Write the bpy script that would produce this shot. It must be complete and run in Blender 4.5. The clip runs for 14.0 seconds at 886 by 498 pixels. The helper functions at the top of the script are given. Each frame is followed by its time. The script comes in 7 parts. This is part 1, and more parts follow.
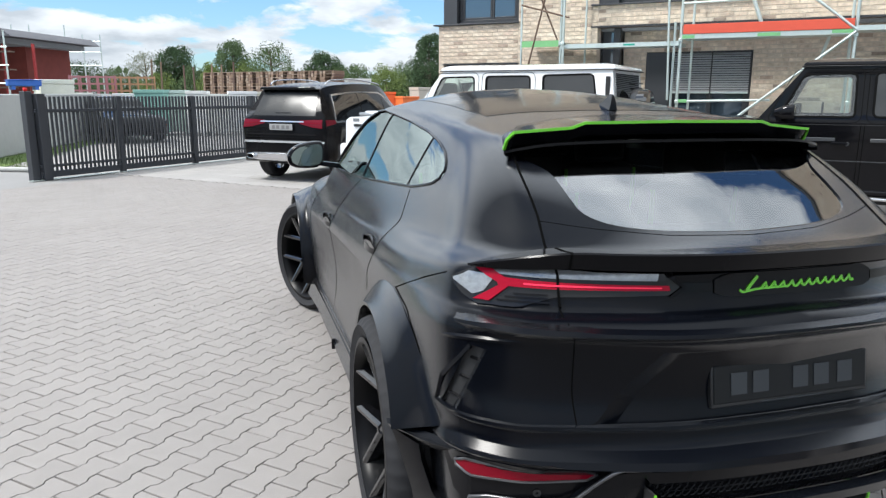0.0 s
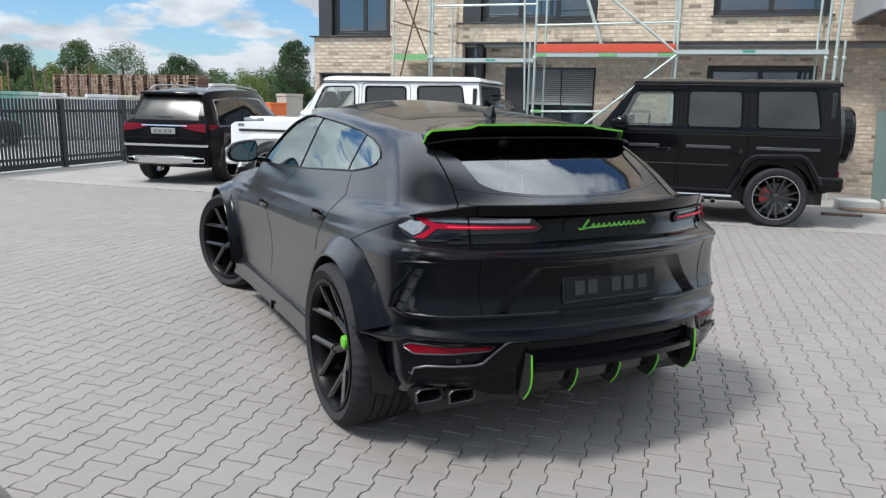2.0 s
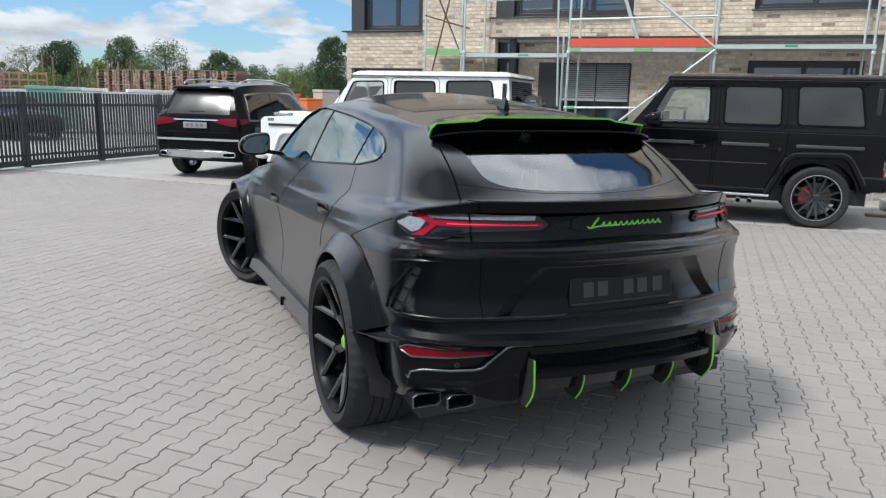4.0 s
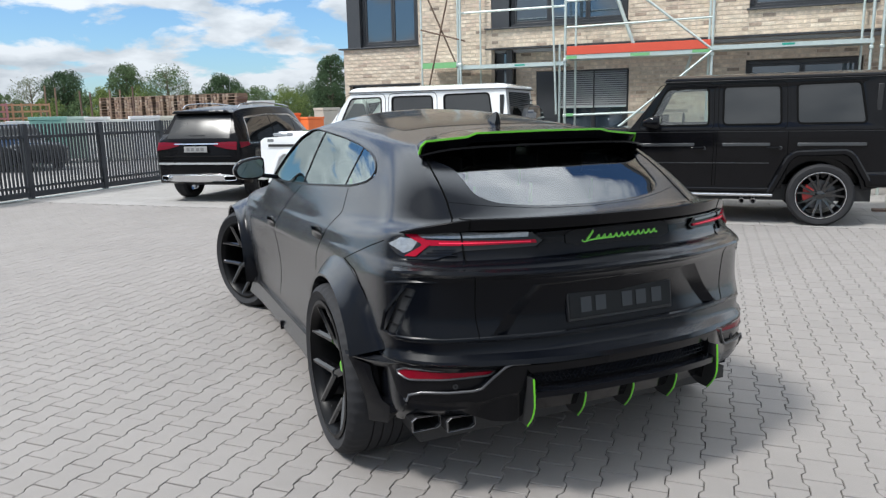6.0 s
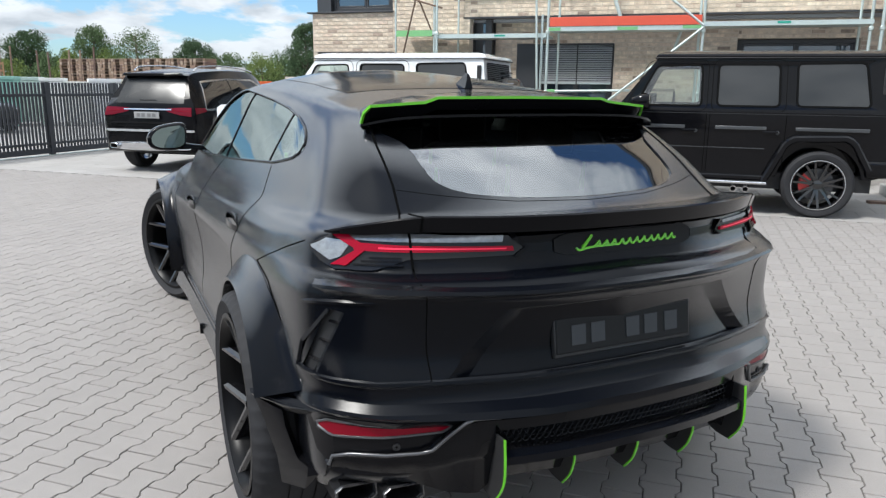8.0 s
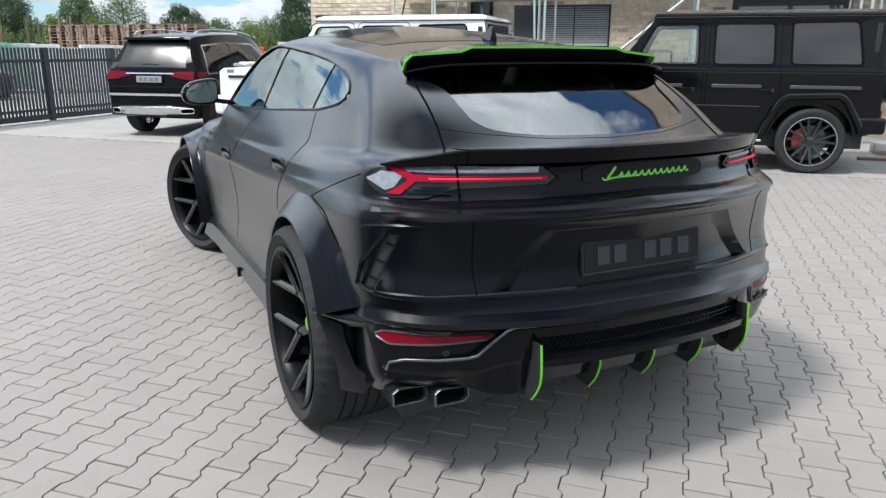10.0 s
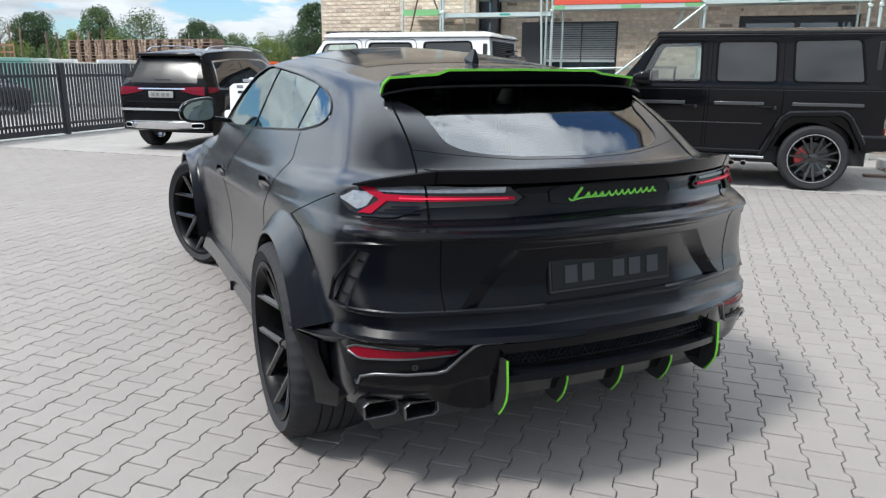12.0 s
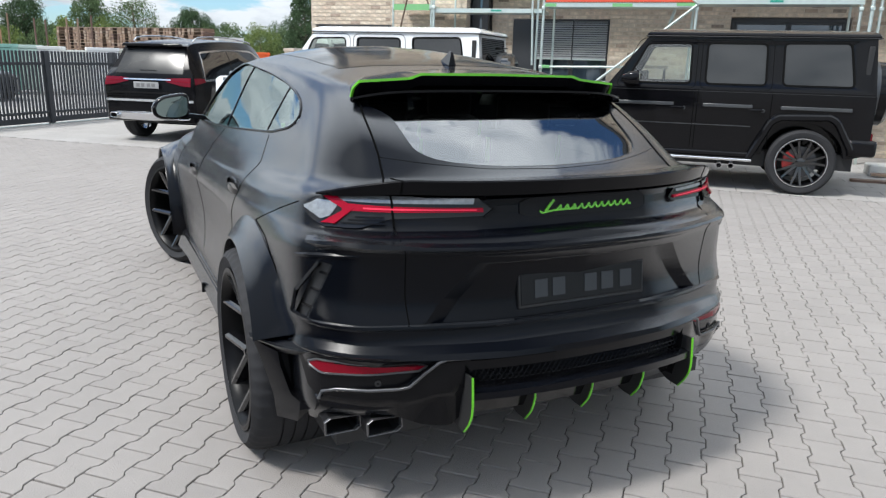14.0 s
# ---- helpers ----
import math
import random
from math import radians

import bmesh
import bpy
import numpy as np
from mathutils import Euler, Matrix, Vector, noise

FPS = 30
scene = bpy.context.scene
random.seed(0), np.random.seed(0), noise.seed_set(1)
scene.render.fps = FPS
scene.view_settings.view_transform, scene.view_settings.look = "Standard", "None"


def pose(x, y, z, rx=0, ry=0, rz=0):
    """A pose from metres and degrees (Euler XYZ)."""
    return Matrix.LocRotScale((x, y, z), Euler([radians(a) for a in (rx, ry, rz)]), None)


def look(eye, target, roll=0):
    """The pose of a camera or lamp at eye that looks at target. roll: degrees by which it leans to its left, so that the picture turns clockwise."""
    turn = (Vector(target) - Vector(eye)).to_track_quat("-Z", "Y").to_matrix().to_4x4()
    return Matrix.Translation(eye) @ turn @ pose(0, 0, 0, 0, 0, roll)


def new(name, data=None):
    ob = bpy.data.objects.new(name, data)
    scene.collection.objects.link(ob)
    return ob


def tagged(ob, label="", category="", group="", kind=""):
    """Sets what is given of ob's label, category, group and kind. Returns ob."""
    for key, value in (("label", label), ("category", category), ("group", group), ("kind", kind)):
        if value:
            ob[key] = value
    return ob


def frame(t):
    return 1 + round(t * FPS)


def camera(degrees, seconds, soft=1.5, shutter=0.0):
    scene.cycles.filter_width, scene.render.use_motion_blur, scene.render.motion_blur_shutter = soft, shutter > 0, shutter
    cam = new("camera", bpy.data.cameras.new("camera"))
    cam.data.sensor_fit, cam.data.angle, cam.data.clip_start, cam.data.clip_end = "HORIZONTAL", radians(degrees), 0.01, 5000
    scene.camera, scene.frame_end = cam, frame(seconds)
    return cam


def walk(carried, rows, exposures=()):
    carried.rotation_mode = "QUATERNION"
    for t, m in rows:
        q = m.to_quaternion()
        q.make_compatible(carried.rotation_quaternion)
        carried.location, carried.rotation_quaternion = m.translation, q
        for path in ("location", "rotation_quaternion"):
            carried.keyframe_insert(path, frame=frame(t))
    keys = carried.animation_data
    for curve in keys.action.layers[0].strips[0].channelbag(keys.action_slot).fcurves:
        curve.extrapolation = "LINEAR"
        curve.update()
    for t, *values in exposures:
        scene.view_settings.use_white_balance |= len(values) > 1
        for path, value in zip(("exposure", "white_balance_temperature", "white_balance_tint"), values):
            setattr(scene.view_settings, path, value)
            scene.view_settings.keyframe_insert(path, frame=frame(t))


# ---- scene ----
cam = camera(63.3, 14.0, soft=1.3)
PATH = [
    (0, (-1.424, -2.272, 1.54), (-0.88, -0.394, 1.118), 0.2),
    (0.5, (-1.643, -2.533, 1.584), (-0.932, -0.702, 1.206), -0.4),
    (1, (-1.76, -2.855, 1.575), (-0.929, -1.071, 1.219), -0.1),
    (1.5, (-1.886, -3.04, 1.573), (-1.004, -1.283, 1.206), 0.5),
    (2, (-2.05, -3.153, 1.547), (-1.156, -1.409, 1.15), 1.2),
    (2.5, (-2.088, -3.18, 1.536), (-1.2, -1.437, 1.121), 1.8),
    (3, (-2.032, -3.14, 1.526), (-1.169, -1.388, 1.097), 2.1),
    (3.2, (-1.972, -3.116, 1.512), (-1.128, -1.353, 1.087), 2.4),
    (5.3, (-1.805, -3.078, 1.56), (-1.055, -1.264, 1.177), -0.3),
    (5.5, (-1.796, -3.085, 1.562), (-1.038, -1.274, 1.181), -0.6),
    (6, (-1.781, -3.07, 1.549), (-0.997, -1.269, 1.173), -1.2),
    (6.5, (-1.695, -2.788, 1.544), (-0.85, -1.014, 1.172), 1.4),
    (7, (-1.639, -2.671, 1.541), (-0.787, -0.903, 1.152), 1.5),
    (7.5, (-1.508, -2.504, 1.518), (-0.657, -0.741, 1.107), 1.2),
    (8, (-1.381, -2.387, 1.487), (-0.539, -0.627, 1.046), 0.7),
    (8.5, (-1.397, -2.391, 1.453), (-0.565, -0.636, 0.974), 0.5),
    (9, (-1.521, -2.469, 1.441), (-0.686, -0.725, 0.929), 0.4),
    (9.2, (-1.578, -2.517, 1.438), (-0.74, -0.779, 0.913), 0.4),
    (11.3, (-1.673, -2.629, 1.43), (-0.807, -0.905, 0.904), 0.4),
    (11.5, (-1.657, -2.653, 1.437), (-0.804, -0.92, 0.92), 0.4),
    (12, (-1.548, -2.699, 1.464), (-0.726, -0.943, 0.971), 0.4),
    (12.5, (-1.347, -2.811, 1.485), (-0.569, -1.025, 1.033), -0.0),
    (13, (-1.324, -2.81, 1.495), (-0.543, -1.023, 1.05), -0.1),
    (13.5, (-1.36, -2.751, 1.513), (-0.557, -0.979, 1.049), 0.3),
    (14, (-1.438, -2.653, 1.504), (-0.596, -0.912, 0.995), 1.5),
]
walk(cam, [(t, look(eye, target, roll)) for t, eye, target, roll in PATH], exposures=[(0, 0.40, 6330, 8), (0.5, 0.28, 6330, 8), (1.0, 0.22, 6330, 8), (1.5, 0.15, 6330, 8), (2.0, 0.10, 6330, 8), (3.0, 0.10, 6330, 8), (5.5, 0.15, 6330, 8), (6.5, 0.18, 6330, 8), (7.5, 0.26, 6330, 8), (8.0, 0.30, 6330, 8), (9.0, 0.36, 6330, 8), (11.5, 0.34, 6330, 8), (12.5, 0.31, 6330, 8), (14.0, 0.32, 6330, 8)])

# ---- light ----
world = bpy.data.worlds.new("sky")
scene.world = world
world.use_nodes = True
SUN_EL, SUN_AZ = 56.0, 266.0   # azimuth clockwise from +y


def build_world():
    """Blue summer sky with broken white clouds."""
    nt = world.node_tree
    nt.nodes.clear()
    out = nt.nodes.new("ShaderNodeOutputWorld")
    bg = nt.nodes.new("ShaderNodeBackground")
    sky = nt.nodes.new("ShaderNodeTexSky")
    sky.sky_type, sky.sun_disc = "NISHITA", False
    sky.sun_elevation, sky.sun_rotation = radians(SUN_EL), radians(SUN_AZ)
    sky.air_density, sky.dust_density, sky.ozone_density = 1.0, 0.6, 2.0
    tc = nt.nodes.new("ShaderNodeTexCoord")
    sep = nt.nodes.new("ShaderNodeSeparateXYZ")
    nt.links.new(tc.outputs["Generated"], sep.inputs[0])
    # heaped clouds: many small ones low over the horizon, broken fields higher up
    hgt = nt.nodes.new("ShaderNodeMath"); hgt.operation = "MAXIMUM"; hgt.inputs[1].default_value = 0.0
    nt.links.new(sep.outputs["Z"], hgt.inputs[0])
    lift = nt.nodes.new("ShaderNodeMath"); lift.operation = "ADD"; lift.inputs[1].default_value = 0.42
    nt.links.new(hgt.outputs[0], lift.inputs[0])
    inv = nt.nodes.new("ShaderNodeMath"); inv.operation = "DIVIDE"; inv.inputs[0].default_value = 1.0
    nt.links.new(lift.outputs[0], inv.inputs[1])
    sc = nt.nodes.new("ShaderNodeVectorMath"); sc.operation = "MULTIPLY"; sc.inputs[1].default_value = (1.0, 1.0, 2.3)
    nt.links.new(tc.outputs["Generated"], sc.inputs[0])
    dv = nt.nodes.new("ShaderNodeVectorMath"); dv.operation = "SCALE"
    nt.links.new(sc.outputs[0], dv.inputs[0])
    nt.links.new(inv.outputs[0], dv.inputs["Scale"])
    nz = nt.nodes.new("ShaderNodeTexNoise")
    nz.inputs["Scale"].default_value, nz.inputs["Detail"].default_value = 3.3, 9.0
    nz.inputs["Roughness"].default_value, nz.inputs["Distortion"].default_value = 0.56, 0.25
    nt.links.new(dv.outputs[0], nz.inputs["Vector"])
    # clearer belt at mid height
    clear = nt.nodes.new("ShaderNodeValToRGB")
    cr = clear.color_ramp
    cr.elements[0].position, cr.elements[0].color = 0.0, (0.63, 0.63, 0.63, 1)
    cr.elements[1].position, cr.elements[1].color = 1.0, (0.66, 0.66, 0.66, 1)
    for pos, v in ((0.05, 0.630), (0.080, 0.590), (0.102, 0.525), (0.122, 0.60), (0.145, 0.68), (0.20, 0.72), (0.30, 0.70), (0.42, 0.60), (0.58, 0.60), (0.75, 0.69)):
        e = cr.elements.new(pos)
        e.color = (v, v, v, 1)
    nt.links.new(hgt.outputs[0], clear.inputs[0])
    add = nt.nodes.new("ShaderNodeMath"); add.operation = "ADD"
    nt.links.new(nz.outputs["Fac"], add.inputs[0])
    nt.links.new(clear.outputs[0], add.inputs[1])
    ramp = nt.nodes.new("ShaderNodeValToRGB")
    ramp.color_ramp.elements[0].position, ramp.color_ramp.elements[1].position = 0.520, 0.552
    half = nt.nodes.new("ShaderNodeMath"); half.operation = "MULTIPLY"; half.inputs[1].default_value = 0.5
    nt.links.new(add.outputs[0], half.inputs[0])
    nt.links.new(half.outputs[0], ramp.inputs[0])
    # cloud brightness: grey bellies, white tops
    nz2 = nt.nodes.new("ShaderNodeTexNoise")
    nz2.inputs["Scale"].default_value, nz2.inputs["Detail"].default_value = 6.0, 7.0
    nt.links.new(dv.outputs[0], nz2.inputs["Vector"])
    cl = nt.nodes.new("ShaderNodeValToRGB")
    cl.color_ramp.elements[0].position, cl.color_ramp.elements[1].position = 0.36, 0.60
    cl.color_ramp.elements[0].color = (5.4, 5.9, 6.5, 1)
    cl.color_ramp.elements[1].color = (8.6, 9.0, 9.5, 1)
    nt.links.new(nz2.outputs["Fac"], cl.inputs[0])
    tint = nt.nodes.new("ShaderNodeMixRGB"); tint.blend_type = "MULTIPLY"
    tint.inputs[0].default_value, tint.inputs[2].default_value = 1.0, (0.88, 1.14, 1.40, 1)
    nt.links.new(sky.outputs[0], tint.inputs[1])
    mix = nt.nodes.new("ShaderNodeMixRGB")
    nt.links.new(ramp.outputs[0], mix.inputs[0])
    nt.links.new(tint.outputs[0], mix.inputs[1])
    # thin sunlit sheets high up are brighter than the banks over the horizon
    gain = nt.nodes.new("ShaderNodeMapRange")
    gain.inputs["To Min"].default_value, gain.inputs["To Max"].default_value = 0.78, 2.2
    nt.links.new(hgt.outputs[0], gain.inputs["Value"])
    lit = nt.nodes.new("ShaderNodeVectorMath"); lit.operation = "SCALE"
    nt.links.new(cl.outputs[0], lit.inputs[0])
    nt.links.new(gain.outputs[0], lit.inputs["Scale"])
    nt.links.new(lit.outputs[0], mix.inputs[2])
    nt.links.new(mix.outputs[0], bg.inputs[0])
    bg.inputs[1].default_value = 0.10
    nt.links.new(bg.outputs[0], out.inputs[0])


build_world()
sun = new("sun", bpy.data.lights.new("sun", "SUN"))
sun.data.energy, sun.data.angle, sun.data.color = 3.7, radians(10.0), (1.0, 0.96, 0.91)
_az, _el = radians(SUN_AZ), radians(SUN_EL)
sun.matrix_world = look((math.sin(_az) * math.cos(_el) * 50, math.cos(_az) * math.cos(_el) * 50, math.sin(_el) * 50), (0, 0, 0))


# ---- materials ----
def mat(name, color, rough=0.5, metal=0.0, vary=0.0, scale=8.0, bump=0.0, bscale=60.0, coat=0.0, spec=0.5, rand=0.0, island=0.0, rvary=0.0):
    """Procedural surface: base colour with coarse and fine variation, relief and optional clear coat."""
    m = bpy.data.materials.new(name)
    m.use_nodes = True
    nt = m.node_tree
    b = nt.nodes["Principled BSDF"]
    b.inputs["Base Color"].default_value = (*color, 1)
    b.inputs["Roughness"].default_value, b.inputs["Metallic"].default_value = rough, metal
    b.inputs["Coat Weight"].default_value, b.inputs["Coat Roughness"].default_value = coat, 0.03
    b.inputs["Specular IOR Level"].default_value = spec
    tc = nt.nodes.new("ShaderNodeTexCoord")
    if vary or rand or island:
        hsv = nt.nodes.new("ShaderNodeHueSaturation")
        hsv.inputs["Color"].default_value = (*color, 1)
        parts = []
        if vary:
            for sc, w in ((scale, vary), (scale * 9, vary * 0.6)):
                n = nt.nodes.new("ShaderNodeTexNoise")
                n.inputs["Scale"].default_value, n.inputs["Detail"].default_value = sc, 5.0
                nt.links.new(tc.outputs["Object"], n.inputs["Vector"])
                parts.append((n.outputs["Fac"], w * 2))
        if rand:
            oi = nt.nodes.new("ShaderNodeObjectInfo")
            parts.append((oi.outputs["Random"], rand))
        if island:
            ge = nt.nodes.new("ShaderNodeNewGeometry")
            parts.append((ge.outputs["Random Per Island"], island))
        last = None
        for sock, w in parts:
            mm = nt.nodes.new("ShaderNodeMath")
            mm.operation = "MULTIPLY_ADD"
            mm.inputs[1].default_value = w
            nt.links.new(sock, mm.inputs[0])
            if last:
                nt.links.new(last, mm.inputs[2])
            else:
                mm.inputs[2].default_value = 1 - sum(w for _, w in parts) / 2
            last = mm.outputs[0]
        nt.links.new(last, hsv.inputs["Value"])
        nt.links.new(hsv.outputs[0], b.inputs["Base Color"])
    if rvary:
        n = nt.nodes.new("ShaderNodeTexNoise")
        n.inputs["Scale"].default_value, n.inputs["Detail"].default_value = scale * 2, 4.0
        nt.links.new(tc.outputs["Object"], n.inputs["Vector"])
        mr = nt.nodes.new("ShaderNodeMapRange")
        mr.inputs["To Min"].default_value, mr.inputs["To Max"].default_value = max(0, rough - rvary), rough + rvary
        nt.links.new(n.outputs["Fac"], mr.inputs["Value"])
        nt.links.new(mr.outputs[0], b.inputs["Roughness"])
    if bump:
        n = nt.nodes.new("ShaderNodeTexNoise")
        n.inputs["Scale"].default_value, n.inputs["Detail"].default_value = bscale, 6.0
        nt.links.new(tc.outputs["Object"], n.inputs["Vector"])
        bp = nt.nodes.new("ShaderNodeBump")
        bp.inputs["Strength"].default_value, bp.inputs["Distance"].default_value = bump, 0.01
        nt.links.new(n.outputs["Fac"], bp.inputs["Height"])
        nt.links.new(bp.outputs[0], b.inputs["Normal"])
    return m


def glass(name, tint, rough=0.0, mixed=0.25, mirror=(0.8, 0.8, 0.8)):
    """Thin tinted pane: part see-through, part mirror by the angle."""
    m = bpy.data.materials.new(name)
    m.use_nodes = True
    nt = m.node_tree
    nt.nodes.clear()
    out = nt.nodes.new("ShaderNodeOutputMaterial")
    tr = nt.nodes.new("ShaderNodeBsdfTransparent")
    tr.inputs[0].default_value = (*tint, 1)
    gl = nt.nodes.new("ShaderNodeBsdfGlossy")
    gl.inputs["Color"].default_value = (*mirror, 1)
    gl.inputs["Roughness"].default_value = rough
    fr = nt.nodes.new("ShaderNodeFresnel")
    fr.inputs["IOR"].default_value = 1.0 + mixed * 4
    mx = nt.nodes.new("ShaderNodeMixShader")
    nt.links.new(fr.outputs[0], mx.inputs[0])
    nt.links.new(tr.outputs[0], mx.inputs[1])
    nt.links.new(gl.outputs[0], mx.inputs[2])
    nt.links.new(mx.outputs[0], out.inputs[0])
    return m


def lamp_red(name, color, strength=0.0):
    m = mat(name, color, 0.15, spec=0.15)
    b = m.node_tree.nodes["Principled BSDF"]
    if strength:
        b.inputs["Emission Color"].default_value = (*color, 1)
        b.inputs["Emission Strength"].default_value = strength
    return m


SATIN = mat("satin_black_paint", (0.0018, 0.0024, 0.0042), 0.24, 0.0, 0.05, 3, 0.0006, 900, spec=0.5, rvary=0.02)


def soft_gloss(m, face, edge, lo=0.46, hi=0.64):
    """Gloss that is weak face-on and strong at a slant, as on wrapped and lacquered plastic."""
    nt = m.node_tree
    lw = nt.nodes.new("ShaderNodeLayerWeight")
    lw.inputs["Blend"].default_value = 0.5
    mr = nt.nodes.new("ShaderNodeMapRange")
    mr.inputs["From Min"].default_value, mr.inputs["From Max"].default_value = lo, hi
    mr.inputs["To Min"].default_value, mr.inputs["To Max"].default_value = face, edge
    nt.links.new(lw.outputs["Facing"], mr.inputs["Value"])
    nt.links.new(mr.outputs[0], nt.nodes["Principled BSDF"].inputs["Specular IOR Level"])


soft_gloss(SATIN, 0.15, 3.6, 0.33, 0.78)
GLOSS = mat("gloss_black", (0.005, 0.005, 0.006), 0.14, rvary=0.03, scale=5)
soft_gloss(GLOSS, 0.14, 1.1, 0.25, 0.85)
CARBON = mat("carbon_black", (0.004, 0.004, 0.005), 0.13, 0.0, 0.1, 200)
soft_gloss(CARBON, 0.10, 0.45, 0.25, 0.9)
DARK = mat("black_plastic", (0.012, 0.012, 0.013), 0.55, 0, 0.1, 20, 0.1, 400)
VOID = mat("dark_cavity", (0.004, 0.004, 0.004), 0.9, spec=0.0)
GREEN = mat("lime_green_paint", (0.12, 0.46, 0.015), 0.35, 0, 0.05, 10, coat=0.4)
RUBBER = mat("tyre_rubber", (0.026, 0.026, 0.028), 0.72, 0, 0.15, 12, 0.12, 300, rvary=0.08, spec=0.2)
RIM = mat("rim_gloss_black", (0.005, 0.005, 0.006), 0.12, 0.0, coat=1.0, spec=0.5)
BARREL = mat("rim_barrel_black", (0.003, 0.003, 0.0035), 0.35, spec=0.12)
PIPE_RIM = mat("dark_polished_rim", (0.12, 0.12, 0.125), 0.22, 0.8)
SEAL = mat("seal_rubber", (0.004, 0.004, 0.004), 0.6, spec=0.08)
CHROME = mat("chrome", (0.70, 0.71, 0.73), 0.22, 1.0, 0.04, 30)
STEEL = mat("galvanised_steel", (0.60, 0.67, 0.64), 0.42, 0.75, 0.10, 14, 0.05, 200, rvary=0.1)
GLASS_TINT = glass("tinted_car_glass", (0.62, 0.70, 0.67), 0.0, 0.66)
GLASS_CLEAR = glass("car_side_glass", (0.80, 0.88, 0.85), 0.0, 1.55, (0.73, 0.82, 0.79))


# ---- mesh tools ----
def put(name, bm, material, parent=None, label="", smooth=True, angle=35, bevel=0.0, segs=2):
    """Link a bmesh as one mesh object, under a thing or part when given."""
    me = bpy.data.meshes.new(name)
    bmesh.ops.recalc_face_normals(bm, faces=bm.faces)
    if smooth:
        lim = radians(angle)
        for f in bm.faces:
            f.smooth = True
        for e in bm.edges:
            e.smooth = len(e.link_faces) == 2 and e.calc_face_angle(0) < lim
    bm.to_mesh(me)
    bm.free()
    mats = material if isinstance(material, (list, tuple)) else [material]
    for mm in mats:
        me.materials.append(mm)
    ob = new(name, me)
    if bevel:
        md = ob.modifiers.new("bevel", "BEVEL")
        md.width, md.segments, md.limit_method, md.angle_limit = bevel, segs, "ANGLE", radians(40)
        md.harden_normals = False
    if parent:
        ob.parent = parent
    if label:
        ob["label"] = label
    return ob


part = put


def thing(name, m, label, category, group="", kind=""):
    ob = new(name)
    ob.empty_display_size = 0.1
    ob.matrix_world = m
    return tagged(ob, label, category, group, kind)


def box(bm, x0, x1, y0, y1, z0, z1, m=None):
    vs = [bm.verts.new((x, y, z)) for z in (z0, z1) for y in (y0, y1) for x in (x0, x1)]
    for a in ((0, 2, 3, 1), (4, 5, 7, 6), (0, 1, 5, 4), (2, 6, 7, 3), (0, 4, 6, 2), (1, 3, 7, 5)):
        bm.faces.new([vs[i] for i in a])
    if m:
        for v in vs:
            v.co = m @ v.co
    return vs


def boxm(*a, m=None):
    bm = bmesh.new()
    box(bm, *a, m=m)
    return bm


def tube(bm, a, b, r, n=10, r2=None):
    """A straight round bar from a to b."""
    a, b = Vector(a), Vector(b)
    q = (b - a).to_track_quat("Z", "Y")
    rings = []
    for p, rr in ((a, r), (b, r2 or r)):
        rings.append([bm.verts.new(p + q @ Vector((rr * math.cos(2 * math.pi * i / n), rr * math.sin(2 * math.pi * i / n), 0))) for i in range(n)])
    for i in range(n):
        bm.faces.new((rings[0][i], rings[0][(i + 1) % n], rings[1][(i + 1) % n], rings[1][i]))
    bm.faces.new(rings[0][::-1])
    bm.faces.new(rings[1])


def tubem(a, b, r, n=10, r2=None):
    bm = bmesh.new()
    tube(bm, a, b, r, n, r2)
    return bm


def prism(bm, pts, axis, lo, hi, m=None):
    """A polygon of 2D points pushed along an axis: 'x' takes (y, z), 'y' takes (x, z), 'z' takes (x, y)."""
    def co(p, d):
        return {"x": (d, p[0], p[1]), "y": (p[0], d, p[1]), "z": (p[0], p[1], d)}[axis]
    A = [bm.verts.new(co(p, lo)) for p in pts]
    B = [bm.verts.new(co(p, hi)) for p in pts]
    n = len(pts)
    fs = [bm.faces.new(A[::-1]), bm.faces.new(B)]
    for i in range(n):
        fs.append(bm.faces.new((A[i], A[(i + 1) % n], B[(i + 1) % n], B[i])))
    if m:
        for v in A + B:
            v.co = m @ v.co
    bmesh.ops.recalc_face_normals(bm, faces=fs)
    return A, B


def prismm(pts, axis, lo, hi, m=None):
    bm = bmesh.new()
    prism(bm, pts, axis, lo, hi, m)
    return bm


def lathe(bm, prof, n=48, m=None):
    """Turn a closed outline of (radius, x) round the x axis."""
    rings = []
    for i in range(n):
        a = 2 * math.pi * i / n
        rings.append([bm.verts.new((x, r * math.cos(a), r * math.sin(a))) for r, x in prof])
    k = len(prof)
    for i in range(n):
        for j in range(k):
            bm.faces.new((rings[i][j], rings[i][(j + 1) % k], rings[(i + 1) % n][(j + 1) % k], rings[(i + 1) % n][j]))
    if m:
        for r in rings:
            for v in r:
                v.co = m @ v.co


def loft(bm, rows, closed=False, cap=False):
    """Skin rows of points, all of one length."""
    R = [[bm.verts.new(p) for p in row] for row in rows]
    for a, b in zip(R, R[1:]):
        n = len(a)
        for i in range(n if closed else n - 1):
            bm.faces.new((a[i], a[(i + 1) % n], b[(i + 1) % n], b[i]))
    if cap:
        bm.faces.new(R[0][::-1])
        bm.faces.new(R[-1])
    return R


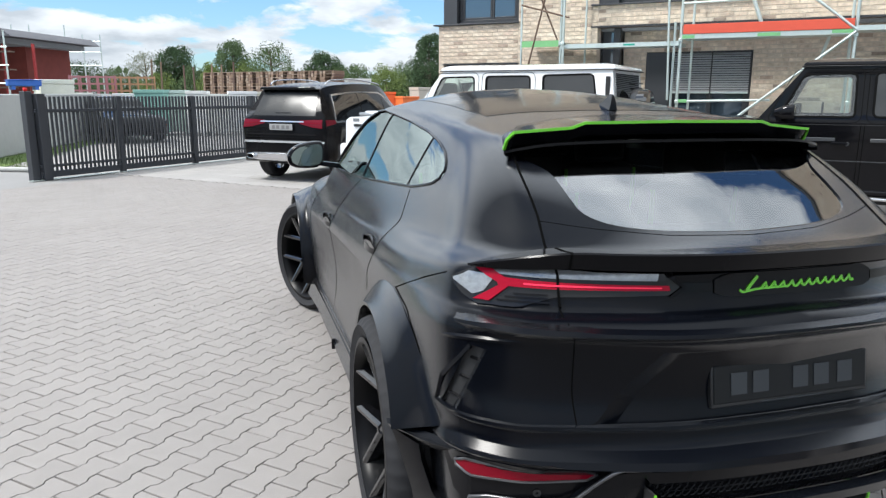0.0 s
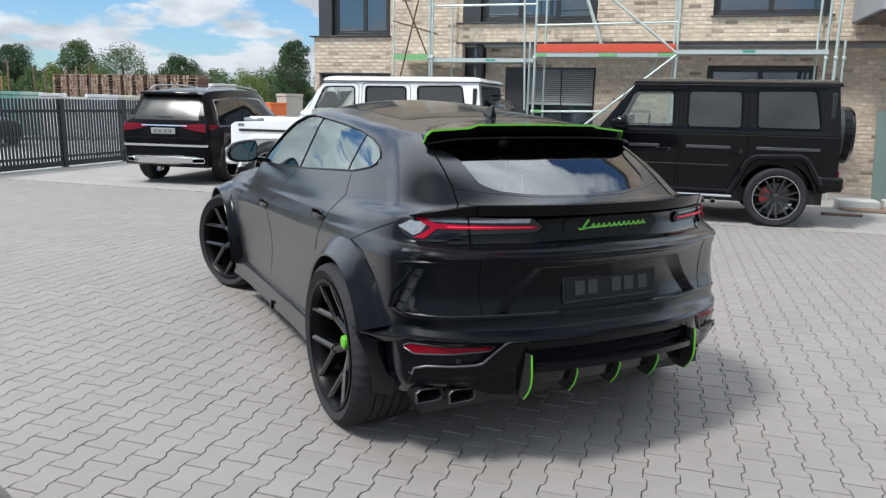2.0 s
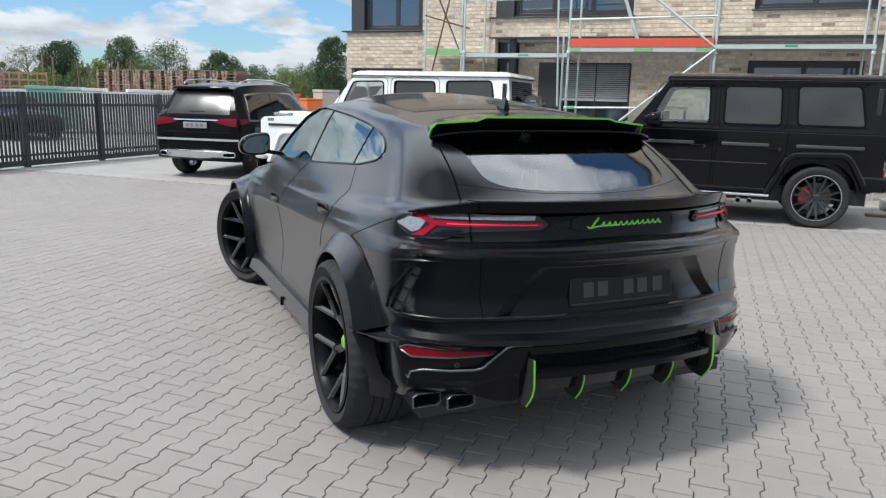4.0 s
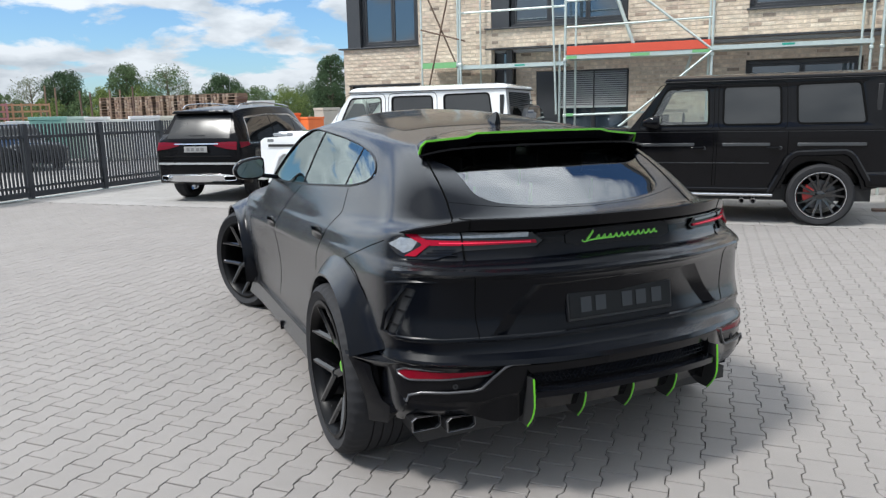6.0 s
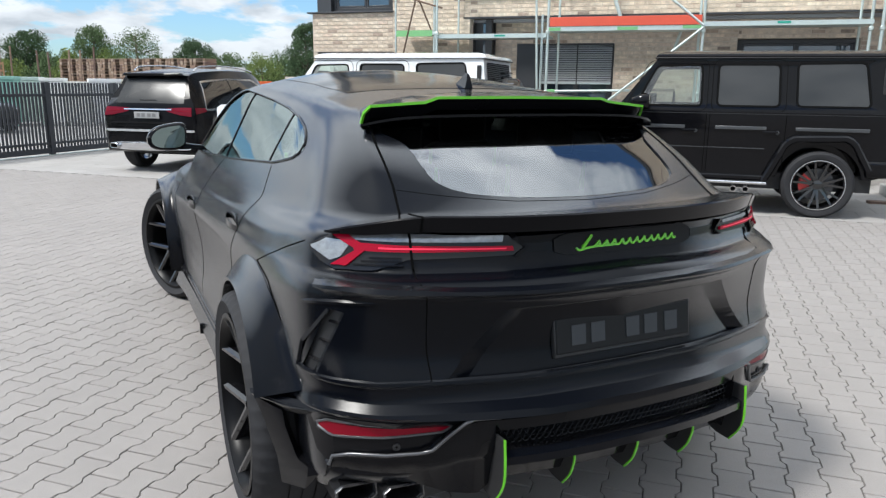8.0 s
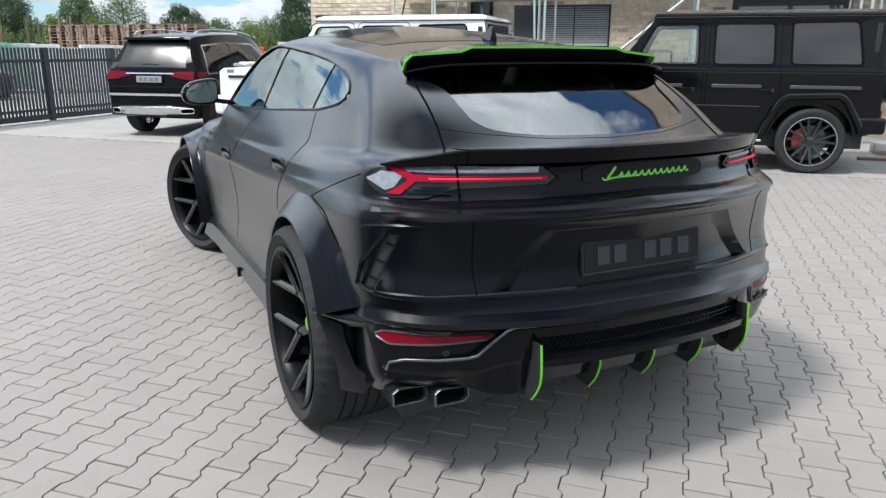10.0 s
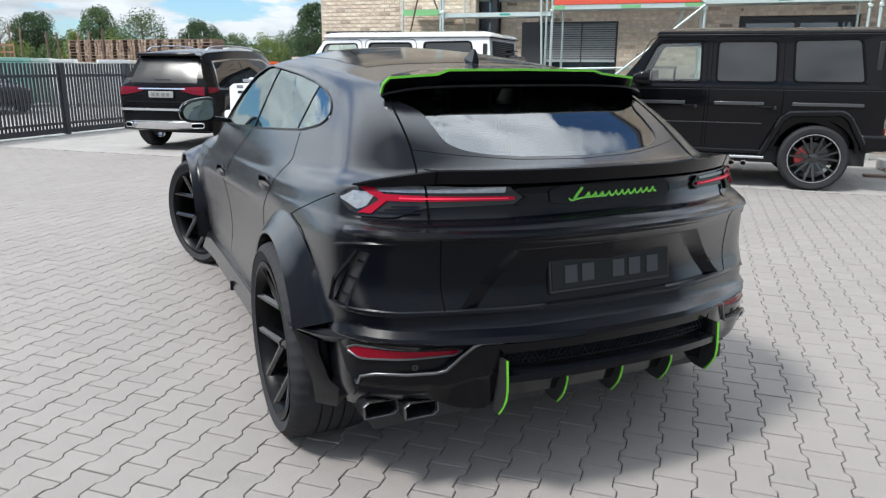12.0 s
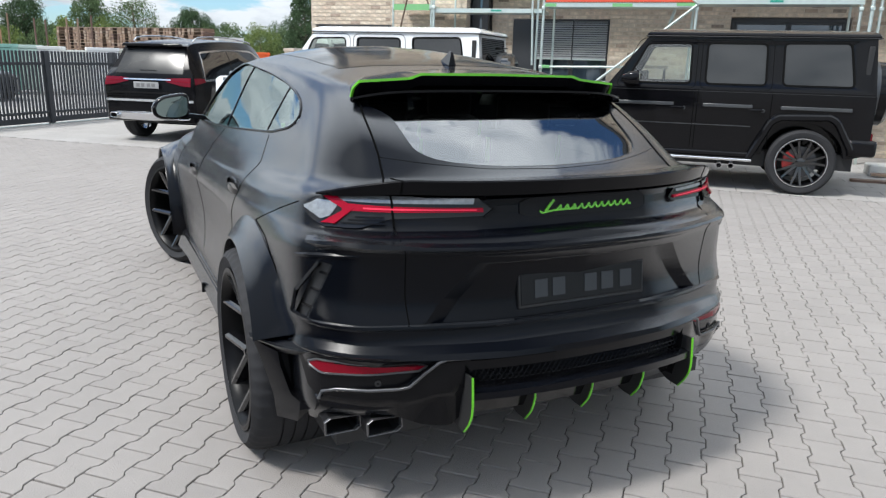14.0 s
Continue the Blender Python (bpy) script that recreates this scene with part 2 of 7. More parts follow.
def sweep(bm, pts, sect, up=(0, 0, 1)):
    """Sweep a closed 2D section (side, up) along a line of points."""
    rows = []
    n = len(pts)
    for i, p in enumerate(pts):
        d = (Vector(pts[min(i + 1, n - 1)]) - Vector(pts[max(i - 1, 0)])).normalized()
        s = d.cross(Vector(up)).normalized()
        u = s.cross(d)
        rows.append([Vector(p) + s * a + u * b for a, b in sect])
    return loft(bm, rows, True, True)


def cut(ob, *cutters, op="DIFFERENCE"):
    """Carve meshes out of an object for good."""
    bpy.context.view_layer.update()
    for c in cutters:
        c.matrix_world = ob.matrix_world.copy()
        md = ob.modifiers.new("cut", "BOOLEAN")
        md.operation, md.object, md.solver = op, c, "EXACT"
        bpy.context.view_layer.update()
        me = bpy.data.meshes.new_from_object(ob.evaluated_get(bpy.context.evaluated_depsgraph_get()))
        ob.modifiers.remove(md)
        old = ob.data
        ob.data = me
        bpy.data.meshes.remove(old)
    for c in cutters:
        me = c.data
        bpy.data.objects.remove(c)
        bpy.data.meshes.remove(me)


def pchip(ys, k):
    """Smooth in-between rows with no overshoot, k steps a span."""
    ys = np.asarray(ys, float)
    d = np.diff(ys, axis=0)
    m = np.zeros_like(ys)
    prod = d[:-1] * d[1:]
    m[1:-1] = np.where(prod > 0, 2 * prod / np.where(prod > 0, d[:-1] + d[1:], 1), 0)
    m[0], m[-1] = d[0], d[-1]
    out = []
    for i in range(len(ys) - 1):
        for s in range(k):
            t = s / k
            out.append((2 * t**3 - 3 * t**2 + 1) * ys[i] + (t**3 - 2 * t**2 + t) * m[i] + (3 * t**2 - 2 * t**3) * ys[i + 1] + (t**3 - t**2) * m[i + 1])
    out.append(ys[-1])
    return np.array(out)


def catmull(ys, k):
    ys = np.asarray(ys, float)
    out = []
    n = len(ys)
    for i in range(n - 1):
        p0, p1, p2, p3 = ys[max(i - 1, 0)], ys[i], ys[i + 1], ys[min(i + 2, n - 1)]
        for s in range(k):
            t = s / k
            out.append(0.5 * (2 * p1 + (p2 - p0) * t + (2 * p0 - 5 * p1 + 4 * p2 - p3) * t**2 + (3 * p1 - p0 - 3 * p2 + p3) * t**3))
    out.append(ys[-1])
    return np.array(out)


# ---- ground ----
NX, NY = 0.695, 0.719          # from the yard towards the house front
TX, TY = -0.719, 0.695         # along the house front
YARD = Matrix(((TX, NX, 0, 0), (TY, NY, 0, 0), (0, 0, 1, 0), (0, 0, 0, 1)))   # (along, towards, up)
ASPHALT = mat("old_asphalt", (0.22, 0.215, 0.21), 0.9, 0, 0.12, 0.6, 0.3, 90)
PAVER = mat("grey_concrete_paver", (0.232, 0.215, 0.203), 0.85, 0, 0.10, 1.1, 0.35, 160, island=0.07)
PAVER_ONE = mat("grey_concrete_paver_stone", (0.232, 0.215, 0.203), 0.85, 0, 0.08, 1.1, 0.35, 160, rand=0.09)
PALE = mat("pale_concrete_slab", (0.295, 0.282, 0.268), 0.85, 0, 0.10, 0.8, 0.25, 120, island=0.1)
JOINT = mat("joint_sand", (0.075, 0.068, 0.060), 0.95, 0, 0.3, 9)
part("ground", boxm(-900, 900, -900, 900, -0.5, -0.012), ASPHALT)
tagged(bpy.data.objects["ground"], "flat ground reaching out to the horizon", "ground", kind="structure")


def bone(a, s, L=0.194, W=0.1354, d=0.0095, g=0.0022):
    """Outline of a bone-shaped paving stone round (a along the row, s across)."""
    w1, w0, e = W / 2 + d - g, W / 2 - d - g, L / 2 - 0.0036
    q = [(-e, w1), (-0.060, w1), (-0.037, w0), (0.037, w0), (0.060, w1), (e, w1)]
    return [(s + y, a + x) for x, y in q] + [(s - y, a + x) for x, y in reversed(q)]


def stones(rows, name):
    """Paving stones with worn, chamfered edges."""
    bm = bmesh.new()
    rnd = random.Random(4)
    for s, a in rows:
        z = rnd.uniform(-0.0012, 0.0012)
        out = bone(a, s)
        top = [bm.verts.new((x, y, z)) for x, y in ((s + (x - s) * 0.965, a + (y - a) * 0.972) for x, y in out)]
        mid = [bm.verts.new((x, y, z - 0.003)) for x, y in out]
        bm.faces.new(top)
        n = len(out)
        for i in range(n):
            bm.faces.new((mid[i], mid[(i + 1) % n], top[(i + 1) % n], top[i]))
        low = [bm.verts.new((x, y, -0.012)) for x, y in out]
        for i in range(n):
            bm.faces.new((low[i], low[(i + 1) % n], mid[(i + 1) % n], mid[i]))
    return bm


def lay_yard():
    near, far = [], []
    for i in range(-64, 74):
        for k in range(-36, 43):
            s, a = 1.2195 + i * 0.1354, -1.478 + k * 0.194 + (0.097 if i % 2 else 0)
            if a > 6.68:
                continue
            (near if abs(s + 0.67) < 1.4 and abs(a + 1.99) < 1.3 else far).append((s, a))
    yard = thing("paving", YARD, "grey bone-shaped concrete paving stones of the yard", "paving", kind="structure")
    ob = part("paver_rest", stones(far, "paving"), PAVER, yard, smooth=False)
    ob["kind"] = "stuff"
    part("joint_bed", boxm(-7.4, 11.1, -8.4, 6.7, -0.0118, -0.0095), JOINT, yard, "dark joint sand")
    first = None
    rnd = random.Random(7)
    for s, a in near:
        if first is None:
            first = ob = part("paver", stones([(0, 0)], "paver"), PAVER_ONE, yard, smooth=False)
        else:
            ob = new("paver", first.data)
            ob.parent = yard
        ob.matrix_local = pose(s, a, rnd.uniform(-0.001, 0.001), rnd.uniform(-0.25, 0.25), rnd.uniform(-0.25, 0.25), rnd.uniform(-0.4, 0.4))


lay_yard()


# ---- the wide-bodied coupe SUV ----
SUV = thing("coupe_suv", pose(0, 0, 0), "satin black wide-bodied coupe SUV with lime green trim", "car")


def roof_z(x, y):
    """Height of the roof skin over the plan."""
    k = np.interp(y, [-0.1, 0.1, 0.4, 0.8, 1.3, 1.6, 1.9, 2.15, 2.4, 3.0, 3.6, 3.9], [1.395, 1.445, 1.502, 1.545, 1.562, 1.545, 1.44, 1.26, 1.11, 1.05, 0.95, 0.80])
    crown = np.interp(y, [0, 0.6, 1.6, 2.3, 3.5], [0.035, 0.075, 0.085, 0.05, 0.05])
    return k - crown * (abs(x) / 0.64) ** 2.2


# Columns round the plan: rear centre, round the corner, along the side, to the nose.
CX = [0.0, 0.33, 0.63, 0.78]                      # rear columns, half widths at full span
SY = [-0.14, 0.12, 0.45, 0.85, 1.45, 2.05, 2.45, 2.9, 3.3]   # side columns
# level: rear centre (y, z), rear bow, corner (x, y, z), side half widths, side heights
LEVELS = [
    # floor edge, lower valance, bumper step, bumper band
    ((-0.66, 0.33), 0.17, (0.872, -0.490, 0.335), [.86, .88, .90, .90, .90, .90, .90, .88, .80], [.28, .26, .25, .25, .25, .25, .25, .25, .27]),
    ((-0.765, 0.42), 0.19, (0.894, -0.500, 0.41), [.90, .91, .93, .935, .935, .935, .93, .92, .84], [.36, .34, .33, .32, .32, .32, .33, .34, .36]),
    ((-0.790, 0.578), 0.215, (0.898, -0.502, 0.574), [.93, .94, .945, .945, .94, .94, .95, .95, .90], [.50, .46, .43, .42, .42, .42, .43, .46, .50]),
    ((-0.834, 0.590), 0.265, (0.906, -0.486, 0.585), [.935, .94, .945, .94, .93, .935, .955, .955, .90], [.56, .54, .50, .49, .49, .49, .50, .53, .56]),
    ((-0.848, 0.605), 0.285, (0.912, -0.492, 0.598), [.937, .94, .942, .935, .928, .935, .957, .957, .905], [.59, .57, .53, .52, .52, .52, .53, .56, .58]),
    ((-0.802, 0.643), 0.24, (0.904, -0.468, 0.640), [.945, .94, .94, .93, .925, .935, .96, .96, .91], [.625, .61, .575, .565, .565, .565, .575, .595, .605]),
    ((-0.788, 0.686), 0.23, (0.908, -0.466, 0.690), [.95, .94, .935, .925, .925, .94, .965, .965, .91], [.67, .66, .63, .62, .62, .62, .62, .64, .63]),
    # tailgate undercut, edge, light band, shoulder
    ((-0.766, 0.78), 0.235, (0.905, -0.455, 0.78), [.95, .945, .935, .93, .935, .95, .97, .97, .90], [.77, .76, .74, .73, .72, .71, .71, .71, .70]),
    ((-0.796, 0.912), 0.28, (0.903, -0.446, 0.905), [.945, .95, .945, .945, .955, .965, .97, .96, .88], [.885, .875, .850, .838, .82, .80, .79, .78, .76]),
    ((-0.815, 0.938), 0.29, (0.896, -0.440, 0.936), [.94, .95, .945, .95, .96, .965, .965, .95, .87], [.910, .898, .872, .860, .84, .82, .81, .80, .78]),
    ((-0.788, 0.978), 0.29, (0.880, -0.425, 0.962), [.925, .938, .935, .94, .95, .948, .945, .93, .85], [.96, .95, .925, .905, .885, .865, .855, .85, .83]),
    ((-0.752, 0.998), 0.30, (0.866, -0.410, 0.982), [.915, .93, .928, .933, .942, .94, .94, .92, .84], [.98, .965, .945, .925, .905, .885, .87, .86, .84]),
    ((-0.735, 1.078), 0.31, (0.848, -0.392, 1.055), [.895, .915, .915, .92, .93, .93, .92, .90, .82], [1.03, 1.01, .985, .96, .94, .915, .90, .89, .87]),
    ((-0.735, 1.088), 0.31, (0.838, -0.382, 1.072), [.88, .90, .905, .912, .925, .925, .91, .88, .80], [1.05, 1.03, 1.005, .98, .96, .935, .92, .91, .89]),
    ((-0.70, 1.102), 0.315, (0.821, -0.355, 1.087), [.86, .882, .892, .90, .915, .917, .88, .84, .77], [1.068, 1.05, 1.025, 1.0, .985, .965, .94, .93, .91]),
    ((-0.60, 1.130), 0.245, (0.792, -0.295, 1.108), [.82, .845, .865, .88, .893, .893, .80, .76, .70], [1.09, 1.085, 1.075, 1.065, 1.055, 1.04, .98, .95, .93]),
]
TOP = [  # glass head and roof rail, roof, spine: half width and y by column
    ([0.0, .30, .53, .575, .60, .62, .635, .65, .665, .675, .685, .60, .58, .56, .50], [-0.03, -.03, -.005, .05, .13, .20, .30, .48, .78, 1.35, 1.90, 2.35, 2.85, 3.25, 3.55]),
    ([0.0, .27, .46, .50, .52, .54, .55, .56, .57, .57, .55, .45, .42, .40, .30], [0.08, .10, .14, .18, .23, .30, .38, .55, .84, 1.36, 1.90, 2.40, 2.90, 3.30, 3.65]),
    ([0.0, .15, .24, .26, .27, .28, .28, .28, .28, .28, .27, .2, .2, .2, .15], [0.22, .25, .29, .33, .37, .42, .50, .65, .90, 1.37, 1.92, 2.42, 2.92, 3.32, 3.70]),
    ([0.0] * 15, [0.30, .34, .38, .42, .46, .52, .58, .72, .95, 1.38, 1.93, 2.43, 2.93, 3.35, 3.74]),
]


def suv_net():
    rows = []
    for (yc, zc), bow, corner, ws, zs in LEVELS:
        row = []
        for x in CX:
            t = x / 0.9
            k = min(1.0, (x / 0.9) ** 2.6 * 1.0)
            row.append((x * corner[0] / 0.9, yc + bow * k, zc + (corner[2] - zc) * t))
        row.append(corner)
        row += [(w, y, z) for w, y, z in zip(ws, SY, zs)]
        w, y, z = row[-1]
        row += [(w * 0.82, y + 0.33, z - 0.02)]
        row += [(w * 0.5, y + 0.46, z - 0.02), (0.0, y + 0.5, z - 0.02)]
        rows.append(row)
    for n, (xs, ys) in enumerate(TOP):
        row = [(x, y, float(roof_z(x, y))) for x, y in zip(xs, ys)]
        w, y, z = row[-1]
        row += [(w * 0.5, y + 0.05, z), (0.0, y + 0.07, z)]
        if n == 0:          # let glass and pillars bulge between belt and roof
            mid = (np.array(rows[-1]) + np.array(row)) / 2
            mid[:, 0] *= 1.022
            mid[:5, 1] -= np.array([0.016, 0.018, 0.034, 0.040, 0.026])
            rows.append([tuple(p) for p in mid])
        rows.append(row)
    net = np.array(rows)                    # levels, columns, 3
    fine = catmull(net.transpose(1, 0, 2), 12).transpose(1, 0, 2)
    fine[:, 0, 0] = fine[:, -1, 0] = 0
    fine = pchip(fine, 5)
    fine[-1, :, 0] = 0
    return fine


def suv_solid(net):
    bm = bmesh.new()
    R = loft(bm, [[(-x, y, z) for x, y, z in row] for row in net])
    L = loft(bm, [[(x + float(np.interp(z, [0.45, 0.56, 0.61, 0.70, 0.90, 1.0, 1.2, 1.4], [-0.005, -0.008, -0.026, -0.018, -0.008, 0.018, 0.022, 0.004])) * min(1.0, x / 0.9) ** 3, y, z) for x, y, z in row] for row in net])
    a, b = R[0], L[0]
    for i in range(len(a) - 1):
        bm.faces.new((a[i], a[i + 1], b[i + 1], b[i]))
    bmesh.ops.remove_doubles(bm, verts=bm.verts, dist=1e-4)
    bmesh.ops.dissolve_degenerate(bm, edges=bm.edges, dist=1e-5)
    return bm


NET = suv_net()
BODY = part("body_shell", suv_solid(NET), SATIN, SUV, "satin black bodywork", angle=50)
from mathutils.bvhtree import BVHTree
SKIN = BVHTree.FromPolygons([v.co.copy() for v in BODY.data.vertices], [tuple(p.vertices) for p in BODY.data.polygons])


def on_skin(a, z, axis, side=-1):
    """The body skin at (y, z) seen from the side, or at (x, z) seen from behind: place and outward normal."""
    if axis == "x":
        hit = SKIN.ray_cast(Vector((side * 2.0, a, z)), Vector((-side, 0, 0)))
    elif axis == "z":
        hit = SKIN.ray_cast(Vector((a, z, 3.0)), Vector((0, 0, -1)))
    else:
        hit = SKIN.ray_cast(Vector((a, -2.0, z)), Vector((0, 1, 0)))
    if hit[0] is None:
        near = SKIN.find_nearest(Vector((side * 0.9, a, z)) if axis == "x" else Vector((a, -0.6, z)))
        return near[0], near[1]
    n = hit[1]
    want = Vector((side, 0, 0)) if axis == "x" else (Vector((0, 0, 1)) if axis == "z" else Vector((0, -1, 0)))
    return hit[0], (n if n.dot(want) > 0 else -n)


def line2(pts, n):
    """n + 1 evenly spread points of a 2D line."""
    p = np.asarray(pts, float)
    d = np.r_[0, np.cumsum(np.hypot(*np.diff(p, axis=0).T))]
    t = np.linspace(0, d[-1], n + 1)
    return np.c_[np.interp(t, d, p[:, 0]), np.interp(t, d, p[:, 1])]


def patch(lo, hi, axis, out=0.003, thick=0.012, n=24, m=6, side=-1, even=True):
    """A slab that hugs the skin between two lines of 2D points."""
    bm = bmesh.new()
    A, B = (line2(lo, n), line2(hi, n)) if even else (np.asarray(lo, float), np.asarray(hi, float))
    tops, lows = [], []
    for k in range(m + 1):
        r1, r2 = [], []
        for a, b in zip(A, B):
            q = a + (b - a) * k / m
            p, nn = on_skin(q[0], q[1], axis, side)
            r1.append(p + nn * out)
            r2.append(p + nn * (out - thick))
        tops.append(r1)
        lows.append(r2)
    loft(bm, tops)
    if not thick:           # a single pane
        return bm
    loft(bm, lows)
    for u, v in ((tops[0], lows[0]), (tops[-1], lows[-1]), ([r[0] for r in tops], [r[0] for r in lows]), ([r[-1] for r in tops], [r[-1] for r in lows])):
        loft(bm, [u, v])
    bmesh.ops.remove_doubles(bm, verts=bm.verts, dist=1e-5)
    return bm


def seam(pts, axis, r=0.0022, n=24, side=-1, out=-0.0006):
    """A thin panel gap along the skin."""
    bm = bmesh.new()
    line = [on_skin(a, z, axis, side) for a, z in line2(pts, n)]
    sweep(bm, [p + nn * out for p, nn in line], [(r * math.cos(i * math.pi / 3), r * math.sin(i * math.pi / 3)) for i in range(6)], up=(0.3, -0.5, 0.8))
    return bm


def mirrored(bm):
    """The same mesh on the other side of the car."""
    c = bm.copy()
    for v in c.verts:
        v.co.x = -v.co.x
    bmesh.ops.reverse_faces(c, faces=c.faces)
    return c


def both(name, bm, material, label="", **kw):
    o = mirrored(bm)
    return part(name, bm, material, SUV, label, **kw), part(name, o, material, SUV, label, **kw)


# side window outline (y, z): bottom and top edges from the mirror back to the tail
WIN_LO = [(2.08, 1.118), (1.5, 1.135), (0.958, 1.160), (0.312, 1.203), (0.15, 1.232), (0.10, 1.262)]
WIN_HI = [(2.08, 1.124), (1.88, 1.262), (1.66, 1.395), (1.48, 1.45), (1.3, 1.459), (1.045, 1.447), (0.722, 1.425), (0.458, 1.396), (0.296, 1.367), (0.192, 1.336), (0.128, 1.30), (0.10, 1.27)]
RW_LO = [(-0.535, 1.335), (-0.485, 1.300), (-0.472, 1.24), (-0.455, 1.20), (-0.38, 1.172), (-0.22, 1.158), (0.0, 1.154), (0.24, 1.158), (0.40, 1.170), (0.475, 1.198), (0.492, 1.24), (0.505, 1.300), (0.555, 1.335)]
RW_HI = [(-0.53, 1.385), (-0.48, 1.388), (-0.466, 1.389), (-0.45, 1.39), (-0.37, 1.391), (-0.2, 1.392), (0.0, 1.392), (0.2, 1.392), (0.39, 1.391), (0.465, 1.39), (0.482, 1.389), (0.50, 1.388), (0.55, 1.385)]
RW_LO, RW_HI = [tuple(q) for q in catmull(RW_LO, 4)], [tuple(q) for q in catmull(RW_HI, 4)]


def lo_z(y):
    return float(np.interp(y, [p[0] for p in WIN_LO[::-1]], [p[1] for p in WIN_LO[::-1]]))


def hi_z(y):
    return float(np.interp(y, [p[0] for p in WIN_HI[::-1]], [p[1] for p in WIN_HI[::-1]]))


def glass_span(y0, y1, n=14, grow=0.0):
    ys = [y0 + (y1 - y0) * i / n for i in range(n + 1)]
    return [(y, lo_z(y) - grow) for y in ys], [(y, max(hi_z(y), lo_z(y) + 0.004) + grow) for y in ys]


def carve_suv():
    cutters = []
    for sx in (-1, 1):
        for y in (0.04, 2.92):
            bm = bmesh.new()
            tube(bm, (sx * 0.52, y, 0.40), (sx * 1.2, y, 0.40), 0.432, 64)
            cutters.append(part("carver", bm, VOID))
    # cabin
    rows = []
    for y in (-0.50, -0.3, -0.08, 0.15, 0.5, 0.95, 1.4, 1.75, 2.0):
        zt = (np.interp(y, [-0.62, -0.03], [1.11, 1.385]) if y < 0 else float(roof_z(0, y))) - 0.055
        wt = np.interp(y, [-0.5, 0, 0.5, 1.4, 2.0], [0.54, 0.50, 0.575, 0.60, 0.58])
        wb = np.interp(y, [-0.5, 0, 0.5, 2.0], [0.56, 0.72, 0.80, 0.83])
        zb = min(1.07, zt - 0.02)
        rows.append([(-wb, y, 0.62), (wb, y, 0.62), (wb, y, zb), (wt, y, max(zt - 0.05, zb + 0.01)), (wt * 0.5, y, zt), (-wt * 0.5, y, zt), (-wt, y, max(zt - 0.05, zb + 0.01)), (-wb, y, zb)])
    bm = bmesh.new()
    loft(bm, rows, True, True)
    cutters.append(part("carver", bm, VOID))
    ring = WIN_LO + WIN_HI[::-1]
    cutters.append(part("carver", prismm(ring, "x", -1.3, 1.3), VOID))
    cutters.append(part("carver", prismm(RW_LO + RW_HI[::-1], "y", -1.2, 0.25), VOID))
    # windscreen
    cutters.append(part("carver", prismm([(-0.56, 1.16), (0.56, 1.16), (0.52, 1.44), (-0.52, 1.44)], "y", 1.5, 2.6), VOID))
    # air outlets in the rear bumper corners
    for sx in (-1, 1):
        bm = bmesh.new()
        prism(bm, [(0.850 * sx, 0.888), (0.812 * sx, 0.880), (0.880 * sx, 0.699), (0.908 * sx, 0.701)], "y", -0.9, -0.30)
        cutters.append(part("carver", bm, VOID))
    # number plate trough with slanted flanks
    rows = []
    for z, deep in [(0.910, -0.03), (0.8935, 0.0), (0.880, 0.026)] + [(0.86 - 0.017 * q, 0.026) for q in range(11)] + [(0.687, -0.03)]:
        e = 0.40 + (0.885 - z) * 0.85
        row = []
        for x, k in [(-e - 0.05, -0.6), (-e, 0.0), (-e + 0.07, 1.0)] + [(q * (e - 0.07), 1.0) for q in np.linspace(-0.95, 0.95, 21)] + [(e - 0.07, 1.0), (e, 0.0), (e + 0.05, -0.6)]:
            row.append((x, on_skin(x, z, "y")[0].y + (min(deep, deep * k) if deep > 0 else deep), z))
        rows.append([(row[0][0], -1.1, z)] + row + [(row[-1][0], -1.1, z)])
    bm = bmesh.new()
    loft(bm, rows, True, True)
    bmesh.ops.triangulate(bm, faces=bm.faces)
    bmesh.ops.recalc_face_normals(bm, faces=bm.faces)
    cutters.append(part("carver", bm, VOID))
    cut(BODY, *cutters)


carve_suv()
bm = bmesh.new()
bm.from_mesh(BODY.data)
for f in bm.faces:          # the trough is painted like the rest
    c = f.calc_center_median()
    if c.y < -0.55 and 0.66 < c.z < 0.93 and abs(c.x) < 0.66:
        f.material_index = 0
for e in bm.edges:
    e.smooth = len(e.link_faces) == 2 and e.calc_face_angle(0) < radians(24)
bm.to_mesh(BODY.data)
bm.free()


# lighter than the black trim: puts the highlight of thin edges into the colour
EDGE = mat("edge_highlight_metal", (0.10, 0.10, 0.105), 0.28, 0.6)
GLASS_ROOF = mat("smoked_roof_glass", (0.008, 0.009, 0.010), 0.13, spec=0.2)
LENS = mat("smoked_lens", (0.010, 0.010, 0.011), 0.16, spec=0.3)
LENS_CLEAR = mat("clear_lens", (0.27, 0.285, 0.30), 0.24, 0.5, 0.45, 70)
RED = lamp_red("red_lamp", (0.26, 0.002, 0.016), 0.06)
RED_CORE = lamp_red("red_lamp_core", (0.70, 0.03, 0.07), 0.28)
RED_WINE = lamp_red("wine_red_lens", (0.13, 0.006, 0.016))
RED_DIM = lamp_red("red_reflector", (0.17, 0.003, 0.012))
BADGE = mat("badge_black", (0.006, 0.006, 0.007), 0.35, spec=0.15)
PLATE = mat("plate_dark", (0.012, 0.013, 0.014), 0.45, 0, 0.1, 30, spec=0.15)
PLATE_BAR = mat("plate_bar", (0.05, 0.054, 0.058), 0.6, spec=0.1)
SEAT = mat("black_leather", (0.016, 0.016, 0.017), 0.5, 0, 0.1, 20, 0.1, 200)
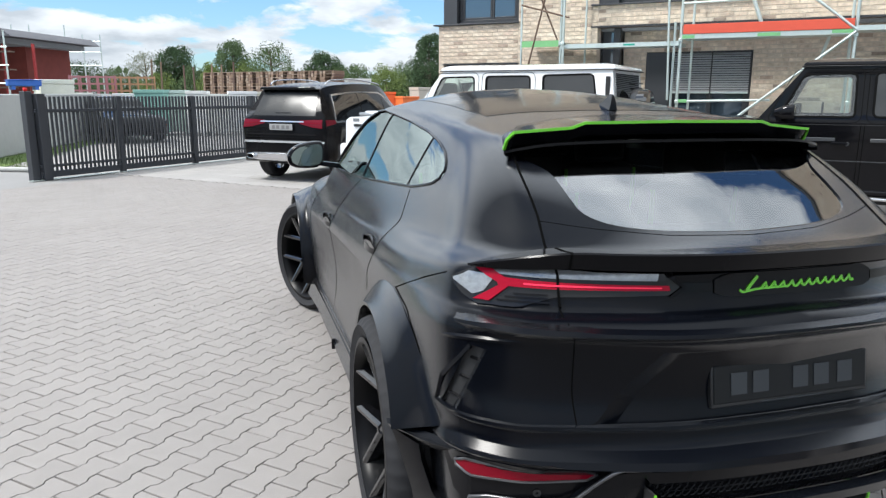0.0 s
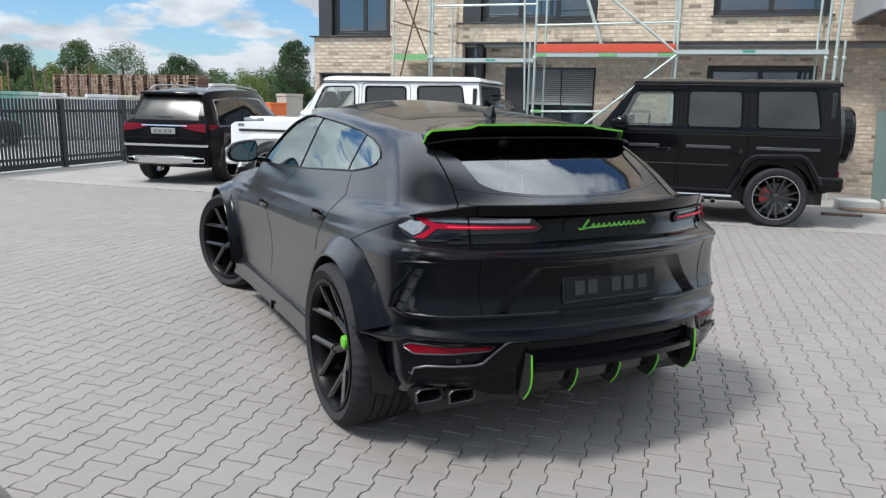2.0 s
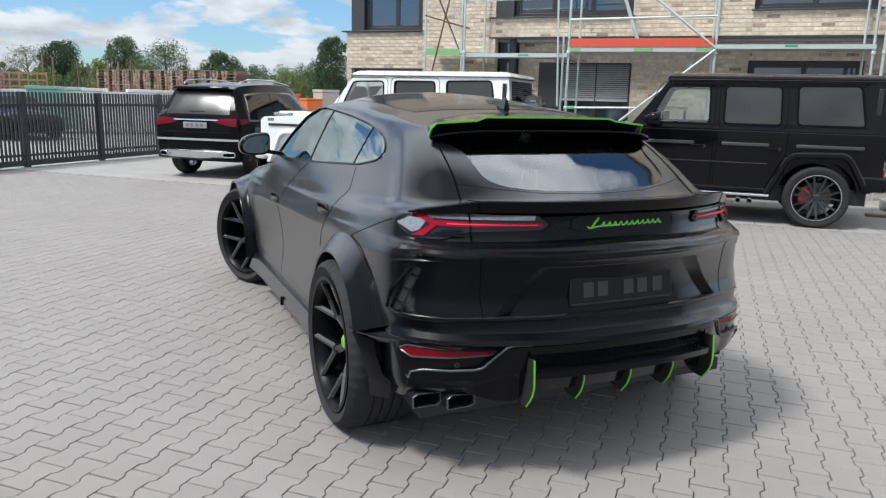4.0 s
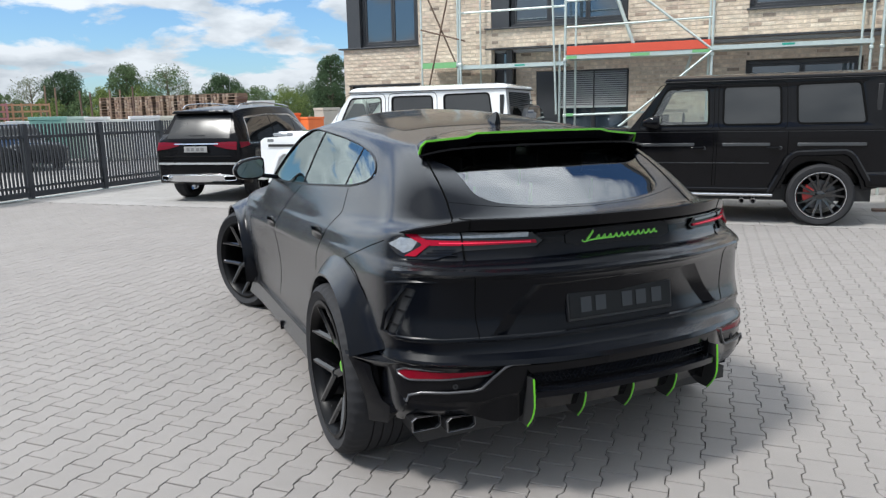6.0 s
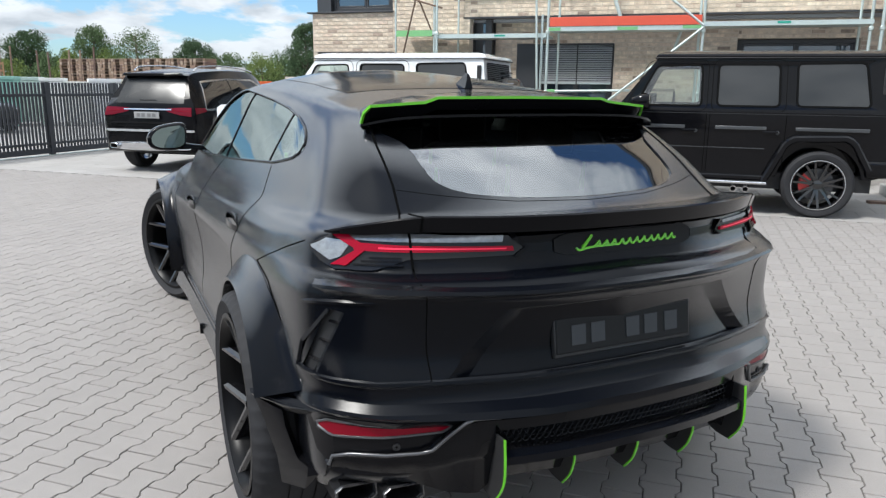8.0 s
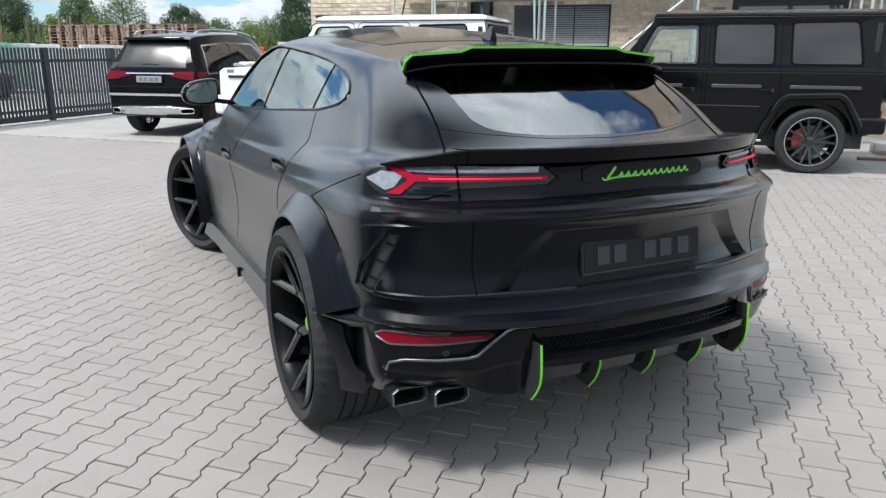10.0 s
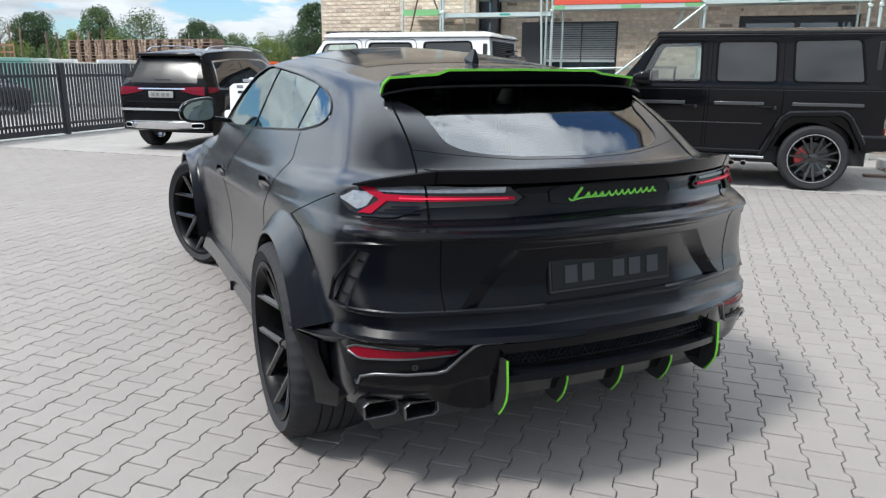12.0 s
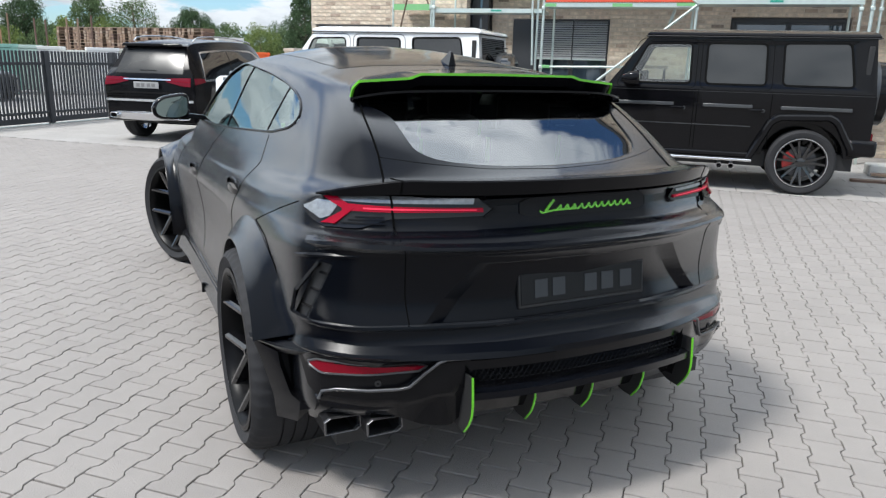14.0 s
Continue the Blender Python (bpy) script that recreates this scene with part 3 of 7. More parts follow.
DISC = mat("brake_disc", (0.09, 0.09, 0.095), 0.35, 0.9)
EXH = mat("burnt_steel", (0.022, 0.022, 0.024), 0.35, 0.6, 0.15, 12)


def suv_glass():
    for side in (-1, 1):
        for name, y0, y1 in (("front_door_glass", 2.07, 1.115), ("rear_door_glass", 1.105, 0.40), ("quarter_glass", 0.385, 0.102)):
            lo, hi = glass_span(y0, y1)
            ob = part(name, patch(lo, hi, "x", -0.006, 0, m=8, side=side, even=False), GLASS_CLEAR, SUV, "grey tinted side glass")
            ob.visible_shadow = False
        lo, hi = glass_span(1.117, 1.103, 4, 0.002)
        part("pillar_trim", patch(lo, hi, "x", -0.002, 0.012, m=8, side=side, even=False), GLOSS, SUV)
        lo, hi = glass_span(0.396, 0.388, 3, 0.002)
        part("pillar_trim", patch(lo, hi, "x", -0.003, 0.010, m=8, side=side, even=False), GLOSS, SUV)
        bm = bmesh.new()
        ring = [on_skin(y, z, "x", side) for y, z in line2(WIN_LO + WIN_HI[::-1] + WIN_LO[:1], 110)]
        sweep(bm, [p + n * 0.002 for p, n in ring], [(0.0055 * math.cos(i * math.pi / 4), 0.004 * math.sin(i * math.pi / 4)) for i in range(8)], up=(side, 0, 0.3))
        part("window_trim", bm, GLOSS, SUV)
    ob = part("rear_window", patch(RW_LO, RW_HI, "y", -0.005, 0, m=14, even=False), GLASS_TINT, SUV, "dark tinted rear window")
    ob.visible_shadow = False
    ob = part("windscreen", loftm([[(x, np.interp(z, [1.16, 1.44], [2.18, 1.74]) - abs(x) ** 2 * 0.2, z) for x in np.linspace(-0.6, 0.6, 13)] for z in np.linspace(1.14, 1.46, 8)]), GLASS_CLEAR, SUV)
    ob.visible_shadow = False
    # smoked roof panel
    A = [(-0.50, 0.34), (-0.25, 0.30), (0, 0.285), (0.25, 0.30), (0.50, 0.34)]
    B = [(-0.55, 1.50), (-0.25, 1.56), (0, 1.58), (0.25, 1.56), (0.55, 1.50)]
    part("roof_panel", patch(A, B, "z", 0.0015, 0.012, 24, 24), GLASS_ROOF, SUV, "glossy dark roof panel")


def loftm(rows, **kw):
    bm = bmesh.new()
    loft(bm, rows, **kw)
    return bm


def smooth_line(pts, k=6):
    return [tuple(p) for p in catmull(pts, k)]


def suv_spoilers():
    # roof wing: an upper blade with turned-down ends
    xs = [-0.580, -0.578, -0.566, -0.375, -0.332, 0.0, 0.345, 0.390, 0.568, 0.586, 0.594]
    edge_y = [-0.045, -0.085, -0.115, -0.130, -0.140, -0.150, -0.140, -0.130, -0.115, -0.085, -0.045]
    edge_z = [1.345, 1.400, 1.424, 1.437, 1.453, 1.456, 1.453, 1.441, 1.424, 1.400, 1.345]
    line = np.array([[np.interp(t, range(11), v) for v in (xs, edge_y, edge_z)] for t in np.linspace(0, 10, 51)])
    top, rear, under, back = [], [], [], []
    for x, y, z in line:
        fy = 0.10 + 0.12 * (1 - min(1, abs(x) / 0.6) ** 2)
        fx = x * 0.93
        top.append((fx, fy, float(roof_z(fx, fy)) - 0.001 - max(0, abs(x) - 0.5) * 0.35))
        rear.append((x, y, z))
        under.append((x * 0.985, y + 0.030, z - 0.045))
        back.append((fx * 0.97, fy - 0.04, float(roof_z(fx, fy)) - 0.085))
    bm = bmesh.new()
    mid1 = [tuple((np.array(a) * 0.5 + np.array(b) * 0.5) + np.array((0, 0, 0.006))) for a, b in zip(top, rear)]
    skin = loft(bm, [top, mid1, rear, under, back, [(x, y + 0.02, z - 0.03) for x, y, z in top]])
    for end in (0, -1):
        bm.faces.new([r[end] for r in skin])
    wing = part("roof_spoiler", bm, CARBON, SUV, "glossy black roof spoiler with lime green edge", angle=45)
    bm = bmesh.new()
    sweep(bm, [(x, y - 0.002, z - 0.002) for x, y, z in line], [(-0.004, -0.0055), (0.004, -0.0055), (0.004, 0.0035), (-0.004, 0.0035)])
    part("edge_strip", bm, GREEN, wing, "lime green edge strip")
    # lower slat under the wing
    bm = bmesh.new()
    sl = catmull(np.c_[[-0.545, -0.45, 0, 0.45, 0.552], [-0.06, -0.10, -0.125, -0.10, -0.06], [1.345, 1.380, 1.388, 1.380, 1.345]], 6)
    sweep(bm, [tuple(p) for p in sl], [(-0.012, -0.010), (0.09, 0.002), (0.09, 0.010), (-0.012, 0.004)])
    part("lower_slat", bm, GLOSS, wing)
    for sx in (-1, 1):
        bm = bmesh.new()
        prism(bm, [(0.10, 1.33), (-0.05, 1.335), (-0.045, 1.38), (0.10, 1.40)], "x", sx * 0.34, sx * 0.52)
        part("end_block", bm, GLOSS, wing, bevel=0.012)
    # tail lip, cut by the tailgate gaps
    def lip_row(x, o=0.0):
        k = abs(x) / 0.83
        y = -0.805 + 0.40 * (k * 0.94) ** 2.6
        up = 1.154 - 0.012 * k ** 2 - 0.052 * max(0, (k - 0.70) / 0.30) ** 1.5
        e = max(0.02, 1 - k ** 10)
        low = up - 0.048 * e
        return [(x, y + 0.045 * e, low - 0.004 - o), (x, y + 0.016 * e - o, low - o), (x, y - o, up - 0.004), (x, y + 0.005 - o, up + o), (x, y + 0.05 * e, up - 0.005 + o), (x * 0.985, y + 0.12 * e + 0.004, up - 0.012 * e + o), (x * 0.985, y + 0.22 * e + 0.01, up - 0.10 * e + o)]
    bm = bmesh.new()
    loft(bm, [lip_row(x) for x in np.linspace(-0.83, 0.83, 69)], True, True)
    lip = part("tail_lip", bm, CARBON, SUV, "glossy black tail lip", angle=30)
    for x in (-0.612, 0.622):
        bm = bmesh.new()
        loft(bm, [lip_row(x - 0.0028, 0.0012), lip_row(x + 0.0028, 0.0012)], True, True)
        part("panel_gap", bm, VOID, lip, smooth=False)
    # roof fin aerial
    bm = bmesh.new()
    z0 = float(roof_z(0, 0.34)) - 0.01
    loft(bm, [[(-w, y0, z0 + h), (w, y0, z0 + h), (w * 0.6, y1, z0 + h), (-w * 0.6, y1, z0 + h)] for h, w, y0, y1 in ((0, 0.018, 0.275, 0.42), (0.022, 0.012, 0.276, 0.375), (0.042, 0.008, 0.278, 0.335), (0.056, 0.005, 0.284, 0.312), (0.061, 0.002, 0.290, 0.302))], True, True)
    part("roof_aerial", bm, GLOSS, SUV, angle=60)


def taillight(side):
    def X(pts):
        if side > 0:
            return [(0.405 + (-x - 0.335) * 0.865, 1.028 + (z - 1.028) * 0.80) for x, z in pts]
        return list(pts)
    tl = part("tail_lamp", patch(X([(-0.852, 1.030), (-0.840, 1.004), (-0.812, 0.982), (-0.72, 0.986), (-0.635, 1.018), (-0.36, 1.031), (-0.335, 1.050)]), X([(-0.852, 1.040), (-0.835, 1.056), (-0.80, 1.074), (-0.72, 1.079), (-0.63, 1.081), (-0.37, 1.083), (-0.335, 1.055)]), "y", 0.006, 0.025, 34, 6), LENS, SUV, "smoked tail lamp with a red Y-shaped light")
    part("lamp_gap", patch(X([(-0.629, 0.992), (-0.623, 0.992)]), X([(-0.627, 1.084), (-0.621, 1.084)]), "y", 0.0142, 0.012, 2, 10), VOID, tl)
    part("clear_strip", patch(X([(-0.765, 1.064), (-0.62, 1.066), (-0.39, 1.068)]), X([(-0.80, 1.074), (-0.62, 1.080), (-0.385, 1.081)]), "y", 0.010, 0.01, 16, 2), LENS_CLEAR, tl)
    part("clear_corner", patch(X([(-0.848, 1.034), (-0.815, 1.005), (-0.79, 1.018)]), X([(-0.848, 1.040), (-0.815, 1.062), (-0.76, 1.060)]), "y", 0.009, 0.01, 12, 3), LENS_CLEAR, tl)
    part("red_bar", patch(X([(-0.755, 1.036), (-0.62, 1.038), (-0.36, 1.043)]), X([(-0.76, 1.058), (-0.62, 1.056), (-0.362, 1.056)]), "y", 0.013, 0.014, 22, 2), RED, tl, "glowing red light bar")
    part("red_core", patch(X([(-0.70, 1.0435), (-0.62, 1.0445), (-0.38, 1.0475)]), X([(-0.70, 1.0485), (-0.62, 1.0495), (-0.38, 1.0515)]), "y", 0.0145, 0.012, 20, 1), RED_CORE, tl)
    part("red_fork", patch(X([(-0.798, 1.070), (-0.745, 1.036)]), X([(-0.765, 1.074), (-0.725, 1.050)]), "y", 0.0135, 0.014, 8, 2), RED, tl)
    part("red_fork", patch(X([(-0.815, 0.994), (-0.752, 1.038)]), X([(-0.782, 0.992), (-0.722, 1.046)]), "y", 0.0135, 0.014, 8, 2), RED, tl)
    for k in range(3):
        z = 0.998 + 0.010 * k
        part("lamp_louvre", patch(X([(-0.765 + 0.02 * k, z - 0.001), (-0.65, z + 0.002)]), X([(-0.765 + 0.02 * k, z + 0.003), (-0.65, z + 0.006)]), "y", 0.011, 0.01, 8, 1), GLOSS, tl)
    part("lamp_tip", patch(X([(-0.362, 1.028), (-0.330, 1.052)]), X([(-0.350, 1.026), (-0.318, 1.052)]), "y", 0.014, 0.012, 6, 1), CARBON, tl)
    part("lamp_tip", patch(X([(-0.372, 1.084), (-0.330, 1.052)]), X([(-0.360, 1.088), (-0.318, 1.052)]), "y", 0.014, 0.012, 6, 1), CARBON, tl)


def shelf(name, xs, keys, rise, parent=None):
    """A crisp fold along the skin: keys of (height, share of the rise), top to bottom; rise by place."""
    bm = bmesh.new()
    rows = []
    for x, r in zip(xs, rise):
        row = []
        for z, k in keys:
            p, n = on_skin(x, z, "y")
            row.append(p + n * (r * k - (0.004 if k == 0 else 0)))
        rows.append(row)
    loft(bm, rows)
    return part(name, bm, SATIN, parent or SUV, angle=14)


def suv_folds():
    xs = np.linspace(-0.875, 0.875, 71)
    end = [min(1.0, (0.875 - abs(x)) / (0.07 if x < 0 else 0.45)) for x in xs]
    shelf("tailgate_fold", xs, [(0.968, 0), (0.9445, 1.0), (0.938, 1.0), (0.922, 0)], [e * (0.009 + 0.014 * float(np.interp(abs(x), [0.55, 0.64, 0.80], [0, 1, 1]))) for x, e in zip(xs, end)])
    xs = np.linspace(-0.905, 0.905, 71)
    end = [min(1.0, (0.905 - abs(x)) / (0.05 if x < 0 else 0.45)) for x in xs]
    shelf("bumper_fold", xs, [(0.640, 0), (0.608, 1.0), (0.600, 1.0), (0.586, 0)], [0.012 * e for e in end])
    shelf("bumper_rim", xs, [(0.699, 0), (0.6925, 1.0), (0.685, 1.0), (0.672, 0)], [0.009 * e for e in end])


def suv_rear():
    taillight(-1)
    taillight(1)
    # badge panel, with a plain wavy mark in place of writing
    bp = part("badge_panel", patch([(-0.240, 1.034), (-0.205, 1.022), (0.235, 1.022), (0.265, 1.034)], [(-0.240, 1.068), (-0.205, 1.084), (0.235, 1.084), (0.265, 1.068)], "y", 0.005, 0.02, 20, 3), BADGE, SUV)
    for a, b in ((-0.335, -0.245), (0.27, 0.40)):
        part("link_bar", patch([(a, 1.038), (b, 1.040)], [(a, 1.062), (b, 1.062)], "y", 0.004, 0.012, 8, 1), GLOSS, SUV)

    def stroke(pts, w=0.0030, h=0.0022):
        b = bmesh.new()
        q = [on_skin(x, z, "y") for x, z in pts]
        sweep(b, [p + n * 0.0065 for p, n in q], [(-w, -h), (w, -h), (w, h), (-w, h)], up=(0, -1, 0.15))
        part("mark", b, GREEN, bp, smooth=False)
    stroke(smooth_line([(-0.170, 1.040), (-0.160, 1.033), (-0.135, 1.037), (-0.10, 1.040), (-0.03, 1.041)], 4))
    stroke([(-0.150, 1.037), (-0.116, 1.074)], 0.0045)
    wave = []
    for k in range(0, 57):
        s = k / 56
        wave.append((-0.105 + 0.305 * s + 0.004 * math.sin(s * 22 * math.pi), 1.047 + 0.002 * s + 0.0075 * math.sin(s * 22 * math.pi - 0.8)))
    stroke(smooth_line(wave, 3), 0.0034)
    # plate, holder and plain bars
    pl = part("number_plate", boxm(-0.252, 0.252, -0.008, 0.0, -0.052, 0.052), PLATE, SUV, "dark number plate with plain bars", bevel=0.003)
    pl.matrix_local = pose(0.022, -0.742, 0.780, -8, 0, 0)
    part("plate_holder", boxm(-0.258, 0.258, -0.004, 0.030, -0.064, 0.056), DARK, pl, bevel=0.004)
    for x, w in ((-0.20, 0.05), (-0.13, 0.05), (0.0, 0.05), (0.07, 0.05), (0.15, 0.05)):
        part("plate_bar", boxm(x, x + w, -0.0105, -0.006, -0.03, 0.03), PLATE_BAR, pl)
    part("holder_bar", boxm(-0.10, 0.10, -0.006, -0.002, -0.060, -0.057), PLATE_BAR, pl)
    # tailgate outline and other gaps
    for sx in (-1, 1):
        part("panel_gap", seam([(sx * 0.588, 1.19), (sx * 0.576, 1.30), (sx * 0.557, 1.375), (sx * 0.540, 1.40)], "y", r=0.004), VOID, SUV)
        part("panel_gap", seam([(sx * 0.588, 1.19), (sx * 0.605, 1.115)], "y", r=0.004), VOID, SUV)
        part("panel_gap", seam([(sx * 0.625, 1.075), (sx * 0.628, 0.98), (sx * 0.615, 0.90), (sx * 0.612, 0.78), (sx * 0.605, 0.69)], "y"), VOID, SUV)
        part("panel_gap", seam([(sx * 0.61, 0.689), (sx * 0.3, 0.688), (0, 0.688)], "y"), VOID, SUV)
        part("panel_gap", seam([(-0.365, 1.045), (-0.24, 1.0), (-0.058, 0.925)], "x", side=sx), VOID, SUV)
        part("panel_gap", seam([(-0.055, 0.925), (-0.20, 0.895), (-0.309, 0.82), (-0.39, 0.72), (-0.425, 0.66), (-0.46, 0.62)], "x", side=sx, r=0.003), VOID, SUV)
        part("panel_gap", seam([(0.322, 1.19), (0.29, 1.12), (0.269, 1.085), (0.33, 1.02), (0.42, 0.90), (0.53, 0.76)], "x", side=sx), VOID, SUV)
        part("panel_gap", seam([(1.10, 1.145), (1.27, 1.05), (1.42, 0.95), (1.50, 0.86), (1.53, 0.7), (1.53, 0.40)], "x", side=sx), VOID, SUV)
        part("panel_gap", seam([(2.30, 0.98), (2.38, 0.85), (2.40, 0.62), (2.42, 0.40)], "x", side=sx), VOID, SUV)
    part("panel_gap", seam([(-0.586, 1.182), (-0.46, 1.166), (-0.25, 1.150), (0.0, 1.146), (0.25, 1.150), (0.46, 1.166), (0.586, 1.182)], "y", r=0.0016), VOID, SUV)
    # rear reflectors and lower valance
    for sx in (-1, 1):
        A, B = [(sx * 0.880, 0.548), (sx * 0.855, 0.530), (sx * 0.575, 0.545), (sx * 0.553, 0.560)], [(sx * 0.882, 0.560), (sx * 0.865, 0.574), (sx * 0.575, 0.580), (sx * 0.545, 0.580)]
        rf = part("reflector", patch(A, B, "y", 0.006, 0.02, 20, 2), RED_DIM, SUV, "dark red bumper reflector")
        bm = bmesh.new()
        ring = [on_skin(x, z, "y") for x, z in line2(A + B[::-1] + A[:1], 60)]
        sweep(bm, [p + n * 0.006 for p, n in ring], [(0.004 * math.cos(i * math.pi / 3), 0.004 * math.sin(i * math.pi / 3)) for i in range(6)], up=(0, -1, 0.2))
        # dark frame in lighter metal, standing in for its lit lower edge
        part("reflector_rim", bm, EDGE, rf)
        bm = bmesh.new()
        p, n = on_skin(sx * 0.70, 0.505, "y")
        lathe(bm, [(0.004, 0.0), (0.011, 0.0), (0.011, 0.004), (0.004, 0.004)], 16, Matrix.Translation(p + n * 0.002) @ n.to_track_quat("X", "Z").to_matrix().to_4x4())
        part("parking_sensor", bm, DARK, SUV)
    part("rear_valance", patch([(-0.885, 0.47), (-0.86, 0.44), (-0.6, 0.43), (0.6, 0.43), (0.86, 0.44), (0.885, 0.47)], [(-0.905, 0.585), (-0.8, 0.588), (-0.5, 0.590), (0.5, 0.590), (0.8, 0.588), (0.905, 0.585)], "y", 0.003, 0.02, 50, 5), GLOSS, SUV, "glossy black lower bumper")


def suv_diffuser():
    df = part("diffuser", diffuser_mesh(), GLOSS, SUV, "glossy black diffuser with lime green fins", angle=30)
    # stepped edge, its bright highlight line given by a lighter metal
    for sx in (-1, 1):
        pts = [(sx * x, rear_y(x, z) - 0.006, z) for x, z in ((0.868, 0.440), (0.858, 0.466), (0.82, 0.482), (0.73, 0.485), (0.64, 0.487), (0.61, 0.497), (0.57, 0.545), (0.535, 0.588), (0.51, 0.598), (0.44, 0.598))]
        bm = bmesh.new()
        sweep(bm, pts, [(0.0055 * math.cos(i * math.pi / 4), 0.0055 * math.sin(i * math.pi / 4)) for i in range(8)], up=(0, -0.6, 0.8))
        part("step_edge", bm, EDGE, df, angle=60)
    for x in (-0.445, -0.213, 0.018, 0.239, 0.462):
        bm = bmesh.new()
        outer = abs(x) > 0.4
        zt = 0.545 if outer else 0.462
        rear = smooth_line([(-0.835, zt), (-0.842, 0.44), (-0.825, 0.385), (-0.79, 0.338)], 5)
        fore = smooth_line([(-0.79, 0.338), (-0.72, 0.345), (-0.64, 0.40), (-0.66, 0.46), (-0.70, zt - 0.01)], 4)
        prism(bm, rear + fore[1:], "x", x - 0.004, x + 0.004)
        fin = part("fin", bm, DARK, df, smooth=False)
        bm = bmesh.new()
        sweep(bm, [(x, y - 0.001, z) for y, z in rear], [(-0.0028, -0.004), (0.0028, -0.004), (0.0028, 0.004), (-0.0028, 0.004)], up=(0, -1, 0.1))
        part("fin_edge", bm, GREEN, fin, "lime green edge")
    # honeycomb mesh behind a slim blade
    bm = bmesh.new()
    for i in range(44):
        for k in range(3):
            x = -0.43 + i * 0.0204 + (0.0102 if k % 2 else 0)
            z = 0.512 + k * 0.016
            y = -0.815 + 0.25 * (abs(x) / 0.9) ** 2.6
            for a in range(6):
                p = [(x + 0.010 * math.cos(q), y, z + 0.0085 * math.sin(q)) for q in (a * math.pi / 3, (a + 1) * math.pi / 3)]
                tube(bm, p[0], p[1], 0.0016, 4)
    part("grille", bm, GLOSS, df, "black honeycomb grille", smooth=False)
    bm = bmesh.new()
    bl = [(x, -0.845 + 0.25 * (abs(x) / 0.9) ** 2.6, 0.487) for x in np.linspace(-0.44, 0.47, 19)]
    sweep(bm, bl, [(-0.004, -0.012), (0.03, -0.02), (0.03, 0.004), (-0.004, 0.008)])
    part("blade", bm, SATIN, df)
    # twin tailpipes
    for sx in (-1, 1):
        for x0, y0 in (((0.795, -0.605), (0.672, -0.665)) if sx < 0 else ((0.745, -0.545), (0.625, -0.610))):
            bm = bmesh.new()
            o = [(-0.060, -0.027), (0.044, -0.027), (0.062, -0.015), (0.058, 0.026), (-0.044, 0.030), (-0.062, 0.018)]
            def ring(k, y, dz=0.0):
                return [(sx * (x0 - a * k), y, 0.345 + b * k + dz) for a, b in o]
            loft(bm, [ring(1.0, y0 + 0.30), ring(1.0, y0 + 0.02), ring(1.03, y0), ring(0.97, y0 - 0.004), ring(0.86, y0 + 0.004), ring(0.80, y0 + 0.03), ring(0.78, y0 + 0.25)], True)
            ex = part("tailpipe", bm, EXH, SUV, "burnt steel tailpipe", angle=25)
            bm = bmesh.new()
            loft(bm, [ring(1.035, y0 + 0.004), ring(1.04, y0 - 0.004), ring(1.0, y0 - 0.008), ring(0.93, y0 - 0.007), ring(0.88, y0 + 0.006)], True)
            part("pipe_rim", bm, PIPE_RIM, ex, "polished rim", angle=30)
            bm = bmesh.new()
            bm.faces.new([bm.verts.new(p) for p in ring(0.79, y0 + 0.24)])
            part("pipe_core", bm, VOID, ex)


def rear_y(x, z):
    """Depth of the diffuser's face: proud of the bumper in the middle, flush towards the corners."""
    mid = -0.838 + 0.25 * (abs(x) / 0.9) ** 2.6
    skin = on_skin(min(abs(x), 0.86), max(z, 0.45), "y")[0].y - 0.012
    k = min(1.0, max(0.0, (abs(x) - 0.50) / 0.14))
    return mid * (1 - k) + max(mid, skin) * k


def diffuser_mesh():
    bm = bmesh.new()
    rows = []
    for x in np.linspace(-0.872, 0.872, 121):
        b = 0.25 * (abs(x) / 0.9) ** 2.6
        ax = abs(x)
        hi = np.interp(ax, [0, 0.50, 0.535, 0.62, 0.84, 0.885], [0.594, 0.594, 0.58, 0.488, 0.478, 0.43])
        lo = np.interp(ax, [0, 0.44, 0.48, 0.56, 0.66, 0.88], [0.385, 0.385, 0.350, 0.350, 0.380, 0.382])
        yo = rear_y(x, hi - 0.01)
        hole = ax < 0.44
        gz0, gz1 = 0.497, 0.556
        if hole:
            rows.append([(x, yo + 0.02, hi), (x, yo - 0.002, hi - 0.006), (x, yo, gz1), (x, yo + 0.06, gz1 - 0.003), (x, yo + 0.06, gz0 + 0.003), (x, yo, gz0), (x, yo + 0.01, 0.47), (x, yo + 0.05, lo), (x, yo + 0.35, lo - 0.06)])
        else:
            rows.append([(x, yo + 0.02, hi), (x, yo - 0.002, hi - 0.006), (x, yo, max(gz1, hi - 0.02) if hi > 0.56 else hi - 0.01), (x, yo, hi - 0.018), (x, yo + 0.005, (hi + lo) / 2 + 0.01), (x, yo + 0.01, (hi + lo) / 2), (x, yo + 0.015, (hi + lo) / 2 - 0.012), (x, yo + 0.035, lo), (x, yo + 0.35, lo - 0.02)])
    loft(bm, rows)
    return bm


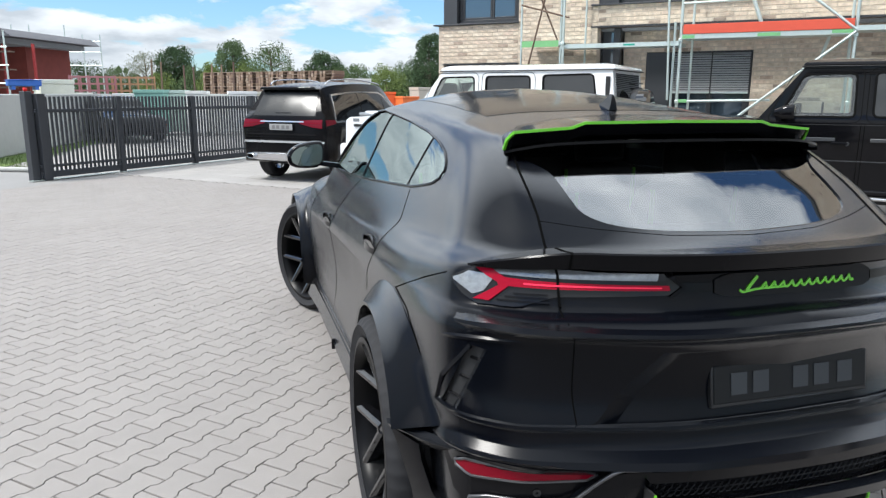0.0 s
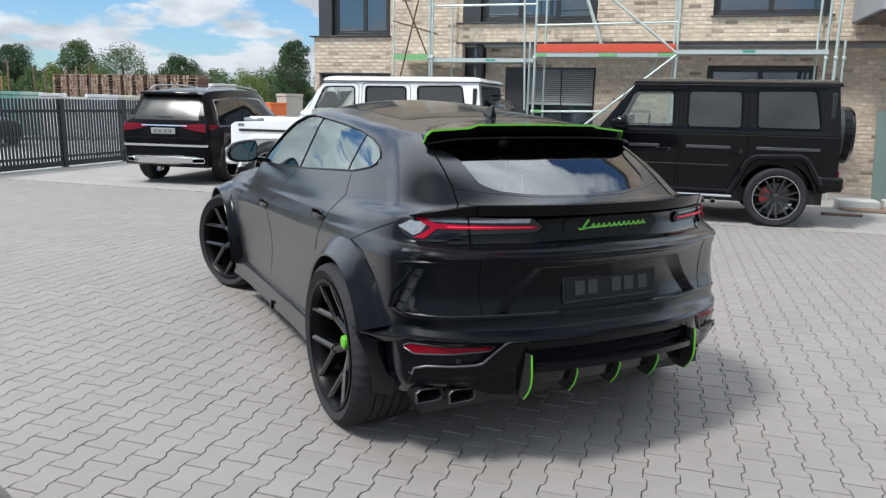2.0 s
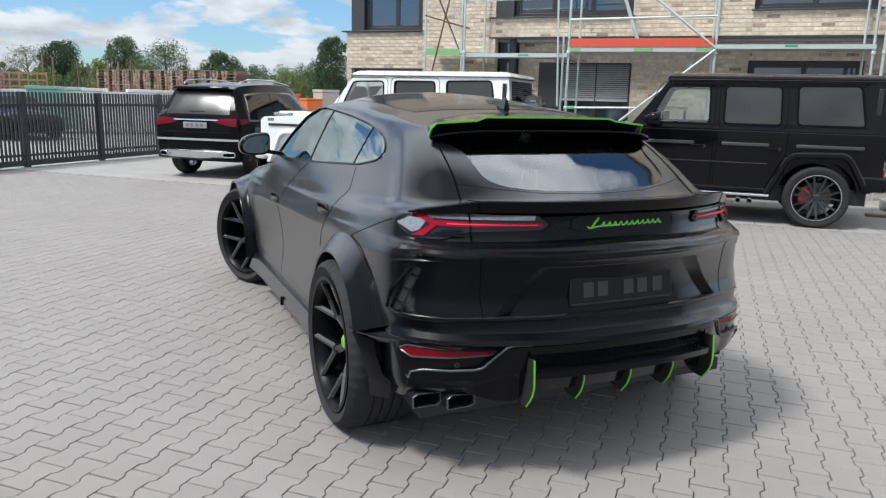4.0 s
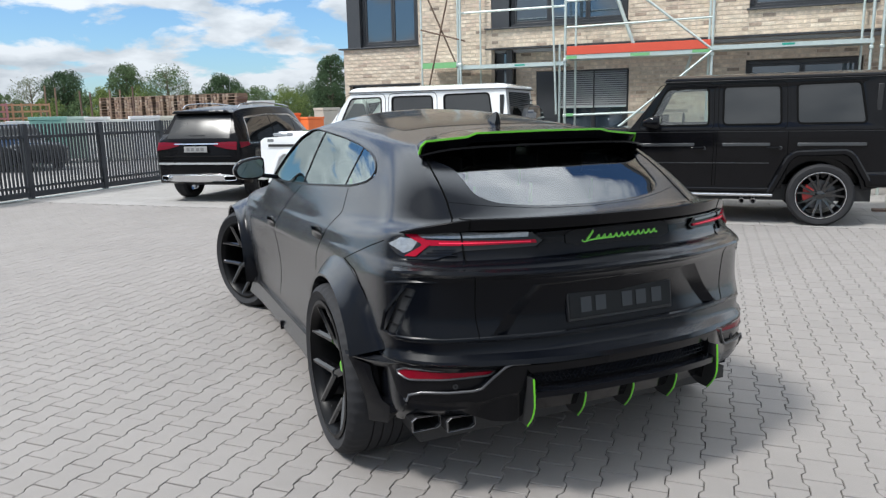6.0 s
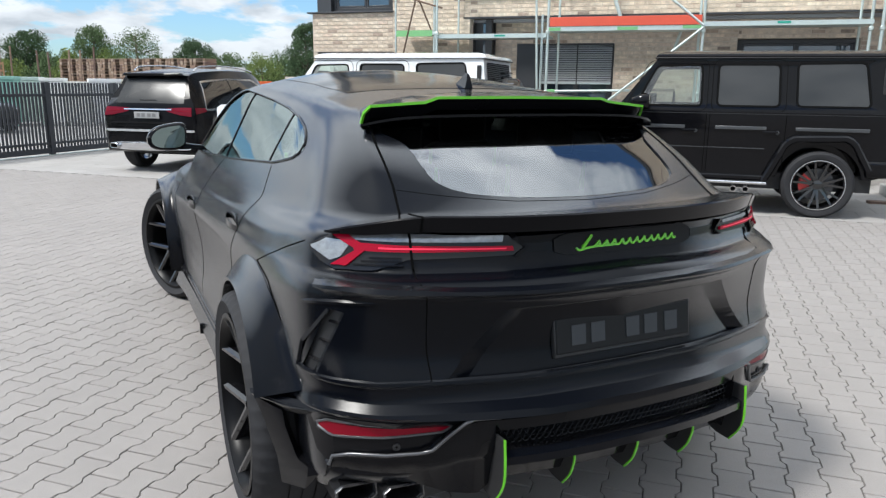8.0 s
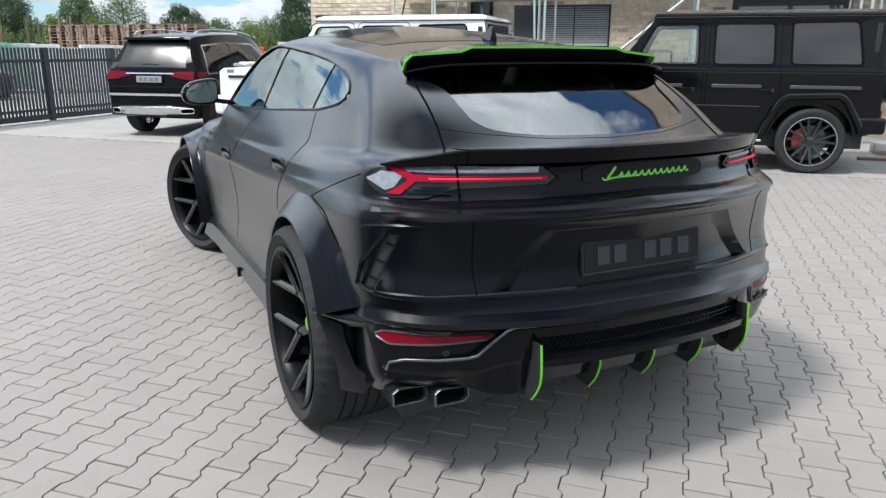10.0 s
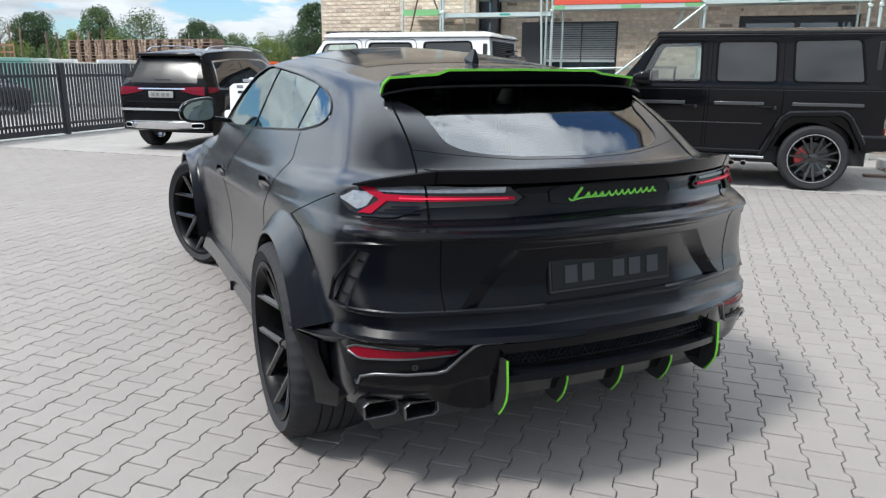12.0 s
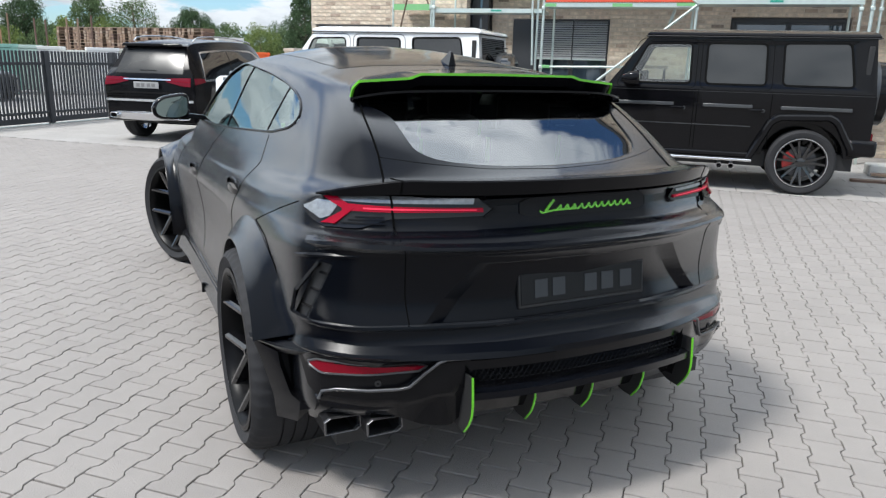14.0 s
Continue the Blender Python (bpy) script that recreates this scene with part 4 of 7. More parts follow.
def flare(yc, sx, r_in, keys, name, x_lip):
    """Bolt-on arch extension: keys of (angle, outer radius, lip offset)."""
    bm = bmesh.new()
    a0, a1 = keys[0][0], keys[-1][0]
    rows = []
    ang = [k[0] for k in keys]
    for i in range(61):
        a = a0 + (a1 - a0) * i / 60
        ro = np.interp(a, ang, [k[1] for k in keys])
        lip = x_lip + np.interp(a, ang, [k[2] for k in keys])
        c, s = math.cos(radians(a)), math.sin(radians(a))
        def at(r):
            return yc + r * c, 0.40 + r * s
        y, z = at(ro)
        p, n = on_skin(y, z, "x", sx)
        w = abs(p.x) + 0.004
        row = [(sx * (abs(p.x) - 0.02), y, z), (sx * w, *at(ro - 0.002))]
        for t in (0.25, 0.5, 0.75):
            r = ro + (r_in - ro) * t
            row.append((sx * (w + (lip - w) * (1 - (1 - t) ** 1.3)), *at(r)))
        row += [(sx * lip, *at(r_in + 0.012)), (sx * (lip - 0.004), *at(r_in)), (sx * (lip - 0.05), *at(r_in - 0.004)), (sx * 0.86, *at(r_in + 0.02))]
        rows.append(row)
    loft(bm, rows)
    return part(name, bm, SATIN, SUV, "satin black wheel arch extension", angle=40)


def suv_sides():
    for sx in (-1, 1):
        flare(0.04, sx, 0.425, [(-12, 0.45, -0.02), (20, 0.46, -0.01), (60, 0.50, 0.0), (100, 0.527, 0.005), (130, 0.546, 0.01), (146, 0.540, 0.012), (156, 0.555, 0.015)], "rear_arch_flare", 1.012)
        flare(2.92, sx, 0.425, [(-20, 0.48, 0.0), (20, 0.50, 0.01), (60, 0.50, 0.012), (95, 0.49, 0.012), (130, 0.49, 0.012), (165, 0.485, 0.01), (195, 0.475, 0.0)], "front_arch_flare", 1.02)
        # sill board
        bm = bmesh.new()
        rows = []
        for y in np.linspace(0.46, 2.52, 12):
            k = np.interp(y, [0.46, 0.9, 2.2, 2.52], [0.985, 0.97, 0.97, 0.99])
            z = np.interp(y, [0.46, 2.52], [0.245, 0.205])
            rows.append([(sx * 0.90, y, z + 0.14), (sx * (k - 0.03), y, z + 0.115), (sx * (k - 0.015), y, z + 0.05), (sx * k, y, z + 0.012), (sx * k, y, z), (sx * 0.85, y, z - 0.01)])
        loft(bm, rows, True, True)
        sill = part("side_skirt", bm, SATIN, SUV, angle=20)
        bm = bmesh.new()
        sweep(bm, [(sx * 0.955, y, np.interp(y, [0.46, 2.52], [0.245, 0.205]) + 0.105) for y in np.linspace(0.5, 2.45, 9)], [(-0.005, -0.004), (0.005, -0.004), (0.005, 0.004), (-0.005, 0.004)])
        part("skirt_trim", bm, GLOSS, sill)
        part("skirt_fin", boxm(sx * 0.955, sx * 0.982, 1.37, 1.39, 0.21, 0.265), GLOSS, sill, bevel=0.004)
        # winglet and corner guard behind the rear wheel
        gx = -1 if sx < 0 else 0.93
        bm = bmesh.new()
        loft(bm, [[(gx * x, y, z) for x, y, z in r] for r in (
            [(1.028, -0.300, 0.588), (0.940, -0.395, 0.600), (0.905, -0.455, 0.596), (0.868, -0.545, 0.602)],
            [(1.028, -0.312, 0.576), (0.968, -0.415, 0.574), (0.925, -0.485, 0.578), (0.878, -0.560, 0.592)],
            [(1.005, -0.330, 0.548), (0.945, -0.420, 0.545), (0.915, -0.475, 0.556), (0.872, -0.545, 0.580)],
            [(0.960, -0.320, 0.545), (0.920, -0.390, 0.560), (0.890, -0.440, 0.570), (0.850, -0.510, 0.585)])], True)
        part("winglet", bm, SATIN, SUV, angle=18)
        bm = bmesh.new()
        out = [(1.020, -0.318, 0.570), (1.000, -0.362, 0.505), (0.971, -0.386, 0.390), (0.960, -0.382, 0.300), (0.912, -0.480, 0.318), (0.876, -0.505, 0.370)]
        inn = [(0.958, -0.420, 0.552), (0.953, -0.425, 0.505), (0.932, -0.452, 0.425), (0.926, -0.462, 0.408), (0.905, -0.490, 0.392), (0.876, -0.515, 0.380)]
        gx = -1 if sx < 0 else 0.962
        deep = [(x - 0.018, y + 0.055, z + 0.004) for x, y, z in inn]
        back = [(x - 0.03, y + 0.05, z) for x, y, z in out]
        loft(bm, [[(gx * x, y, z) for x, y, z in r] for r in (back, out, [(x * 0.4 + u * 0.6, y * 0.4 + v * 0.6 - 0.006, z * 0.4 + w * 0.6) for (x, y, z), (u, v, w) in zip(out, inn)], inn, deep)])
        part("corner_guard", bm, GLOSS, SUV, angle=16)
        # shallow outlet with three slats, and the fold above it
        part("outlet_back", patch([(sx * 0.878, 0.690), (sx * 0.912, 0.692)], [(sx * 0.804, 0.886), (sx * 0.858, 0.894)], "y", -0.012, 0.006, 4, 8), DARK, SUV)
        fold = [on_skin(sx * x, z, "y") for x, z in ((0.900, 0.893), (0.880, 0.899), (0.850, 0.905), (0.81, 0.909), (0.77, 0.911), (0.74, 0.912))]
        rows = []
        for k, (q, nn) in enumerate(fold):
            h = 0.007 * math.sin(math.pi * (k + 0.15) / 5.3)
            rows.append([q + nn * -0.003 + Vector((0, 0, 0.012)), q + nn * h + Vector((0, 0, 0.002)), q + nn * h * 0.8 + Vector((0, 0, -0.005)), q + nn * -0.003 + Vector((0, 0, -0.008))])
        bm = bmesh.new()
        loft(bm, rows, True, True)
        part("corner_fold", bm, SATIN, SUV, angle=20)
        # louvres of the bumper outlet
        for k in range(3):
            t = (k + 0.55) / 3
            z = 0.70 + 0.17 * t
            bm = bmesh.new()
            pa, na = on_skin(sx * (0.906 - 0.068 * t), z + 0.004, "y")
            pb, nb = on_skin(sx * (0.882 - 0.070 * t), z - 0.002, "y")
            loft(bm, [[q - n * 0.016, q - n * 0.002, q - n * 0.002 + Vector((0, 0, 0.004)), q - n * 0.016 + Vector((0, 0, 0.006))] for q, n in ((pa, na), (pb, nb))], True, True)
            part("outlet_louvre", bm, GLOSS, SUV, smooth=False)
        bm = bmesh.new()
        rim = [on_skin(sx * x, z, "y") for x, z in ((0.845, 0.885), (0.90, 0.78), (0.912, 0.705), (0.89, 0.695), (0.75, 0.690), (0.62, 0.689), (0.45, 0.6885), (0.30, 0.688), (0.15, 0.688), (0.0, 0.688))]
        sweep(bm, [p + n * 0.003 for p, n in rim], [(-0.006, -0.004), (0.006, -0.004), (0.006, 0.004), (-0.006, 0.004)], up=(0, -0.6, 0.8))
        part("outlet_rim", bm, SATIN, SUV, angle=25)
        bm = bmesh.new()
        rim = [on_skin(sx * x, 0.603, "y") for x in (0.895, 0.86, 0.80, 0.70, 0.60, 0.50, 0.40, 0.30, 0.20, 0.10, 0.0)]
        sweep(bm, [p + n * 0.001 for p, n in rim], [(0.005 * math.cos(i * math.pi / 4), 0.004 * math.sin(i * math.pi / 4)) for i in range(8)], up=(0, -0.4, 0.9))
        part("bumper_edge", bm, SATIN, SUV, angle=60)
        # door handles in their scoops
        for y, z in ((1.60, 0.872), (0.487, 0.958)):
            p, n = on_skin(y, z, "x", sx)
            m = Matrix.Translation(p) @ Matrix.Rotation(radians(-7 * sx), 4, "X")
            bm = bmesh.new()
            loft(bm, [[(sx * (0.004 + 0.022 * math.sin(math.pi * min(1, max(0, u))) ** 0.6) , (u - 0.5) * 0.20, dz) for dz in (-0.012, 0.012)] for u in np.linspace(0, 1, 9)] + [[(sx * 0.004, (u - 0.5) * 0.20, dz) for dz in (-0.012, 0.012)] for u in np.linspace(1, 0, 5)], False)
            for v in bm.verts:
                v.co = m @ v.co
            hd = part("door_handle", bm, GLOSS, SUV, angle=60, bevel=0.003)
            bm = bmesh.new()
            ring = [(math.cos(a) * 0.075, math.sin(a) * 0.034) for a in np.linspace(0, 2 * math.pi, 20)[:-1]]
            prism(bm, ring, "x", -0.002, 0.0022, m)
            part("handle_scoop", bm, SATIN, hd)
        # door mirror
        bm = bmesh.new()
        rows = []
        for u, k in ((-0.055, 0.80), (-0.045, 0.97), (-0.02, 1.0), (0.03, 0.97), (0.075, 0.80), (0.105, 0.45), (0.115, 0.1)):
            rows.append([(sx * (1.035 + 0.104 * k * math.copysign(abs(math.cos(a)) ** 0.7, math.cos(a)) * (1.05 if math.cos(a) > 0 else 0.95)), 1.86 + u, 1.200 + 0.072 * k * math.copysign(abs(math.sin(a)) ** 0.65, math.sin(a)) - 0.03 * k * math.cos(a) * (math.sin(a) > 0)) for a in np.linspace(0, 2 * math.pi, 25)[:-1]])
        loft(bm, rows, True, True)
        mi = part("door_mirror", bm, GLOSS, SUV, "glossy black door mirror", angle=50)
        bm = bmesh.new()
        ring = [(sx * (1.035 + 0.086 * math.copysign(abs(math.cos(a)) ** 0.7, math.cos(a))), 1.20 + 0.056 * math.copysign(abs(math.sin(a)) ** 0.65, math.sin(a)) - 0.025 * math.cos(a) * (math.sin(a) > 0)) for a in np.linspace(0, 2 * math.pi, 25)[:-1]]
        prism(bm, ring, "y", 1.80, 1.806)
        part("mirror_glass", bm, MIRROR, mi)
        bm = bmesh.new()
        loft(bm, [[(sx * x, y, z) for y, z in ((1.83 + dy, 1.13 + dz), (1.90 + dy, 1.13 + dz), (1.90 + dy, 1.155 + dz), (1.83 + dy, 1.155 + dz))] for x, dy, dz in ((0.80, 0.06, -0.015), (0.90, 0.03, 0.0), (0.99, 0, 0.015))], True, True)
        part("mirror_arm", bm, GLOSS, mi)


MIRROR = mat("mirror_glass", (0.22, 0.27, 0.26), 0.02, 1.0)


def wheel_parts(parent, m, sx, R=0.395, rim=0.305, wide=0.30, cap=True):
    """Low-profile tyre on a five-arm split-spoke rim; outer face towards sx."""
    M = m.copy()
    h = wide / 2
    prof = [(rim - 0.012, -h + 0.03), (rim + 0.01, -h + 0.012), (rim + 0.05, -h), (R - 0.035, -h - 0.004), (R - 0.012, -h + 0.012), (R - 0.003, -h + 0.035)]
    for c in (-0.06, -0.015, 0.03, 0.075):
        prof += [(R, c - 0.02 - 0.0), (R, c - 0.006), (R - 0.008, c - 0.005), (R - 0.008, c + 0.001), (R, c + 0.002)]
    prof += [(R - 0.003, h - 0.035), (R - 0.012, h - 0.012), (R - 0.035, h + 0.004), (rim + 0.05, h), (rim + 0.01, h - 0.012), (rim - 0.012, h - 0.03)]
    bm = bmesh.new()
    lathe(bm, prof, 144, M)
    bm.verts.ensure_lookup_table()
    hub = M.translation
    for i in range(0, 144, 3):          # sipes across the tyre's shoulders
        for j in (4, 5, 26, 27):
            v = bm.verts[i * len(prof) + j]
            v.co += (hub - v.co).normalized() * 0.006
    ty = part("tyre", bm, RUBBER, parent, "black low-profile tyre", angle=40)
    o = sx
    bm = bmesh.new()
    lathe(bm, [(rim + 0.008, o * (h - 0.012)), (rim + 0.012, o * (h - 0.004)), (rim - 0.004, o * (h - 0.002)), (rim - 0.02, o * (h - 0.02)), (rim - 0.03, o * (h - 0.05)), (rim - 0.035, -o * (h - 0.03)), (rim - 0.015, -o * (h - 0.02)), (rim - 0.012, o * (h - 0.03))], 72, M)
    rm = part("rim", bm, BARREL, parent, "gloss black split-spoke rim", angle=35)
    def bar(bm, a0, r0, a1, r1, w0, w1, x0, x1, d):
        pts = []
        for a, r, w, x in ((a0, r0, w0, x0), (a1, r1, w1, x1)):
            c, s = math.cos(a), math.sin(a)
            q = [(-w, x - d), (-w, x - 0.012), (-w * 0.35, x), (w * 0.35, x), (w, x - 0.012), (w, x - d)]
            dirn = Vector((r1 * math.cos(a1) - r0 * math.cos(a0), r1 * math.sin(a1) - r0 * math.sin(a0))).normalized()
            pts.append([M @ Vector((o * xx, r * c - dirn.y * t, r * s + dirn.x * t)) for t, xx in q])
        loft(bm, pts, True, True)
    for k in range(5):
        a = 2 * math.pi * k / 5 + 0.72
        bm = bmesh.new()
        bar(bm, a, 0.040, a, 0.165, 0.028, 0.024, h - 0.105, h - 0.062, 0.06)
        for s in (-1, 1):
            bar(bm, a + s * 0.04, 0.145, a + s * 0.36, rim - 0.004, 0.019, 0.016, h - 0.064, h - 0.008, 0.05)
        part("spoke", bm, RIM, rm, angle=20)
    bm = bmesh.new()
    lathe(bm, [(0.002, o * (h - 0.15)), (0.075, o * (h - 0.15)), (0.070, o * (h - 0.105)), (0.002, o * (h - 0.105))], 32, M)
    part("hub", bm, RIM, rm)
    bm = bmesh.new()
    lathe(bm, [(0.002, o * (h - 0.105)), (0.036, o * (h - 0.105)), (0.033, o * (h - 0.080)), (0.024, o * (h - 0.074)), (0.002, o * (h - 0.074))], 10, M)
    part("centre_lock", bm, GREEN if cap else RIM, rm, "lime green centre lock", smooth=False)
    bm = bmesh.new()
    lathe(bm, [(0.08, -o * 0.06), (0.215, -o * 0.06), (0.215, -o * 0.03), (0.08, -o * 0.03)], 48, M)
    part("brake_disc", bm, DISC, parent)
    bm = bmesh.new()
    prism(bm, [(0.10 * math.cos(a), 0.10 * math.sin(a)) for a in (-0.6, 0.6)] + [(0.235 * math.cos(a), 0.235 * math.sin(a)) for a in (0.6, 0.2, -0.2, -0.6)], "x", o * -0.09, o * 0.0, M @ Matrix.Rotation(0.9 if sx < 0 else 2.2, 4, "X"))
    part("brake_caliper", bm, DARK, parent)


def suv_wheels():
    for name, y, steer, w in (("rear_wheel", 0.04, 0, 0.335), ("front_wheel", 2.92, 24, 0.285)):
        for sx in (-1, 1):
            wh = new(name)
            wh.parent = SUV
            wheel_parts(wh, pose(sx * ((1.03 if steer == 0 else 1.012) - w / 2), y, 0.395, 0, 0, steer), sx, wide=w)


def seat(x, y, name="seat"):
    st = part(name, boxm(x - 0.26, x + 0.26, y - 0.25, y + 0.28, 0.62, 0.76), SEAT, SUV, bevel=0.05)
    bm = bmesh.new()
    loft(bm, [[(x + w * a, y + dy + c, z) for a, c in ((-1, -0.06), (1, -0.06), (1, 0.05), (-1, 0.05))] for z, w, dy in ((0.70, 0.25, -0.24), (0.95, 0.26, -0.29), (1.16, 0.22, -0.34), (1.20, 0.15, -0.35))], True, True)
    part("backrest", bm, SEAT, st, bevel=0.03)
    part("headrest", boxm(x - 0.13, x + 0.13, y - 0.42, y - 0.33, 1.20, 1.36), SEAT, st, bevel=0.03)
    part("seat_piping", boxm(x - 0.20, x - 0.185, y - 0.40, y - 0.385, 0.95, 1.17), GREEN, st)
    part("seat_piping", boxm(x + 0.185, x + 0.20, y - 0.40, y - 0.385, 0.95, 1.17), GREEN, st)


def suv_cabin():
    for x in (-0.38, 0.38):
        seat(x, 1.45)
    seat(-0.36, 0.62)
    seat(0.36, 0.62)
    part("parcel_shelf", boxm(-0.52, 0.52, -0.28, 0.24, 1.00, 1.03), DARK, SUV, bevel=0.01)
    part("dashboard", boxm(-0.76, 0.76, 1.80, 1.98, 0.75, 1.04), SEAT, SUV, bevel=0.05)
    bm = bmesh.new()
    sweep(bm, [(-0.38 + 0.18 * math.cos(a), 1.72, 1.06 + 0.18 * math.sin(a)) for a in np.linspace(0, 2 * math.pi, 33)], [(0.014 * math.cos(i), 0.014 * math.sin(i)) for i in np.linspace(0, 2 * math.pi, 9)[:-1]], up=(0, 1, 0))
    part("steering_wheel", bm, SEAT, SUV)
    part("underbody", boxm(-0.80, 0.80, -0.55, 3.5, 0.24, 0.30), DARK, SUV)


suv_glass()
suv_spoilers()
suv_rear()
suv_folds()
suv_diffuser()
suv_sides()
suv_wheels()
suv_cabin()


# ---- parked cars ----
BLACK = mat("black_car_paint", (0.004, 0.004, 0.005), 0.07, 0, 0.05, 3, rvary=0.02)
soft_gloss(BLACK, 0.23, 2.0)
# rougher, weaker gloss than BLACK, so the sun's glint spreads and dims
BLACK_DULL = mat("dull_black_car_paint", (0.005, 0.005, 0.006), 0.22, 0, 0.05, 3, rvary=0.03)
soft_gloss(BLACK_DULL, 0.10, 0.9)
WHITE = mat("white_car_paint", (0.78, 0.79, 0.80), 0.18, 0, 0.03, 3, coat=1.0)
PRIVACY = mat("privacy_glass", (0.006, 0.007, 0.008), 0.02, spec=0.8, coat=0.4)
# roughened with low gloss to dim the sun's glint in the pane
SOFT_GLASS = mat("soft_rear_glass", (0.012, 0.013, 0.014), 0.22, spec=0.34, rvary=0.04)
RED_CAL = mat("red_caliper", (0.5, 0.012, 0.01), 0.35, coat=0.5)
RIM_GREY = mat("machined_rim_edge", (0.55, 0.55, 0.56), 0.25, 0.9)


GLASS_THIN = glass("clear_car_glass", (0.84, 0.92, 0.88), 0.0, 0.32)


def rrect(a0, a1, b0, b1, r, n=5):
    """Rounded rectangle outline."""
    out = []
    for ca, cb, q in ((a1 - r, b1 - r, 0), (a0 + r, b1 - r, 1), (a0 + r, b0 + r, 2), (a1 - r, b0 + r, 3)):
        for i in range(n + 1):
            t = (q + i / n) * math.pi / 2
            out.append((ca + r * math.cos(t), cb + r * math.sin(t)))
    return out


def rquad(pts, r, n=4):
    """Any four-cornered outline with rounded corners."""
    out = []
    k = len(pts)
    for i in range(k):
        p, a, b = Vector(pts[i]), Vector(pts[i - 1]), Vector(pts[(i + 1) % k])
        u, v = (a - p).normalized() * r, (b - p).normalized() * r
        for j in range(n + 1):
            t = j / n
            out.append(tuple((p + u) * (1 - t) ** 2 + p * 2 * t * (1 - t) + (p + v) * t * t))
    return out


def plain_wheel(parent, m, sx, R, rim, wide, spokes=5, split=True, edge=RIM_GREY, cal=None, name="wheel"):
    wh = new(name)
    wh.parent = parent
    h = wide / 2
    bm = bmesh.new()
    lathe(bm, [(rim - 0.01, -h + 0.02), (rim + 0.03, -h), (R - 0.03, -h), (R, -h + 0.04), (R, -0.03), (R - 0.008, -0.026), (R - 0.008, -0.018), (R, -0.014), (R, h - 0.04), (R - 0.03, h), (rim + 0.03, h), (rim - 0.01, h - 0.02)], 56, m)
    part("tyre", bm, RUBBER, wh)
    bm = bmesh.new()
    lathe(bm, [(rim, sx * (h - 0.012)), (rim + 0.008, sx * (h - 0.002)), (rim - 0.012, sx * (h - 0.002)), (rim - 0.022, sx * (h - 0.02)), (rim - 0.03, -sx * h * 0.8), (rim - 0.01, -sx * h * 0.8)], 56, m)
    rm = part("rim", bm, RIM, wh)
    bm = bmesh.new()
    lathe(bm, [(rim - 0.001, sx * (h - 0.003)), (rim + 0.005, sx * (h + 0.0005)), (rim - 0.004, sx * (h + 0.0005))], 56, m)
    part("rim_edge", bm, edge, rm)
    for k in range(spokes):
        a = 2 * math.pi * k / spokes + 0.3
        bm = bmesh.new()
        for s in ((-1, 1) if split else (0,)):
            rows = []
            for r, w, x in ((0.04, 0.018, h - 0.045), (rim * 0.6, 0.013, h - 0.03), (rim - 0.008, 0.012, h - 0.012)):
                aa = a + s * (0.10 + 0.10 * r / rim)
                c, q = math.cos(aa), math.sin(aa)
                rows.append([m @ Vector((sx * xx, r * c - q * t, r * q + c * t)) for t, xx in ((-w, x - 0.03), (-w, x), (w, x), (w, x - 0.03))])
            loft(bm, rows, True, True)
        part("spoke", bm, RIM, rm)
    bm = bmesh.new()
    lathe(bm, [(0.002, sx * (h - 0.07)), (0.06, sx * (h - 0.07)), (0.055, sx * (h - 0.035)), (0.03, sx * (h - 0.028)), (0.002, sx * (h - 0.028))], 24, m)
    part("hub_cap", bm, RIM, rm)
    bm = bmesh.new()
    lathe(bm, [(0.07, sx * 0.0), (0.19, sx * 0.0), (0.19, sx * 0.025), (0.07, sx * 0.025)], 40, m)
    part("brake_disc", bm, DISC, wh)
    if cal:
        bm = bmesh.new()
        prism(bm, [(0.09 * math.cos(a), 0.09 * math.sin(a)) for a in (-0.55, 0.55)] + [(0.205 * math.cos(a), 0.205 * math.sin(a)) for a in (0.55, 0.18, -0.18, -0.55)], "x", sx * -0.02, sx * 0.06, m @ Matrix.Rotation(0.15, 4, "X"))
        part("brake_caliper", bm, cal, wh)
    return wh


